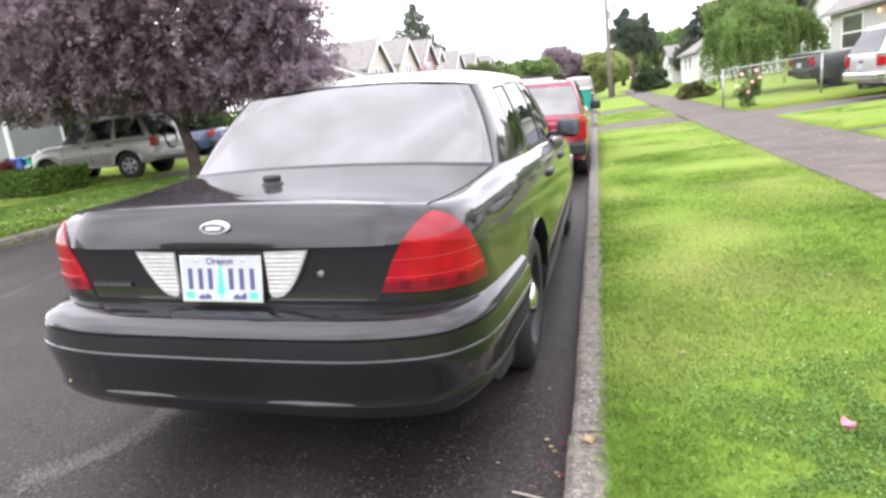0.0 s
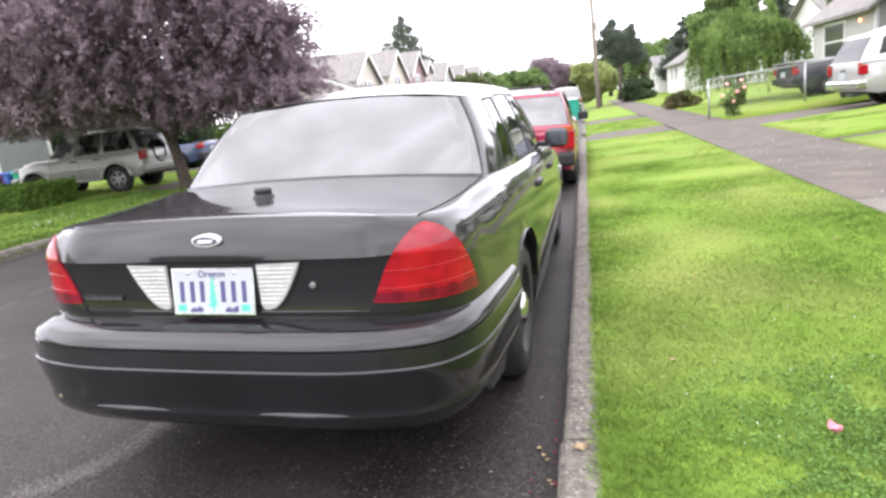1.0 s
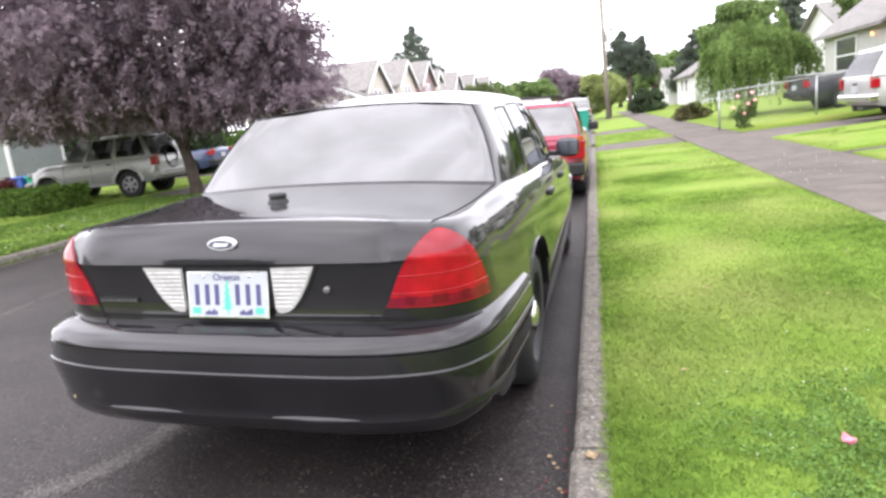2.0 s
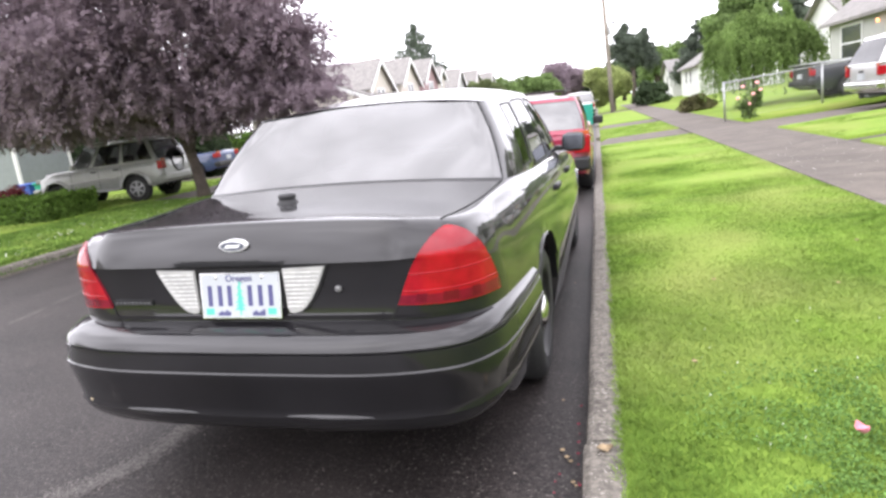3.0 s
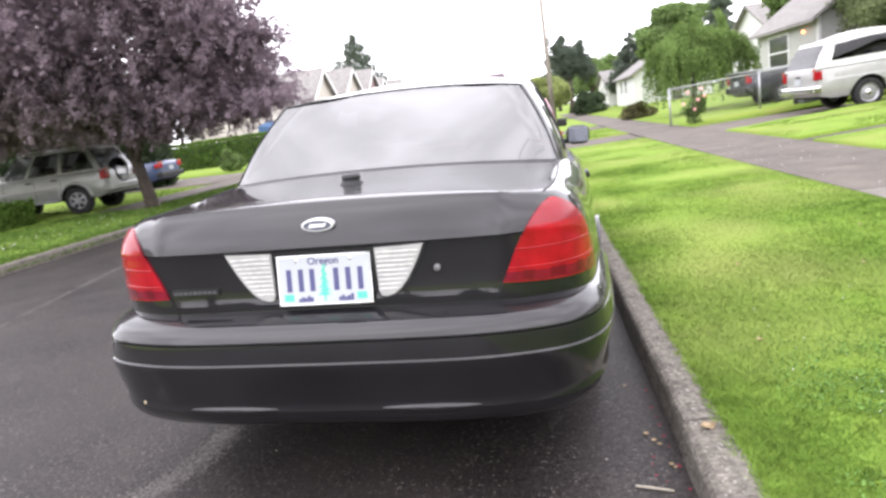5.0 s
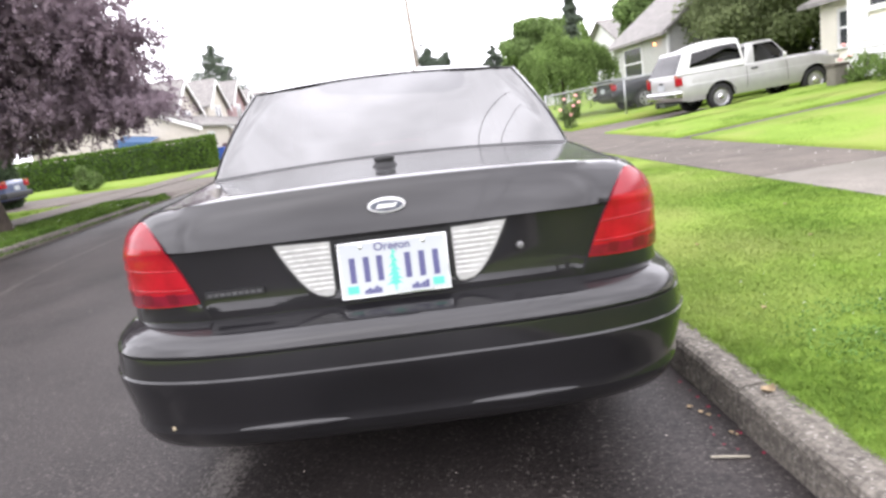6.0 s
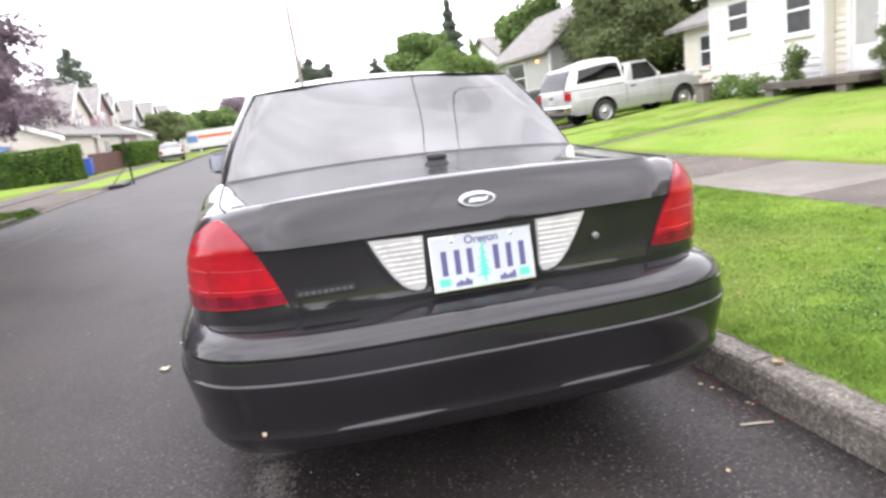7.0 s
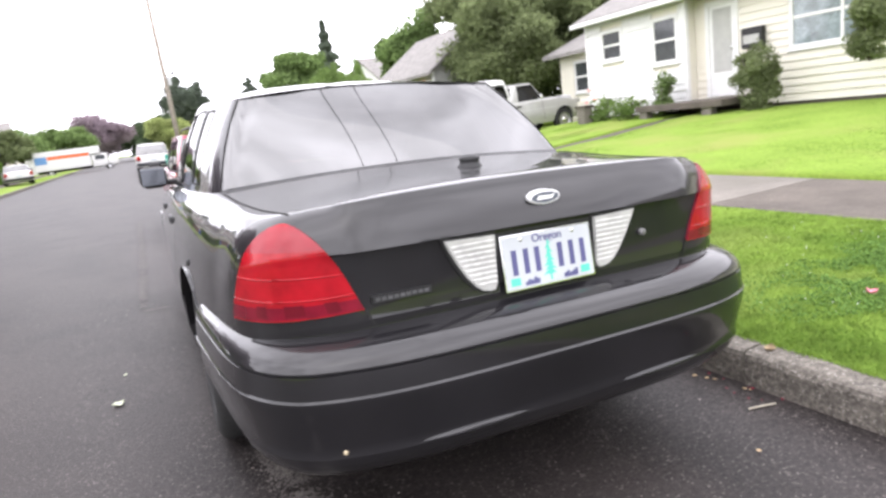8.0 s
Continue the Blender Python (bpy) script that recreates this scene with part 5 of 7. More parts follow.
    pts, ways = sprays(blobs, 3600, 78, rng, 0.62, floor)
    spray_leaves("crown", pts, ways, 0.066, PLUM, t, rng)
    inner = [(c, tuple(v * 0.74 for v in r)) for c, r in blobs]
    pts = cloud(inner, 60000, rng, -0.5, 1.0, 0.2)
    pts = pts[[p[2] > floor(p) + 0.15 for p in pts]]
    leaf_mesh("inner_crown", pts, 0.14, PLUM, t, rng)


plum_tree()


# ---- parked vehicles ----
def parked():
    wagon_w = [("rear", 0, 0.27, 0.12, 0.90), ("q", 0.40, 0.50, 0.08, 0.9), ("rd", 0.515, 0.62, 0.06, 0.9), ("fd", 0.635, 0.76, 0.06, 0.9), ("front", 0.84, 1.0, 0.06, 0.94)]
    red = vehicle("station_wagon", pose(0.27, 9.55, 0.035, 0, 2.2, 0) @ Matrix.Scale(1.03, 4), "faded red station wagon with a black roof rack", "car", RED_PAINT, 4.3, 1.70, 2.5, 0.85, 0.88, 0.30, (0.03, 3.2), (0.42, 2.45), 1.42, wagon_w, glass=TINTED, tail=(0.60, 0.84, 0.70 * 0.85, 0.97 * 0.85))
    for s in (1, -1):
        tube("roof_rail", [(s * 0.50, 0.6, 1.44), (s * 0.50, 0.7, 1.475), (s * 0.50, 2.1, 1.475), (s * 0.50, 2.2, 1.44)], 0.014, BLACK_TRIM, red)
    for y in (0.85, 1.7):
        tube("roof_bar", [(-0.5, y, 1.478), (0.5, y, 1.478)], 0.012, BLACK_TRIM, red)
    suv_w = [("rear", 0, 0.27, 0.06, 0.90), ("q", 0.38, 0.49, 0.08, 0.9), ("rd", 0.505, 0.615, 0.06, 0.9), ("fd", 0.63, 0.76, 0.06, 0.9), ("front", 0.84, 1.0, 0.06, 0.94)]
    suv = vehicle("suv", pose(-9.80, 15.25, 0.25, 0, 0, 96) @ Matrix.Scale(0.93, 4), "silver four-wheel-drive estate with grey cladding parked on the grass", "car", SILVER_PAINT, 4.15, 1.78, 2.5, 0.90, 1.12, 0.38, (0.06, 3.1), (0.36, 2.45), 1.78, suv_w, glass=SMOKED, hood=1.05, lift=0.16, trim=SILVER_PAINT, tail=(0.70, 0.92, 0.74 * 0.89, 0.97 * 0.89), flare=PALE_SILVER, doors=((1.22, 0.12), (1.98, 0.0), (2.85, -0.02)), handles=(1.42, 2.12), moulding=PALE_SILVER, step=STEEL)
    for s in (1, -1):
        tube("roof_rail", [(s * 0.55, 0.6, 1.74), (s * 0.55, 0.7, 1.79), (s * 0.55, 2.2, 1.79), (s * 0.55, 2.3, 1.74)], 0.016, STEEL, suv)
    spare = part("spare_wheel_cover", lathe_bm([(0.001, -0.2), (0.30, -0.2), (0.34, -0.17), (0.34, -0.02), (0.30, 0.0)], 28, "z"), BLACK_TRIM, suv, "black spare wheel cover", True)
    for y in (0.9, 1.45, 2.0):
        tube("roof_bar", [(-0.55, y, 1.79), (0.55, y, 1.79)], 0.014, STEEL, suv)
    spare.matrix_basis = pose(0, -0.02, 1.05, -90, 0, 0) @ Matrix.Diagonal((1, 1, -1, 1))
    sedan_w = [("rear", 0, 0.275, 0.05, 0.93), ("rd", 0.45, 0.60, 0.06, 0.9), ("fd", 0.615, 0.76, 0.06, 0.9), ("front", 0.84, 1.0, 0.06, 0.94)]
    vehicle("sedan", pose(-12.75, 22.3, 0.33, 0, 0, 92), "dark blue compact sedan parked on a driveway", "car", BLUE_PAINT, 4.4, 1.70, 2.6, 0.95, 0.92, 0.31, (0.85, 3.45), (1.35, 2.65), 1.40, sedan_w, tail=(0.70, 0.86, 0.62 * 0.85, 0.97 * 0.85))
    # white pickup with a canopy
    cab_w = [("rear", 0, 0.25, 0.1, 0.85), ("fd", 0.40, 0.76, 0.05, 0.9), ("front", 0.84, 1.0, 0.06, 0.94)]
    m = pose(8.43, 17.25, 0.275, 0, 0, -87) @ pose(0, 0, 0, 1.2, 0, 0) @ pose(0, -1.18, 0)
    pick = vehicle("pickup_truck", m, "pale silver pickup truck with a white canopy parked on the driveway", "truck", PALE_SILVER, 4.62, 1.72, 2.62, 1.18, 1.04, 0.335, (1.86, 3.32), (2.0, 2.85), 1.60, cab_w, glass=DARK_GLASS, hood=0.98, lift=0.10, trim=CHROME, tail=(0.68, 0.88, 0.86 * 0.86, 0.99 * 0.86), spokes="steel", doors=((1.90, 0.02), (3.02, -0.05)), handles=(2.12,))
    g = 0.80
    cb = [(0, 0.02), (g * 0.5, 0.02), (g * 0.9, 0.025), (g, 0.05), (g, 0.35), (g, 0.8), (g, 1.2), (g, 1.66), (g * 0.99, 1.90), (g * 0.6, 1.92), (0, 1.92)]
    ct = [(0, 0.36), (g * 0.4, 0.36), (g * 0.74, 0.365), (g * 0.83, 0.40), (g * 0.845, 0.56), (g * 0.85, 0.85), (g * 0.85, 1.2), (g * 0.84, 1.55), (g * 0.83, 1.80), (g * 0.5, 1.86), (0, 1.88)]
    canopy = empty("canopy", Matrix.Identity(4), "", "")
    canopy.parent = pick
    greenhouse(canopy, cb, ct, 61, lambda x, y: 1.03, lambda x, y: 1.64 + 0.11 * smoothstep((y - 0.3) / 1.1) - 0.05 * smoothstep((y - 1.62) / 0.25), 0.06, [("rear", 0, 0.25, 0.06, 0.88), ("side", 0.40, 0.76, 0.24, 0.80)], DARK_GLASS, CANOPY_WHITE)
    for s in (1, -1):
        tube("canopy_rail", [(s * 0.815, 0.06, 1.045), (s * 0.815, 1.84, 1.045)], 0.018, CANOPY_WHITE, canopy, 6)
    box("tailgate_handle", -0.10, 0.10, -0.022, 0.0, 0.86, 0.91, BLACK_TRIM, pick, 0.008)
    part("bumper_step", box_bm(-0.30, 0.30, -0.085, -0.02, 0.575, 0.60, 0.008), BLACK_TRIM, pick)
    # dark pickup with a hard bed cover behind the fence
    dark = vehicle("pickup_truck", pose(7.5, 22.8, 0.36, 0, 0, -86), "black pickup truck with a flat bed cover parked behind the fence", "truck", DARK_PAINT, 5.0, 1.8, 3.1, 1.15, 1.12, 0.37, (2.3, 4.1), (2.6, 3.5), 1.75, cab_w, glass=TINTED, hood=1.0, lift=0.12, tail=(0.66, 0.84, 0.8 * 0.87, 0.97 * 0.87))
    part("bed_cover", box_bm(-0.9, 0.9, -0.05, 2.2, 1.11, 1.17, 0.02), GALV, dark)
    vehicle("suv", pose(0.2, 40.5, 0.03, 0, 2, 0), "white sport utility vehicle parked far along the kerb", "car", WHITE_PAINT, 4.6, 1.85, 2.7, 0.95, 1.08, 0.36, (0.06, 3.3), (0.45, 2.6), 1.76, suv_w, glass=TINTED, hood=1.05, lift=0.15, trim=DARK_PAINT)
    # far white car on the other side
    vehicle("sedan", pose(-7.9, 52.0, 0.16, 0, 0, 10), "white car parked far off on the other side", "car", WHITE_PAINT, 4.6, 1.8, 2.7, 0.95, 0.95, 0.33, (0.85, 3.45), (1.35, 2.65), 1.45, sedan_w, glass=TINTED)
    # box truck
    bt = empty("box_truck", pose(-9.9, 79, 0.03, 0, 0, -86) @ Matrix.Scale(0.84, 4), "white box truck with an orange and blue stripe parked far off", "truck")
    box("cargo_box", -1.15, 1.15, 0, 6.2, 0.75, 3.1, WHITE_PAINT, bt, 0.04)
    box("cab", -1.0, 1.0, 6.3, 8.2, 0.5, 2.1, WHITE_PAINT, bt, 0.15)
    box("attic", -1.15, 1.15, 6.2, 7.4, 2.15, 3.1, WHITE_PAINT, bt, 0.1)
    box("bonnet", -0.95, 0.95, 8.2, 9.3, 0.5, 1.35, WHITE_PAINT, bt, 0.15)
    box("cab_window", 0.995, 1.004, 6.7, 7.8, 1.4, 1.95, WINDOW_DARK, bt)
    ORANGE = mat("orange_stripe", (0.62, 0.12, 0.03), 0.5, var=0.06)
    SKY_BLUE = mat("blue_panel", (0.10, 0.22, 0.42), 0.5, var=0.06)
    box("stripe", 1.15, 1.156, 1.5, 6.1, 2.05, 2.45, ORANGE, bt)
    box("panel", 1.15, 1.156, 0.1, 1.4, 1.6, 2.5, SKY_BLUE, bt)
    box("chassis", -0.8, 0.8, 0.2, 9.0, 0.45, 0.75, SEAM, bt)
    for y in (1.6, 8.2):
        for s in (1, -1):
            wheel(bt, s * 1.05, y, 0.40, 0.25)


parked()


# ---- houses ----
def window(parent, x, y0, y1, z0, z1, face=-1, sash=True, glass=None, trim=None, depth=0.06):
    """A window in a wall whose face is at x and looks towards x * face."""
    f = face
    w = new("window")
    w.parent = parent
    trim = trim or WHITE_TRIM
    lo, hi = sorted((x + f * 0.035, x - f * 0.03))
    for a, b, c, d in ((y0 - 0.09, y0, z0 - 0.09, z1 + 0.09), (y1, y1 + 0.09, z0 - 0.09, z1 + 0.09), (y0, y1, z1, z1 + 0.09), (y0, y1, z0 - 0.09, z0)):
        box("frame", lo, hi, a, b, c, d, trim, w, 0.006)
    l2, h2 = sorted((x + f * 0.06, x - f * 0.02))
    box("sill", l2, h2, y0 - 0.12, y1 + 0.12, z0 - 0.13, z0 - 0.092, trim, w, 0.006)
    l3, h3 = sorted((x + f * 0.006, x + f * 0.001))
    box("pane", l3, h3, y0, y1, z0, z1, glass or WINDOW_DARK, w)
    if sash:
        zm = (z0 + z1) / 2
        l4, h4 = sorted((x + f * 0.025, x + f * 0.007))
        box("sash_bar", l4, h4, y0, y1, zm - 0.03, zm + 0.03, trim, w, 0.004)
    return w


def boards(parent, x, y0, y1, z0, z1, step, material, openings=(), face=-1):
    """Lapped siding boards along y, left out where there are openings (y0, y1, z0, z1)."""
    z = z0
    while z < z1 - 0.01:
        top = min(z + step, z1)
        spans = [(y0, y1)]
        for a, b, c, d in openings:
            if c < top and d > z:
                spans = [s for p, q in spans for s in ((p, min(q, a)), (max(p, b), q)) if s[1] - s[0] > 0.02]
        for p, q in spans:
            bm = bmesh.new()
            vs = [bm.verts.new(v) for v in ((x + face * 0.030, p, z), (x + face * 0.002, p, top + 0.012), (x - face * 0.02, p, top + 0.012), (x - face * 0.02, p, z), (x + face * 0.030, q, z), (x + face * 0.002, q, top + 0.012), (x - face * 0.02, q, top + 0.012), (x - face * 0.02, q, z))]
            for f in ((0, 1, 2, 3), (7, 6, 5, 4), (0, 4, 5, 1), (1, 5, 6, 2), (3, 7, 4, 0)):
                bm.faces.new([vs[i] for i in f])
            bmesh.ops.recalc_face_normals(bm, faces=bm.faces)
            part("siding_board", bm, material, parent)
        z += step


def gable_roof(parent, x0, x1, y0, y1, z, peak, ridge="y", over=0.35, material=None, thick=0.12):
    """Two sloping slabs over a rectangle, ridge along x or y."""
    mt = material or SHINGLE
    if ridge == "y":
        xm = (x0 + x1) / 2
        for xa, xb in ((x0 - over, xm), (x1 + over, xm)):
            za = z - over * (peak - z) / (xm - x0)
            v = [(xa, y0 - over, za), (xb, y0 - over, peak), (xb, y1 + over, peak), (xa, y1 + over, za)]
            v += [(p[0], p[1], p[2] + thick) for p in v]
            mesh("roof_slope", v, [(0, 1, 2, 3), (7, 6, 5, 4), (0, 4, 5, 1), (1, 5, 6, 2), (2, 6, 7, 3), (3, 7, 4, 0)], mt, parent, False)
    else:
        ym = (y0 + y1) / 2
        for ya, yb in ((y0 - over, ym), (y1 + over, ym)):
            za = z - over * (peak - z) / (ym - y0)
            v = [(x0 - over, ya, za), (x0 - over, yb, peak), (x1 + over, yb, peak), (x1 + over, ya, za)]
            v += [(p[0], p[1], p[2] + thick) for p in v]
            mesh("roof_slope", v, [(0, 1, 2, 3), (7, 6, 5, 4), (0, 4, 5, 1), (1, 5, 6, 2), (2, 6, 7, 3), (3, 7, 4, 0)], mt, parent, False)


def gable_wall(name, parent, axis, at, a0, a1, z0, z1, peak, material, thick=0.15):
    """A wall with a gable on top, at x = at (axis x) or y = at."""
    am = (a0 + a1) / 2
    pr = [(a0, z0), (a1, z0), (a1, z1), (am, peak), (a0, z1)]
    v = []
    for d in (0, thick):
        v += [(at + d, a, z) if axis == "x" else (a, at + d, z) for a, z in pr]
    f = [(0, 1, 2, 3, 4), (9, 8, 7, 6, 5)] + [(i, i + 5, (i + 1) % 5 + 5, (i + 1) % 5) for i in range(5)]
    return mesh(name, v, f, material, parent, False)


CURTAIN = mat("curtained_glass", (0.20, 0.24, 0.25), 0.12, coat=0.5, var=0.35, scale=5)


def cream_house():
    h = empty("house", pose(0, 0, 0), "single-storey cream clapboard house with white trim on a raised lawn", "house")
    xm, xf = 11.35, 11.0
    zb, ze = 0.56, 3.15
    winA, winB = (13.84, 14.48, 2.17, 2.81), (11.98, 12.63, 1.87, 2.80)
    door, winC = (10.63, 11.30, 0.88, 2.88), (7.3, 9.26, 1.75, 2.80)
    box("wall", xm + 0.02, xm + 6.5, -3.0, 15.2, zb - 0.4, ze, SIDING, h)
    box("wall", xf + 0.02, xm + 0.02, 11.72, 15.18, zb - 0.4, ze, SIDING, h)
    boards(h, xf, 11.75, 15.15, zb + 0.08, ze, 0.16, WHITE_TRIM, [(a - 0.09, b + 0.09, c - 0.13, d + 0.09) for a, b, c, d in (winA, winB)])
    boards(h, xm, -3.0, 11.7, zb + 0.08, ze, 0.16, SIDING, [(a - 0.1, b + 0.1, c - 0.13, d + 0.1) for a, b, c, d in (door, winC)])
    box("corner_board", xf - 0.03, xf + 0.08, 11.66, 11.76, zb, ze, WHITE_TRIM, h, 0.005)
    box("corner_board", xf - 0.03, xf + 0.08, 15.13, 15.22, zb, ze, WHITE_TRIM, h, 0.005)
    box("plinth", xf + 0.01, xm + 0.03, 11.74, 15.15, zb - 0.4, zb + 0.08, WALK, h)
    box("plinth", xm + 0.005, xm + 0.03, -3.0, 11.7, zb - 0.4, zb + 0.08, WALK, h)
    window(h, xf, *winA)
    window(h, xf, *winB)
    wc = window(h, xm, *winC, sash=True, glass=CURTAIN)
    box("mullion", xm - 0.026, xm - 0.007, 8.25, 8.31, winC[2], winC[3], WHITE_TRIM, wc)
    d = new("door")
    d.parent = h
    box("door_leaf", xm - 0.01, xm + 0.03, door[0], door[1], door[2], door[3], WHITE_TRIM, d, 0.004)
    box("storm_glass", xm - 0.018, xm - 0.009, door[0] + 0.09, door[1] - 0.09, 1.42, door[3] - 0.08, SIDING_GREY, d)
    for a, b in ((door[0] - 0.1, door[0]), (door[1], door[1] + 0.1)):
        box("door_casing", xm - 0.045, xm + 0.02, a, b, door[2], door[3] + 0.1, WHITE_TRIM, d, 0.004)
    box("door_casing", xm - 0.045, xm + 0.02, door[0], door[1], door[3], door[3] + 0.1, WHITE_TRIM, d, 0.004)
    tube("door_handle", [(xm - 0.05, door[0] + 0.06, 1.85), (xm - 0.05, door[0] + 0.06, 2.0)], 0.012, CHROME, d)
    mb = box("mail_box", xm - 0.17, xm - 0.02, 9.86, 10.36, 1.83, 2.25, BLACK_TRIM, h, 0.02, "black metal mail box beside the door")
    box("mail_slot", xm - 0.178, xm - 0.17, 9.92, 10.30, 1.92, 2.10, SIDING_GREY, mb)
    # porch
    box("porch_slab", 10.1, xm, 10.0, 12.5, 0.72, 0.86, WALK, h, 0.01)
    for y in (10.45, 12.3):
        box("porch_pier", 10.15, 10.35, y - 0.12, y + 0.12, 0.2, 0.72, WALK_LIGHT, h, 0.01)
    # dark panel below the slab, painted shade rather than a wall
    box("porch_shadow_wall", 10.9, 11.0, 9.95, 11.9, 0.2, 0.7, PORCH_SHADE, h)
    # roof
    v = [(xf - 0.28, 11.3, ze - 0.03), (xf - 0.28, 15.4, ze - 0.03), (14.3, 15.4, ze + 1.45), (14.3, 11.3, ze + 1.45)]
    v += [(a, b, c + 0.14) for a, b, c in v]
    fs = [(0, 1, 2, 3), (7, 6, 5, 4), (0, 4, 5, 1), (1, 5, 6, 2), (2, 6, 7, 3), (3, 7, 4, 0)]
    mesh("roof_slope", v, fs, SHINGLE, h, False)
    v = [(xm - 0.45, -3.4, ze - 0.03), (xm - 0.45, 11.3, ze - 0.03), (14.3, 11.3, ze + 1.35), (14.3, -3.4, ze + 1.35)]
    v += [(a, b, c + 0.14) for a, b, c in v]
    mesh("roof_slope", v, fs, SHINGLE, h, False)
    v = [(18.2, -3.4, ze - 0.03), (18.2, 15.4, ze - 0.03), (14.3, 15.4, ze + 1.45), (14.3, -3.4, ze + 1.45)]
    v += [(a, b, c + 0.14) for a, b, c in v]
    mesh("roof_slope", v, fs, SHINGLE, h, False)
    box("gutter", xf - 0.39, xf - 0.28, 11.3, 15.4, ze - 0.05, ze + 0.06, WHITE_TRIM, h, 0.015)
    box("gutter", xm - 0.56, xm - 0.45, -3.4, 11.3, ze - 0.05, ze + 0.06, WHITE_TRIM, h, 0.015)
    # low wing set back
    box("wing_wall", 12.92, 17.0, 15.22, 18.95, 0.2, 2.66, SIDING, h)
    boards(h, 12.9, 15.25, 18.95, zb, 2.66, 0.16, SIDING, [(17.15, 18.25, 1.33, 2.45)])
    window(h, 12.9, 17.3, 18.12, 1.47, 2.35)
    v = [(12.45, 15.2, 2.62), (12.45, 19.35, 2.62), (15.5, 19.35, 3.75), (15.5, 15.2, 3.75)]
    v += [(a, b, c + 0.12) for a, b, c in v]
    mesh("roof_slope", v, fs, SHINGLE, h, False)


def plain_house(x0, x1, y0, y1, zg, eave, peak, ridge, siding, label, windows=(), group="", face=-1, roof=None):
    h = empty("house", pose(0, 0, 0), label, "house", group)
    box("wall", x0, x1, y0, y1, zg - 0.3, eave, siding, h)
    if ridge == "x":
        for at in (x0, x1 - 0.15):
            gable_wall("gable", h, "x", at, y0, y1, eave, eave, peak, siding)
    else:
        for at in (y0, y1 - 0.15):
            gable_wall("gable", h, "y", at, x0, x1, eave, eave, peak, siding)
    gable_roof(h, x0, x1, y0, y1, eave, peak, ridge, material=roof)
    xf = x0 if face < 0 else x1
    for a, b, c, d in windows:
        window(h, xf, a, b, c, d, face)
    for y in (y0, y1):
        box("corner_board", xf - 0.05, xf + 0.05, y - 0.05, y + 0.05, zg, eave, WHITE_TRIM, h)
    return h


def barge(parent, x, ya, za, yb, zb):
    """A white sloping board along a gable's edge in the plane of x."""
    v = [(x, ya, za), (x, yb, zb), (x, yb, zb - 0.26), (x, ya, za - 0.26)]
    v += [(a + 0.05, b, c) for a, b, c in v]
    mesh("barge_board", v, [(0, 1, 2, 3), (7, 6, 5, 4), (0, 4, 5, 1), (1, 5, 6, 2), (2, 6, 7, 3), (3, 7, 4, 0)], WHITE_TRIM, parent, False)


def townhouse(yc, siding, peak, w=2.6, low=True):
    """A gabled house on the far side: a tall block whose gable faces the street over a low one whose gable faces along it."""
    h = empty("house", pose(0, 0, 0), "two-storey gabled house with %s siding and white trim" % ("mauve" if siding is SIDING_MAUVE else "grey" if siding is SIDING_GREY else "pale tan"), "house", "row of gabled houses")
    x1 = -13.2
    eave = peak - 0.73 * w
    box("wall", -21, x1, yc - w, yc + w, 2.5, eave, siding, h)
    gable_wall("gable", h, "x", x1 - 0.15, yc - w, yc + w, eave, eave, peak, siding)
    gable_roof(h, -21, x1, yc - w, yc + w, eave, peak, "x", 0.3)
    for s in (1, -1):
        barge(h, x1 + 0.31, yc + s * (w + 0.3), eave - 0.22, yc, peak + 0.02)
    for dy in ((-0.75, 0.1) if low else (-0.3,)):
        window(h, x1 + 0.0, yc + dy, yc + dy + 0.6, eave - 1.3, eave - 0.1, 1, False)
    if not low:
        return h
    # low block
    xa, xb, ya, yb = -21.5, -11.6, yc - w - 1.0, yc + w + 0.4
    xm = (xa + xb) / 2
    box("low_wall", xa, xb, ya, yb, 0.1, 2.8, siding, h)
    gable_wall("gable", h, "y", ya, xa, xb, 2.8, 2.8, 5.0, siding)
    gable_roof(h, xa, xb, ya, yb, 2.8, 5.0, "y", 0.3)
    for s, x in ((1, xb + 0.3), (-1, xa - 0.3)):
        v = [(x, ya - 0.33, 2.67), (xm, ya - 0.33, 5.02), (xm, ya - 0.33, 4.78), (x, ya - 0.33, 2.43)]
        v += [(a, b + 0.05, c) for a, b, c in v]
        mesh("barge_board", v, [(0, 1, 2, 3), (7, 6, 5, 4), (0, 4, 5, 1), (1, 5, 6, 2), (2, 6, 7, 3), (3, 7, 4, 0)], WHITE_TRIM, h, False)
    for yy in (yc - 2.0, yc - 1.2):
        window(h, xb, yy, yy + 0.5, 1.2, 2.3, 1, False)
    return h


cream_house()
grey = plain_house(10.9, 15.7, 24.9, 30.9, 0.5, 3.15, 4.9, "y", SIDING_GREY, "low grey house with a shingle roof and a porch lamp", [(27.6, 29.6, 1.5, 2.75)])
LAMP = mat("lamp_glass", (0.8, 0.45, 0.2), 0.3)
LAMP.node_tree.nodes["Principled BSDF"].inputs["Emission Color"].default_value = (1, 0.35, 0.1, 1)
LAMP.node_tree.nodes["Principled BSDF"].inputs["Emission Strength"].default_value = 4.0
lamp = part("porch_lamp", lathe_bm([(0.001, 0.06), (0.035, 0.07), (0.05, 0.12), (0.035, 0.17), (0.001, 0.18)], 14, "z"), LAMP, grey, "lit orange porch lamp", True)
lamp.location = (10.78, 25.9, 2.55)
plain_house(14, 22, 37, 46, 0.6, 3.3, 5.4, "x", WHITE_TRIM, "white house half hidden by trees", [(39, 40, 1.5, 2.6), (43, 44, 1.5, 2.6)])
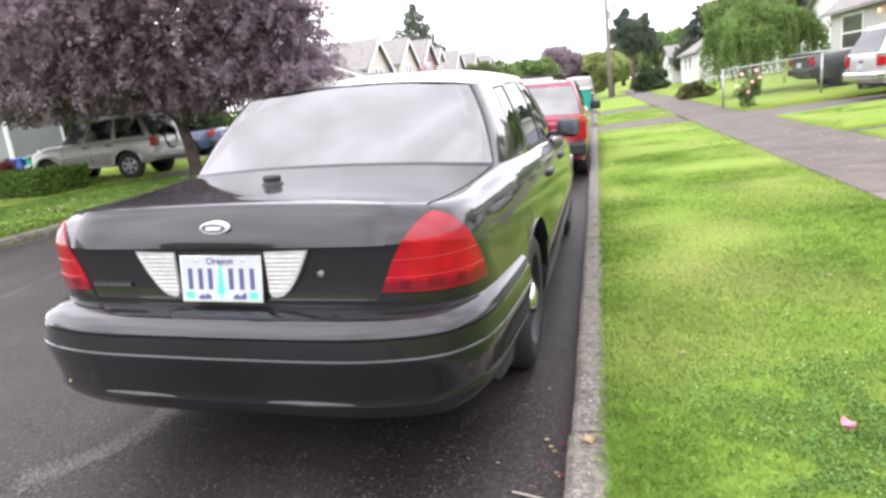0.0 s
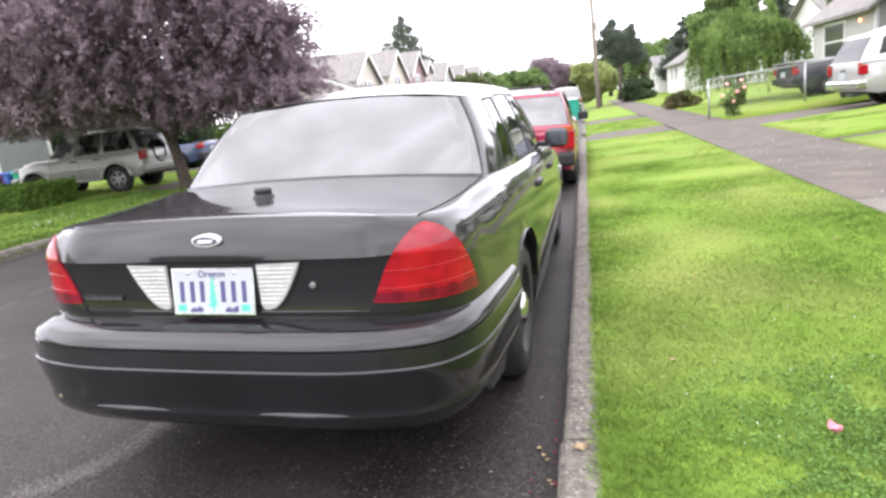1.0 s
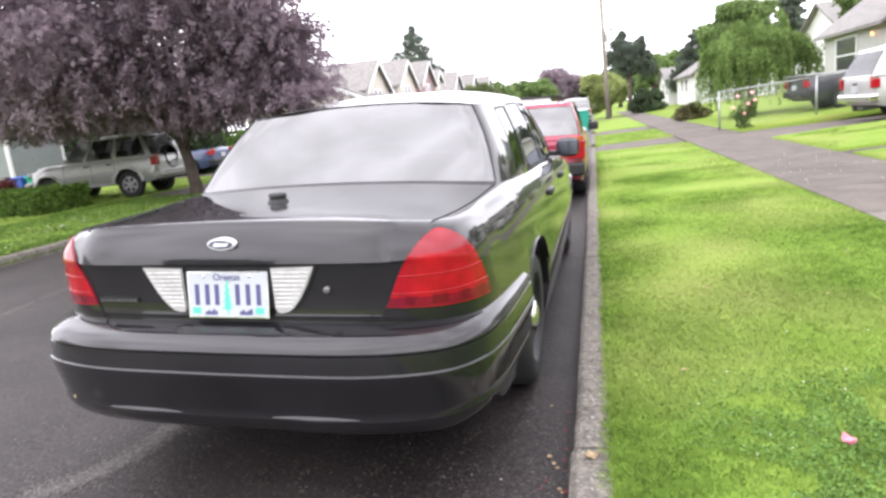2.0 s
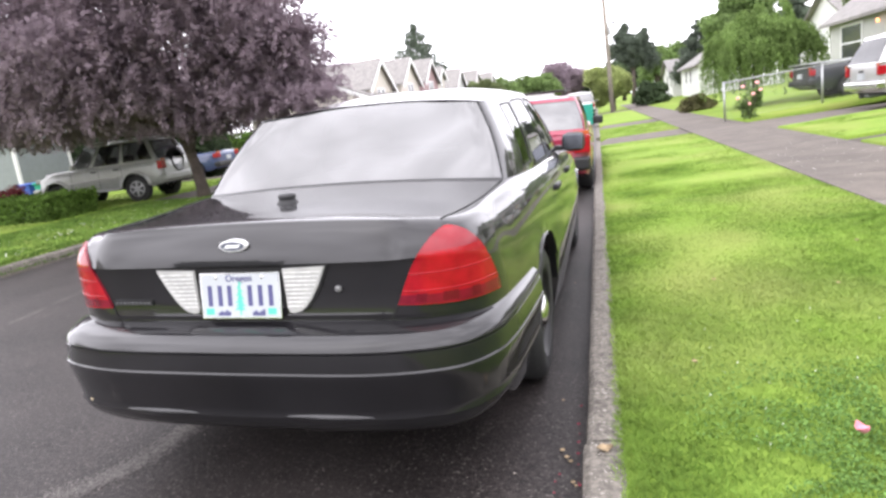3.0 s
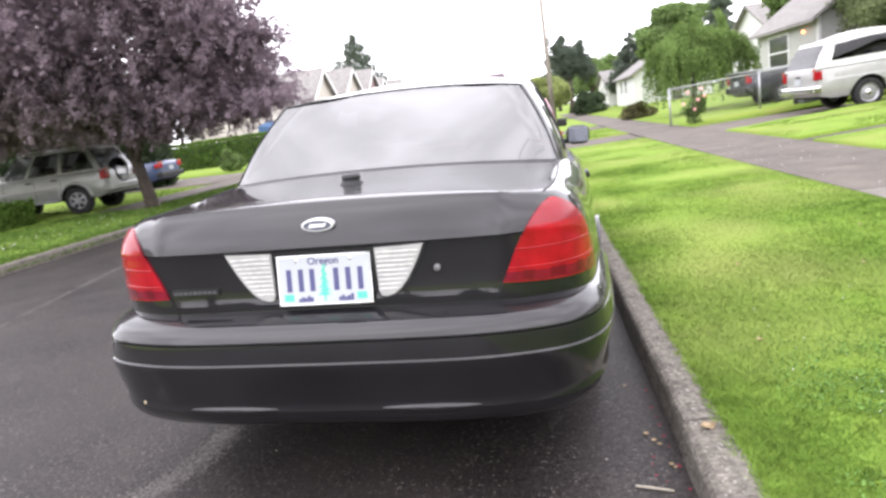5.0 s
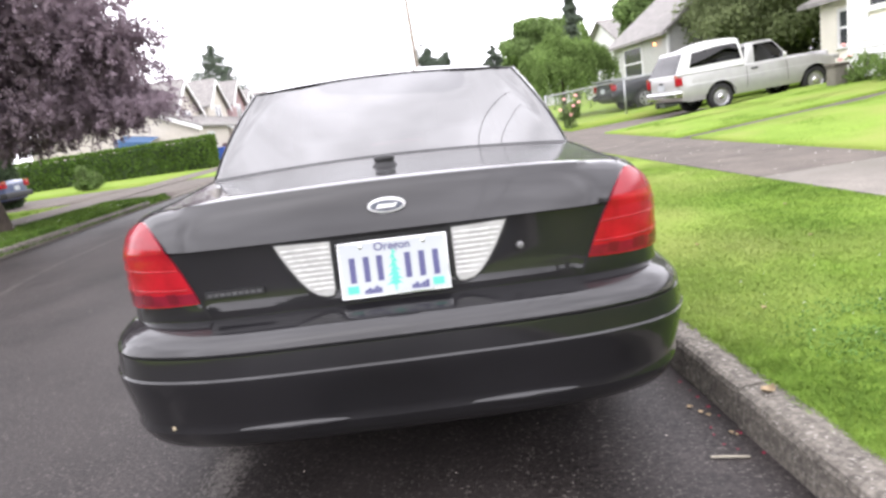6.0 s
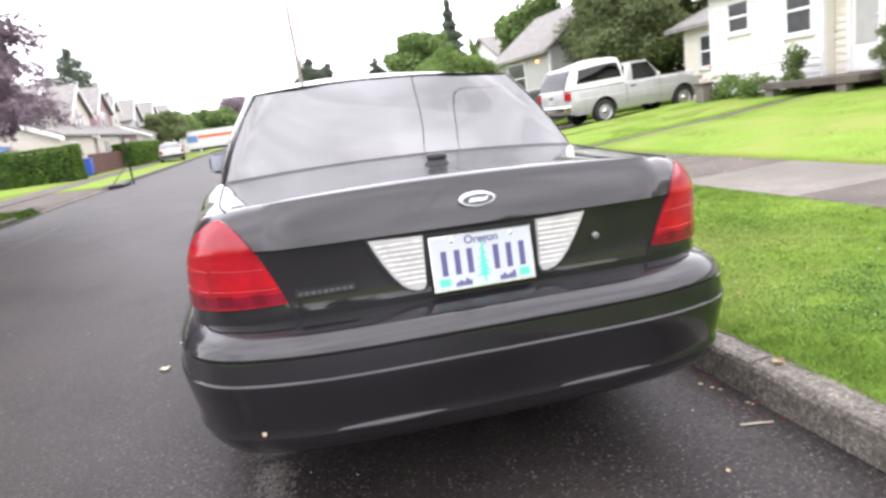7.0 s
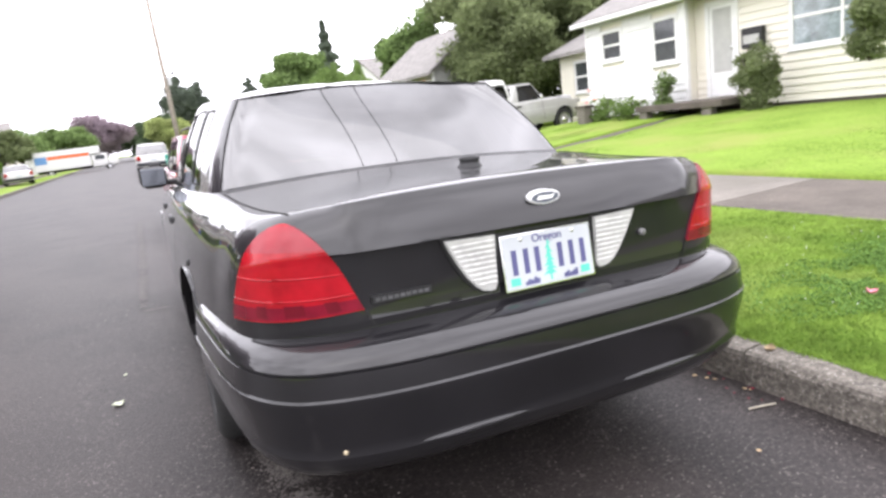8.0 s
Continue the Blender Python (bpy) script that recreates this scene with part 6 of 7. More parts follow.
plain_house(8.5, 14, 50, 60, 0.6, 2.75, 4.4, "y", WHITE_TRIM, "small white house far along the street", [(54, 55, 1.4, 2.4), (56.5, 57.5, 1.4, 2.4)], "white houses")
plain_house(8.3, 15, 65, 73, 0.6, 2.7, 3.9, "x", WHITE_TRIM, "small white house far along the street", [(66, 67, 1.4, 2.4), (69, 70, 1.4, 2.4)], "white houses")
for y, sd, pk in ((43.2, SIDING_TAN, 5.85), (50.7, SIDING_TAN, 6.35), (57.5, SIDING_MAUVE, 6.65), (70.5, SIDING_GREY, 6.35), (81, SIDING_TAN, 6.6), (93, SIDING_GREY, 6.8)):
    townhouse(y, sd, pk)
townhouse(61.6, SIDING_TAN, 6.1, 1.3, False)
plain_house(-30, -18.2, 18.0, 20.3, 0.4, 3.3, 4.6, "x", SIDING_SHADED, "blue-grey house behind the plum tree, coloured dark for the trees' shade", [], face=1)


# ---- more plants ----
hedge((-17.7, 37.4, 0.34), 14.6, 1.4, 1.68, 34000, 0.13, HEDGE_LEAF, "long clipped green hedge", 21)
hedge((-11.0, 56.5, 0.28), 1.4, 12.0, 1.65, 14000, 0.2, HEDGE_LEAF, "clipped green hedge along the pavement", 22)
hedge((-17.8, 22.6, 0.4), 9.0, 1.6, 2.1, 16000, 0.16, DARK_LEAF, "tall loose dark hedge behind the parked cars", 20)
hedge((-12.9, 12.3, 0.27), 4.4, 1.5, 0.52, 20000, 0.07, HEDGE_LEAF, "low clipped green hedge before the silver car", 23)
shrub("shrub", (-15.2, 14.6, 0.36), (1.1, 0.9, 0.42), 5000, 0.07, RED_LEAF, "dark red barberry shrub", 24)
tree("tree", (-15.5, 22.5, 0.4), 0.8, 0.12, random_blobs((0, 0, 2.2), (2.8, 1.6, 2.0), 12, 1.1, 27), 16000, 0.14, DARK_LEAF, "dense dark evergreen between the parked cars and the house", 28, gap=0.0)
tree("tree", (-20.5, 27.0, 0.4), 1.2, 0.15, random_blobs((0, 0, 3.0), (3.5, 2.0, 2.6), 9, 1.4, 29), 10000, 0.2, DARK_LEAF, "dense dark evergreen behind the driveway", 30, gap=0.0)
shrub("shrub", (-13.4, 28.5, 0.36), (0.8, 0.8, 0.55), 4000, 0.10, GREEN_LEAF, "round green shrub by the driveway", 25)
weep = tree("weeping_tree", (6.75, 25.4, 0.32), 1.6, 0.10, [((0.1, 0, 2.5), (1.3, 1.2, 0.6)), ((1.5, 0.1, 2.0), (0.9, 0.7, 0.4))], 5000, 0.085, WEEP_LEAF, "small weeping green tree beyond the fence", 32, gap=0.05, freq=1.8, droop=1.2)
wr = np.random.default_rng(37)
strands = []
for k in range(1050):
    a = wr.uniform(0, 2 * math.pi)
    q = wr.uniform(0.15, 1) ** 0.5
    rx = 1.42 + 0.6 * noise.noise(Vector((math.cos(a) * 2, math.sin(a) * 2, 1))) + (0.9 if abs(a) < 0.35 or a > 5.9 else 0)
    x, y = rx * q * math.cos(a), 1.5 * q * math.sin(a)
    top = 3.3 - 1.3 * q ** 2.0 + 0.75 * noise.noise(Vector((x * 1.5, y * 1.5, 4)))
    for s in np.linspace(0, wr.uniform(0.3, 1.75), 34):
        strands.append((x + 0.10 * s * math.cos(a) + wr.normal() * 0.035, y + 0.10 * s * math.sin(a) + wr.normal() * 0.035, max(top - s, 0.35)))
leaf_mesh("hanging_leaves", np.array(strands), 0.075, WEEP_LEAF, weep, wr, 1.6, long=1.4)
tree("tree", (2.5, 52.0, 0.2), 1.1, 0.14, random_blobs((-0.2, 0, 1.95), (2.3, 2.1, 1.55), 17, 0.75, 33), 24000, 0.15, LIME_LEAF, "yellow-green bushy tree beside the utility pole", 34, gap=0.05)
tree("tree", (4.8, 66, 0.4), 3.0, 0.22, random_blobs((-0.1, 0, 4.4), (2.1, 1.9, 1.7), 17, 0.78, 74) + [((-0.9, 0, 6.3), (0.85, 0.85, 0.75)), ((-0.5, 0, 7.0), (0.5, 0.5, 0.5)), ((1.1, 0, 5.9), (0.75, 0.75, 0.7)), ((1.35, 0, 6.5), (0.4, 0.4, 0.4)), ((-1.5, 0.2, 5.2), (0.8, 0.8, 0.6)), ((0.2, 0, 5.7), (0.8, 0.7, 0.75)), ((0.1, 0.1, 6.2), (0.5, 0.5, 0.4)), ((-0.9, 0, 4.9), (1.2, 1.0, 0.9)), ((1.2, 0, 4.7), (1.1, 1.0, 0.9)), ((1.7, 0.1, 3.7), (1.0, 0.9, 0.9))], 30000, 0.15, CONIFER, "broad dark two-topped tree beyond the utility pole", 75, gap=0.16, group="dark pines")
tree("tree", (10.4, 63, 0.4), 2.2, 0.2, pine_blobs(6.6, 2.4, 0.25, 77), 20000, 0.14, CONIFER, "dark fir behind the white houses", 76, gap=0.28, group="dark pines")
for k, (x, y, zc, r) in enumerate(((-11.4, 70.5, 3.2, 1.7), (-11.0, 79, 3.2, 1.6))):
    tree("tree", (x, y, 0.3), 1.4, 0.15, random_blobs((0, 0, zc), (r, r, 1.6), 10, 0.8, 46 + k), 7000, 0.2, MID_LEAF, "green garden tree among the gabled houses", 48 + k, group="far trees")
tree("tree", (7.8, 76, 0.5), 1.5, 0.2, random_blobs((0, 0, 3.4), (1.8, 1.8, 1.8), 9, 0.9, 42), 8000, 0.25, GREEN_LEAF, "light green tree far along the street", 43, group="far trees")
for k, (x, y, zc, r, mt) in enumerate(((-10.5, 128, 3.6, 5.0, GREEN_LEAF), (-5.5, 140, 5.0, 5.5, PLUM), (1.5, 150, 4.0, 4.5, DARK_LEAF), (-17, 118, 3.8, 5.5, GREEN_LEAF), (6, 120, 4.0, 5.0, DARK_LEAF), (-26, 125, 5.5, 6.0, GREEN_LEAF), (14, 110, 5.0, 6.0, GREEN_LEAF))):
    tree("tree", (x, y, 0.3), zc * 0.5, 0.3, random_blobs((0, 0, zc), (r, r, zc * 0.85), 14, r * 0.42, 60 + k), 12000, 0.4, mt, "broad tree at the end of the street", 61 + k, gap=0.05, freq=0.5, group="far trees")
tree("conifer", (-20.8, 82, 0.6), 5.0, 0.3, pine_blobs(13.3, 5.4, 0.2, 70), 34000, 0.17, CONIFER, "tall ragged dark fir behind the gabled houses", 71, gap=0.16, freq=1.1, group="conifers", droop=0.6)
conifer("conifer", (17.4, 60, 0.6), 10.4, 3.0, 9000, "slender dark spruce behind the houses", 72, 0.4)
for k, (x, y, zc, r, h) in enumerate(((12.4, 22.4, 3.6, 2.7, 7.0), (16.8, 22.2, 3.9, 3.2, 7.5), (10.6, 46, 4.3, 2.4, 6.5), (24, 27, 5.5, 4.0, 9.0), (18.5, 29, 6.0, 3.6, 9.0), (14.7, 34.5, 4.4, 2.3, 7.0))):
    tree("tree", (x, y, 0.5), 2.2, 0.28, random_blobs((0, 0, zc), (r, r, zc * 0.72), 15, r * 0.45, 80 + k), 44000 if k < 2 else 20000, 0.13 if k < 2 else 0.2, GREEN_LEAF if k in (2, 5) else MID_LEAF, "large leafy green tree behind the driveway", 81 + k, gap=0.03, freq=0.9, group="garden trees")
roses = []
roses.append(shrub("rose_bush", (10.4, 14.0, 0.55), (0.45, 0.6, 0.36), 1500, 0.06, WEEP_LEAF, "straggly rose bush in flower against the house", 91))
roses.append(shrub("rose_bush", (10.35, 12.95, 0.52), (0.45, 0.6, 0.40), 1500, 0.06, WEEP_LEAF, "straggly rose bush against the house", 92))
roses.append(shrub("rose_bush", (10.45, 11.95, 0.56), (0.35, 0.4, 0.6), 2200, 0.06, GREEN_LEAF, "upright rose bush beside the porch", 93))
shrub("shrub", (15.6, 21.3, 0.55), (2.6, 1.3, 1.35), 14000, 0.12, MID_LEAF, "large loose green shrub behind the driveway", 99)
shrub("shrub", (14.3, 22.6, 0.5), (1.9, 1.2, 2.1), 16000, 0.12, MID_LEAF, "tall dense green shrub between the house and the tree", 100)
shrub("shrub", (10.6, 9.45, 0.50), (0.5, 0.6, 0.92), 9000, 0.06, MID_LEAF, "dense dark green shrub beside the door", 94)
shrub("shrub", (10.4, 7.25, 1.3), (0.5, 0.5, 0.75), 8000, 0.06, MID_LEAF, "dense dark green shrub under the window", 95)
roses.append(shrub("rose_bush", (5.3, 19.4, 0.21), (0.32, 0.32, 0.50), 2200, 0.06, GREEN_LEAF, "rose bush with pink flowers at the fence post", 96))
shrub("shrub", (5.4, 30.0, 0.21), (1.0, 1.6, 0.42), 4000, 0.12, OLIVE_LEAF, "low brownish shrub by the pavement", 97)
shrub("shrub", (5.4, 54.0, 0.21), (1.9, 2.5, 1.05), 9000, 0.18, DARK_LEAF, "dark hedge-like shrub far along the pavement", 98)


FLOWER = mat("pink_flower", (0.74, 0.36, 0.34), 0.6, var=0.2, island=0.2)


def flowers(bush, spots, seed):
    """Open pink roses as clusters of petals on a bush."""
    r = np.random.default_rng(seed)
    for p in spots:
        bm = bmesh.new()
        bmesh.ops.create_icosphere(bm, subdivisions=2, radius=0.05, matrix=Matrix.Translation(p) @ Matrix.Diagonal((1, 1, 0.8, 1)))
        for q in bm.verts:
            q.co = Vector(p) + (q.co - Vector(p)) * (0.75 + 0.5 * r.random())
        part("flower", bm, FLOWER, bush, "pink rose flower")


flowers(roses[0], [(-0.30, 0.15, 0.85), (-0.35, -0.1, 0.62), (-0.2, 0.4, 0.55)], 1)
flowers(roses[3], [(-0.2, -0.25, 0.92), (0.15, -0.3, 0.98), (0.25, -0.2, 0.78), (-0.3, -0.1, 0.62), (0.05, -0.3, 0.7), (-0.05, -0.3, 0.45)], 2)


# ---- street furniture ----
def fence():
    f = empty("fence", pose(0, 0, 0), "galvanised chain-link fence with a round top rail", "fence")
    xs = (4.85, 7.4, 9.95, 12.5)
    y = 20.4
    for x in xs:
        z = ground_z(x)
        tube("post", [(x, y, z - 0.1), (x, y, z + 1.12)], 0.03, GALV, f, 10)
    for a, b in zip(xs, xs[1:]):
        za, zb = ground_z(a) + 1.08, ground_z(b) + 1.08
        tube("top_rail", [(a, y, za), (b, y, zb)], 0.02, GALV, f, 8)
        bm = bmesh.new()
        n = 30
        for d in (1, -1):
            for k in range(-14, n):
                u0, u1 = (k, k + 14)
                c0, c1 = max(u0, 0), min(u1, n)
                if c1 <= c0:
                    continue
                pts = []
                for u in (c0, c1):
                    t = (u - u0) / 14
                    t = t if d > 0 else 1 - t
                    x = a + (b - a) * u / n
                    pts.append(Vector((x, y, ground_z(x) + 0.04 + 1.02 * t)))
                s = Vector((0.0022, 0, 0.0022))
                vs = [bm.verts.new(p) for p in (pts[0] - s, pts[0] + s, pts[1] + s, pts[1] - s)]
                bm.faces.new(vs)
        part("wire_mesh", bm, GALV, f)


def pole():
    p = empty("utility_pole", pose(2.3, 48, 0.1), "tall weathered wooden utility pole with a crossarm", "utility pole")
    tube("pole", [(0, 0, -0.2), (-0.05, 0, 5), (-0.15, 0, 12.8)], 0.15, WOOD_POLE, p, 12, radii=[0.17, 0.15, 0.11])
    box("crossarm", -0.9, 1.35, -0.06, 0.06, 12.1, 12.25, WOOD_POLE, p, 0.01)
    # a lamp arm and a cable box low on the pole
    tube("lamp_arm", [(0, -0.05, 5.95), (0.18, -0.1, 6.12), (0.42, -0.15, 6.16)], 0.03, BLACK_TRIM, p, 8)
    box("lamp_head", 0.34, 0.62, -0.25, -0.05, 6.08, 6.24, BLACK_TRIM, p, 0.03)
    box("cable_box", 0.08, 0.30, -0.16, 0.06, 5.35, 5.95, GALV, p, 0.03)
    for x in (-0.8, -0.3, 0.4, 1.2):
        part("insulator", lathe_bm([(0.03, 12.25), (0.05, 12.3), (0.03, 12.36), (0.001, 12.38)], 10, "z"), GALV, p).location = (x, 0, 0)
    copy_thing(p, pose(2.3, -60, 0.1))
    for x, z, xe in ((2.75, 12.3, 2.6), (3.65, 12.3, 3.5)):
        pts = [(xe, 48, 12.47)] + [(x, y, z - 3.4 * (1 - ((y - 20) / 26.0) ** 2)) for y in np.linspace(46, -6, 14)] + [(x, y, z - 3.4 * (1 - ((y + 32) / 26.0) ** 2)) for y in np.linspace(-6, -58, 12)[1:]] + [(xe, -60, 12.47)]
        tagged(tube("power_cable", pts, 0.012, BLACK_TRIM, None, 5), "black overhead power cable along the street", "cable", "overhead cables")


def hoop():
    h = empty("basketball_stand", pose(-6.3, 28.8, 0.03), "dark portable basketball stand at the kerb", "basketball stand")
    tube("post", [(0, 0, 0.0), (0.0, 0.0, 1.7), (0.0, 0, 2.0)], 0.035, BLACK_TRIM, h, 8)
    tube("brace", [(0, 0, 0.9), (-0.6, -1.0, 0.08)], 0.02, BLACK_TRIM, h, 6)
    box("base", -0.9, -0.1, -1.5, 0.1, 0.0, 0.14, BLACK_TRIM, h, 0.04)


def bin_(pos, material, label, h=0.95):
    b = empty("wheeled_bin", pose(*pos), label, "bin")
    bm = bmesh.new()
    v = [bm.verts.new(p) for p in ((-0.22, -0.25, 0.05), (0.22, -0.25, 0.05), (0.22, 0.25, 0.05), (-0.22, 0.25, 0.05), (-0.29, -0.32, h), (0.29, -0.32, h), (0.29, 0.32, h), (-0.29, 0.32, h))]
    for f in ((3, 2, 1, 0), (4, 5, 6, 7), (0, 1, 5, 4), (1, 2, 6, 5), (2, 3, 7, 6), (3, 0, 4, 7)):
        bm.faces.new([v[i] for i in f])
    bmesh.ops.bevel(bm, geom=bm.edges[:], offset=0.03, segments=2, affect="EDGES")
    part("tub", bm, material, b)
    part("lid", box_bm(-0.31, 0.31, -0.35, 0.36, h, h + 0.07, 0.03), material, b)
    for s in (1, -1):
        part("wheel", lathe_bm([(0.001, 0.0), (0.1, 0.0), (0.1, 0.05), (0.001, 0.05)], 14), RUBBER, b).location = (s * 0.24 - 0.025, 0.25, 0.1)
    return b


post = empty("gate_post", pose(10.15, 14.45, 0.45), "low weathered concrete gate post beside the driveway", "post")
part("shaft", box_bm(-0.15, 0.15, -0.15, 0.15, -0.1, 0.52, 0.015), WALK_LIGHT, post)
part("cap", box_bm(-0.18, 0.18, -0.18, 0.18, 0.52, 0.58, 0.015), WALK, post)
fence()
pole()
hoop()
BLUE_PLASTIC = mat("blue_plastic", (0.04, 0.10, 0.45), 0.5, var=0.08)
GREEN_PLASTIC = mat("green_plastic", (0.02, 0.30, 0.22), 0.5, var=0.08)
GREY_PLASTIC = mat("grey_plastic", (0.10, 0.11, 0.11), 0.5, var=0.1)
bin_((-11.1, 41.5, 0.29), BLUE_PLASTIC, "blue wheeled recycling bin at the hedge end")
bin_((0.78, 33.0, 0.02), GREEN_PLASTIC, "green wheeled bin standing in the gutter", 1.0)
bin_((8.3, 19.3, 0.38), GREY_PLASTIC, "dark grey wheeled bin beside the fence")
bin_((-16.85, 17.1, 0.39), BLUE_PLASTIC, "blue wheeled bin beside the blue-grey house", 0.6)
bin_((-16.15, 17.1, 0.38), GREEN_PLASTIC, "green wheeled bin beside the blue-grey house", 0.6)
bf = empty("fence", pose(0, 0, 0), "brown board fence between the hedges", "fence")
BROWN = mat("brown_boards", (0.09, 0.035, 0.03), 0.8, var=0.2, obj=0.15)
for k in range(40):
    box("fence_board", -11.06, -11.02, 41.9 + k * 0.23, 41.9 + k * 0.23 + 0.215, 0.2, 1.5 + 0.02 * (k % 3), BROWN, bf)
TARP = mat("blue_canvas", (0.045, 0.10, 0.20), 0.7, var=0.15)
tarp = empty("awning", pose(-14.9, 38.55, 0), "blue awning behind the hedge", "awning")
mesh("canvas", [(-1.0, -0.8, 2.5), (1.0, -0.8, 2.2), (1.0, 0.9, 2.45), (-1.0, 0.9, 2.8), (-1.0, -0.8, 2.0), (1.0, -0.8, 1.75)], [(0, 1, 2, 3), (4, 5, 1, 0)], TARP, tarp, False)
for x in (-0.95, 0.95):
    tube("leg", [(x, -0.75, 0.3), (x, -0.75, 2.2)], 0.03, GALV, tarp)


# ---- behind the camera: unseen trees and houses, added for paint and glass to mirror ----
for k, (x, y, zc, r) in enumerate(((-13, -16, 4.0, 3.4), (9, -22, 4.2, 3.4), (-9, -38, 4.6, 4.0), (13, -40, 5.0, 4.0), (-2, -90, 5.0, 6.0))):
    tree("tree", (x, y, 0.3), 2.4, 0.3, random_blobs((0, 0, zc), (r, r, zc * 0.75), 10, r * 0.5, 120 + k), 7000, 0.5, DARK_LEAF, "unseen broad tree added behind the camera for reflections", 121 + k, gap=0.0, freq=0.6, group="street trees")
plain_house(11.5, 19, -16, -6, 0.5, 3.2, 5.2, "y", SIDING_GREY, "unseen grey house added behind the camera for reflections", [(-13, -11.5, 1.5, 2.7)])
plain_house(-24, -14, -12, 0, 0.5, 3.2, 5.2, "y", SIDING_TAN, "unseen tan house added behind the camera for reflections", [(-8, -6.5, 1.5, 2.7)], face=1)


# ---- small things on the ground ----
STRAW = mat("dry_leaf", (0.36, 0.27, 0.16), 0.8, var=0.2, obj=0.3)
PINK = mat("pink_paper", (0.74, 0.27, 0.33), 0.7, var=0.15)
PETAL = mat("red_petal", (0.22, 0.022, 0.045), 0.7, var=0.2, obj=0.2)
PALE_LEAF = mat("pale_leaf", (0.52, 0.56, 0.42), 0.7, var=0.2)
WHITE_PETAL = mat("white_petal", (0.75, 0.75, 0.72), 0.7, var=0.05)
TWIG = mat("pale_twig", (0.34, 0.31, 0.25), 0.8, var=0.15)
PATCH = mat("worn_asphalt", (0.103, 0.093, 0.086), 0.6, var=0.2, scale=6, fine=90, island=0.3)


def scrap(name, x, y, z, size, material, label, category, turn, curl=0.25, group=""):
    """A curled leaf or scrap of paper lying on the ground."""
    rows = []
    for i in range(6):
        u = i / 5 * 2 - 1
        w = 0.42 * (1 - abs(u) ** 1.7) + 0.05
        rows.append([(u * size * 0.5, v * w * size, size * (curl * (u * u * 0.5 + v * v * 0.6) + 0.06 * math.sin(5 * u + 3 * v)) + 0.004) for v in (-1, -0.33, 0.33, 1)])
    ob = grid_mesh(name, rows, material, None, True)
    ob.matrix_world = pose(x, y, z, 0, 0, turn)
    return tagged(ob, label, category, group)


rng = random.Random(5)
pink = scrap("paper_scrap", 2.05, 2.39, 0.185, 0.05, PINK, "crumpled pink paper scrap on the grass", "litter", 120, 0.6)
scrap("fallen_leaf", 1.225, 2.33, 0.152, 0.055, STRAW, "dry tan leaf lying on the kerb", "leaf", 10, 0.3)
tagged(tube("twig", [(0.955, 2.225, 0.014), (1.0, 2.214, 0.013), (1.075, 2.195, 0.009)], 0.0045, TWIG, None, 6), "short pale stick lying in the gutter", "stick")
for x, y in ((1.07, 2.53), (1.085, 2.50), (1.10, 2.36), (1.11, 2.34), (1.05, 2.58), (0.86, 4.15), (1.03, 3.02), (0.72, 2.0), (1.02, 5.0)):
    scrap("fallen_leaf", x, y, ground_z(x), rng.uniform(0.012, 0.024), STRAW, "small dry leaf in the street", "leaf", rng.uniform(0, 360), 0.15, "fallen leaves")
scrap("fallen_leaf", -1.33, 4.04, ground_z(-1.33), 0.06, PALE_LEAF, "pale green leaf lying on the asphalt", "leaf", 15, 0.2)
scrap("fallen_leaf", -1.30, 4.49, ground_z(-1.30), 0.026, PALE_LEAF, "small pale leaf lying on the asphalt", "leaf", 70, 0.2)
for k in range(14):
    x, y = 1.145 - abs(rng.gauss(0, 0.05)) - 0.01, 2.35 + rng.gauss(0, 0.28)
    scrap("red_petal", x, y, ground_z(x), rng.uniform(0.008, 0.018), PETAL, "fallen dark red petal in the gutter", "petal", rng.uniform(0, 360), 0.3, "red petals")
for x, y in ((1.62, 3.02), (1.9, 4.25), (2.5, 4.0), (2.9, 4.9)):
    scrap("fallen_leaf", x, y, ground_z(x) + 0.022, rng.uniform(0.022, 0.034), STRAW, "small dry leaf on the grass", "leaf", rng.uniform(0, 360), 0.3, "leaves on the grass")

bm = bmesh.new()
for k in range(420):
    far = k % 3
    if far == 0:
        x, y, z, s = rng.uniform(1.6, 3.3), rng.uniform(1.6, 3.6), 0.03, 0.0028
    elif far == 1 and k % 2:
        x, y, z, s = rng.uniform(3.6, 5.0), rng.uniform(6.0, 12.0), 0.008, 0.007
    else:
        x, y, z, s = rng.uniform(-8.7, -7.1), rng.uniform(6.0, 18), 0.09, 0.016
    a = rng.uniform(0, 6.28)
    g = ground_z(x) + z
    bm.faces.new([bm.verts.new((x + s * math.cos(a + i * 1.57), y + s * math.sin(a + i * 1.57), g + 0.002 * i)) for i in range(4)])
tagged(part("white_petals", bm, WHITE_PETAL, None), "tiny white petals and daisies scattered on grass and pavement", "petals", "", "stuff")

clover = np.random.default_rng(8)
pts = np.stack([1.45 + 1.9 * clover.beta(2.2, 1.6, 60000), 1.3 + 1.75 * clover.beta(1.6, 2.0, 60000), np.zeros(60000)], 1)
pts = pts[[noise.noise(Vector((p[0] * 2.2, p[1] * 2.2, 8))) + 0.6 * noise.noise(Vector((p[0] * 6, p[1] * 6, 2))) > -0.05 for p in pts]]
pts[:, 2] = [ground_z(p[0]) + clover.uniform(0.010, 0.030) for p in pts]
CLOVER = mat("clover_leaf", (0.120, 0.215, 0.055), 0.9, var=0.2, island=0.3, spec=0.1)
tagged(leaf_mesh("clover", pts, 0.012, CLOVER, None, clover), "low green clover leaves among the grass", "clover", "", "stuff")


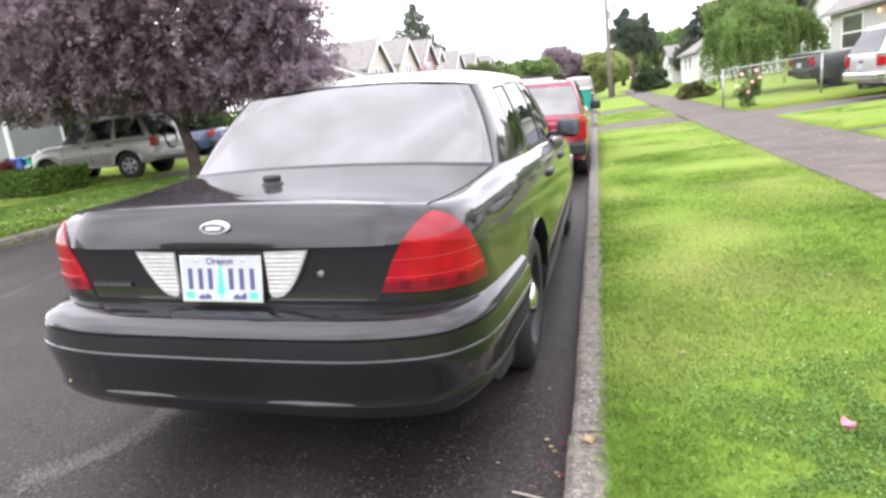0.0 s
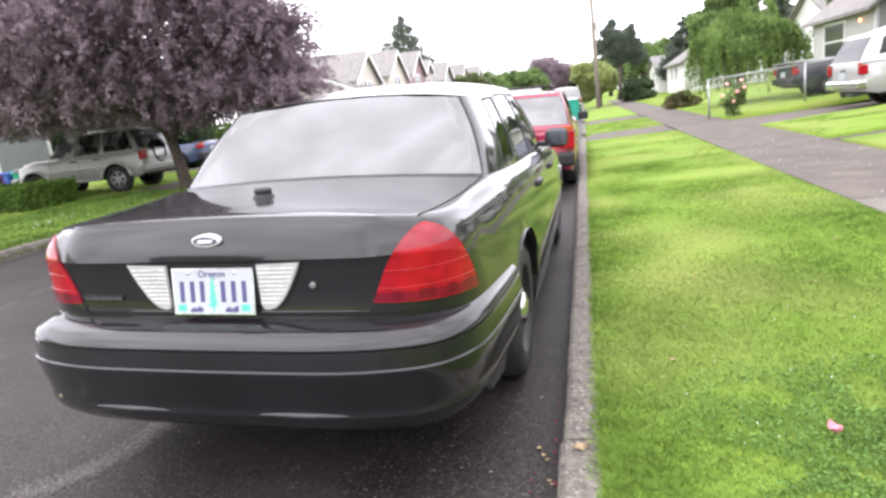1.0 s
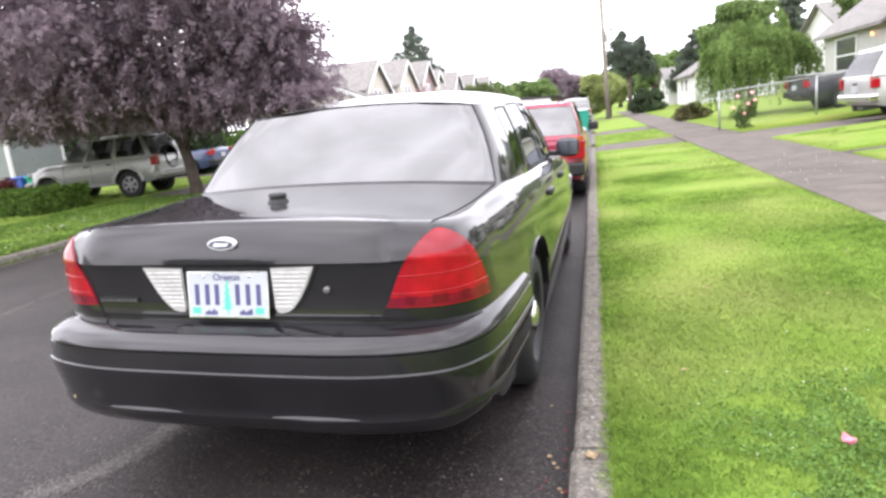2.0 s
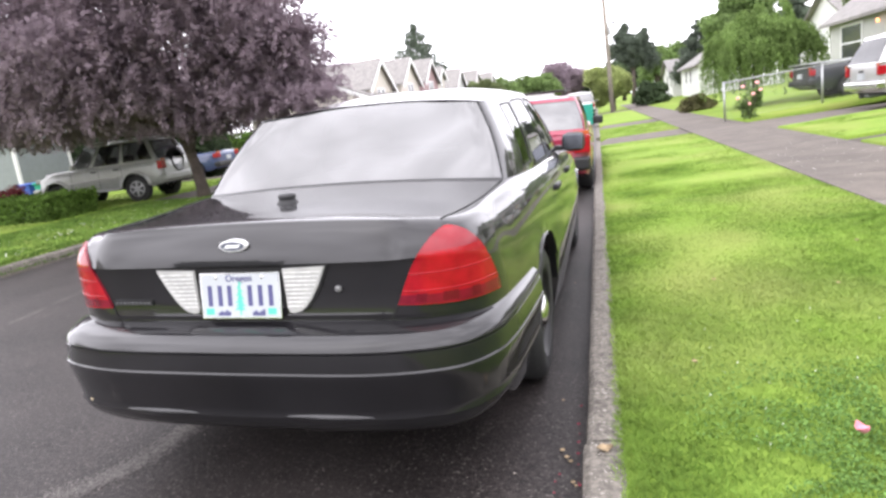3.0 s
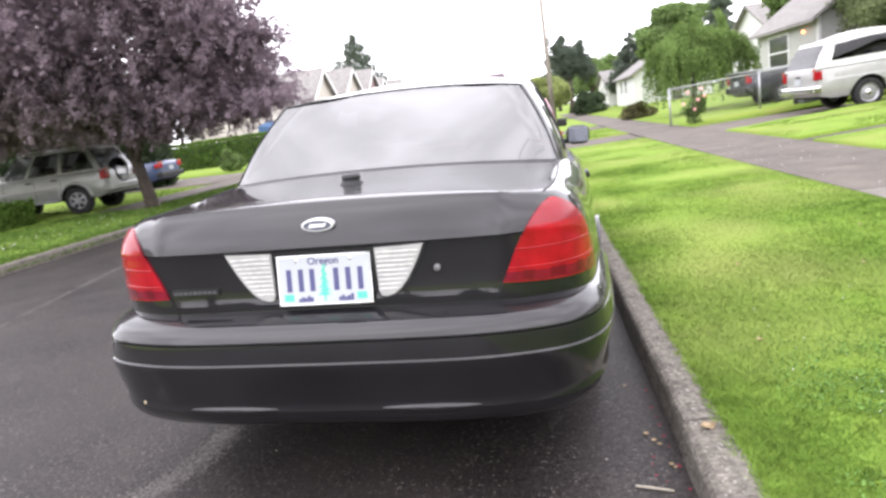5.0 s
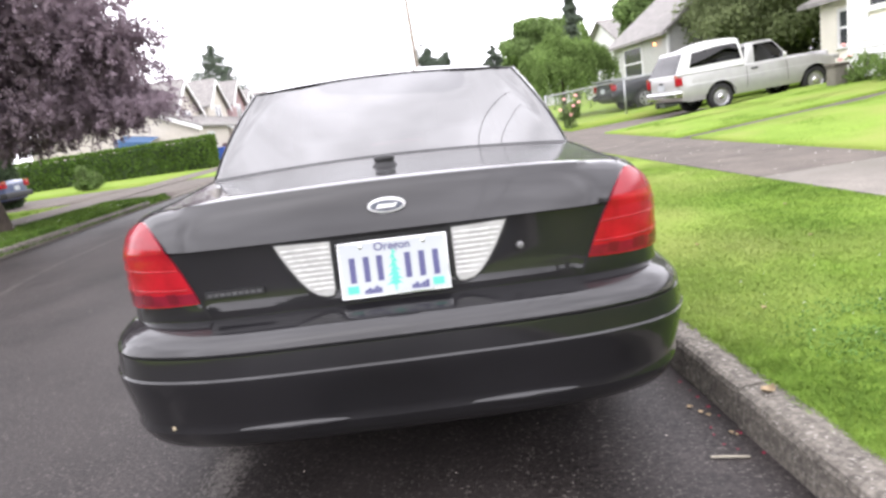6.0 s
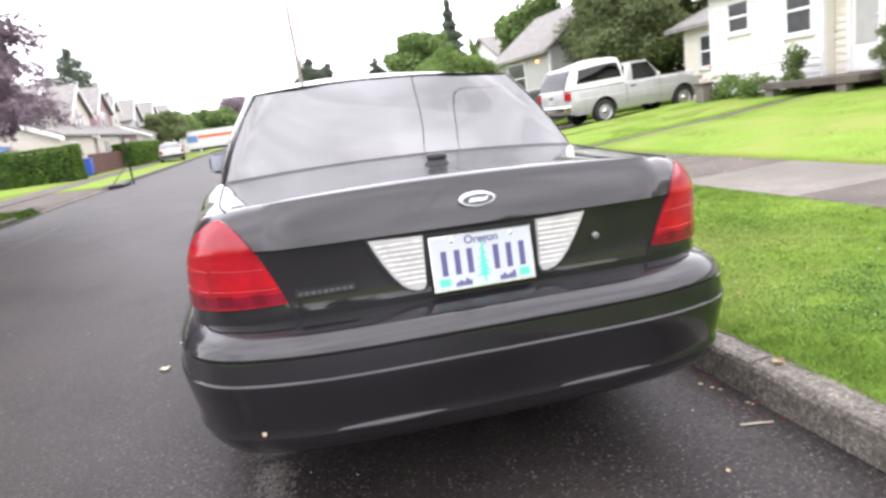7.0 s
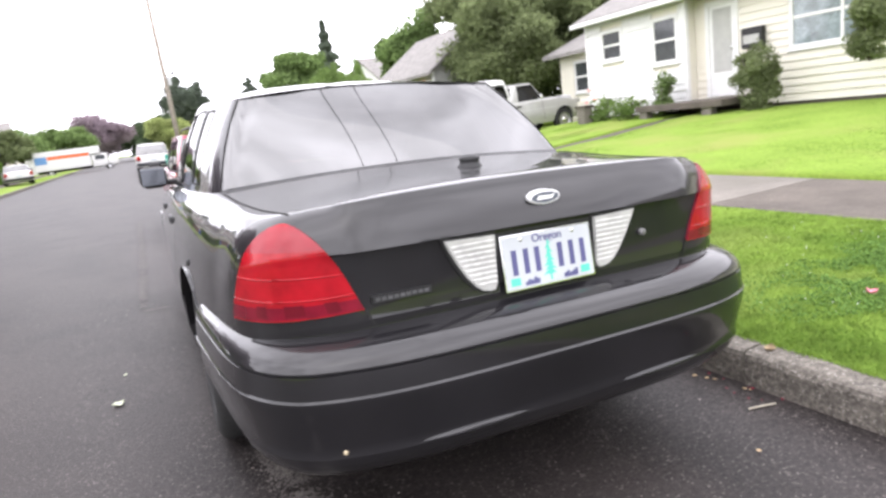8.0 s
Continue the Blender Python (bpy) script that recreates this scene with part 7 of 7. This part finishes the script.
def road_strip(pts, width, count, seed, label):
    """A worn seam: pale chips scattered along a line, thick in its middle and thin at its edges."""
    r = np.random.default_rng(seed)
    line = curve_pts(pts, 240)
    bm = bmesh.new()
    while count > 0:
        i = int(r.integers(1, 239))
        d = line[i + 1] - line[i - 1]
        n = np.array([d[1], -d[0]]) / (np.linalg.norm(d) + 1e-9)
        ragged = 1 + 0.7 * noise.noise(Vector((i * 0.09, width, seed)))
        if noise.noise(Vector((i * 0.22, 3, seed))) < -0.25:
            continue
        p = line[i] + n * r.normal() * width * 0.34 * ragged + d * r.uniform(-0.5, 0.5)
        size, turn, z = r.uniform(0.0018, 0.0065), r.uniform(0, 6.28), ground_z(p[0]) + 0.0042
        bm.faces.new([bm.verts.new((p[0] + size * q * math.cos(turn + k * 1.2566), p[1] + size * q * math.sin(turn + k * 1.2566), z)) for k, q in enumerate(r.uniform(0.5, 1.2, 5))])
        count -= 1
    tagged(part("road_seam", bm, PATCH, None), label, "road seam", "", "stuff")


grit = random.Random(17)
bm = bmesh.new()
for k in range(520):
    x, y = grit.uniform(-4.5, 1.12), grit.uniform(1.2, 7.0)
    s, a, g = grit.uniform(0.0018, 0.0055), grit.uniform(0, 6.28), ground_z(min(x, 1.149)) + 0.004
    base = [bm.verts.new((x + s * math.cos(a + i * 2.1), y + s * math.sin(a + i * 2.1) * grit.uniform(0.5, 1), g)) for i in range(3)]
    top = bm.verts.new((x, y, g + s * 0.8))
    for i in range(3):
        bm.faces.new((base[i], base[(i + 1) % 3], top))
GRIT = mat("pale_grit", (0.30, 0.27, 0.24), 0.9, var=0.3, island=0.4)
tagged(part("road_grit", bm, GRIT, None), "pale grit and bits scattered on the asphalt", "grit", "", "stuff")
road_strip([(-2.2, 1.55), (-1.5, 1.75), (-1.03, 1.99), (-0.83, 2.2), (-0.74, 2.5), (-0.74, 2.8), (-0.76, 3.3), (-0.80, 6.0)], 0.12, 19000, 3, "pale worn grit along a seam in the asphalt")
road_strip([(-3.6, 3.0), (-3.85, 4.5), (-4.3, 6.8), (-4.65, 9.0), (-4.8, 14.0)], 0.07, 12000, 4, "pale worn grit along a seam in the asphalt")
road_strip([(-0.99, 6.02), (-1.08, 6.0), (-1.16, 6.05), (-1.17, 6.4), (-1.15, 7.6), (-1.12, 9.4), (-1.10, 13.5)], 0.06, 9000, 5, "pale edge of a mended cut in the asphalt")
kerbs()
pavements()
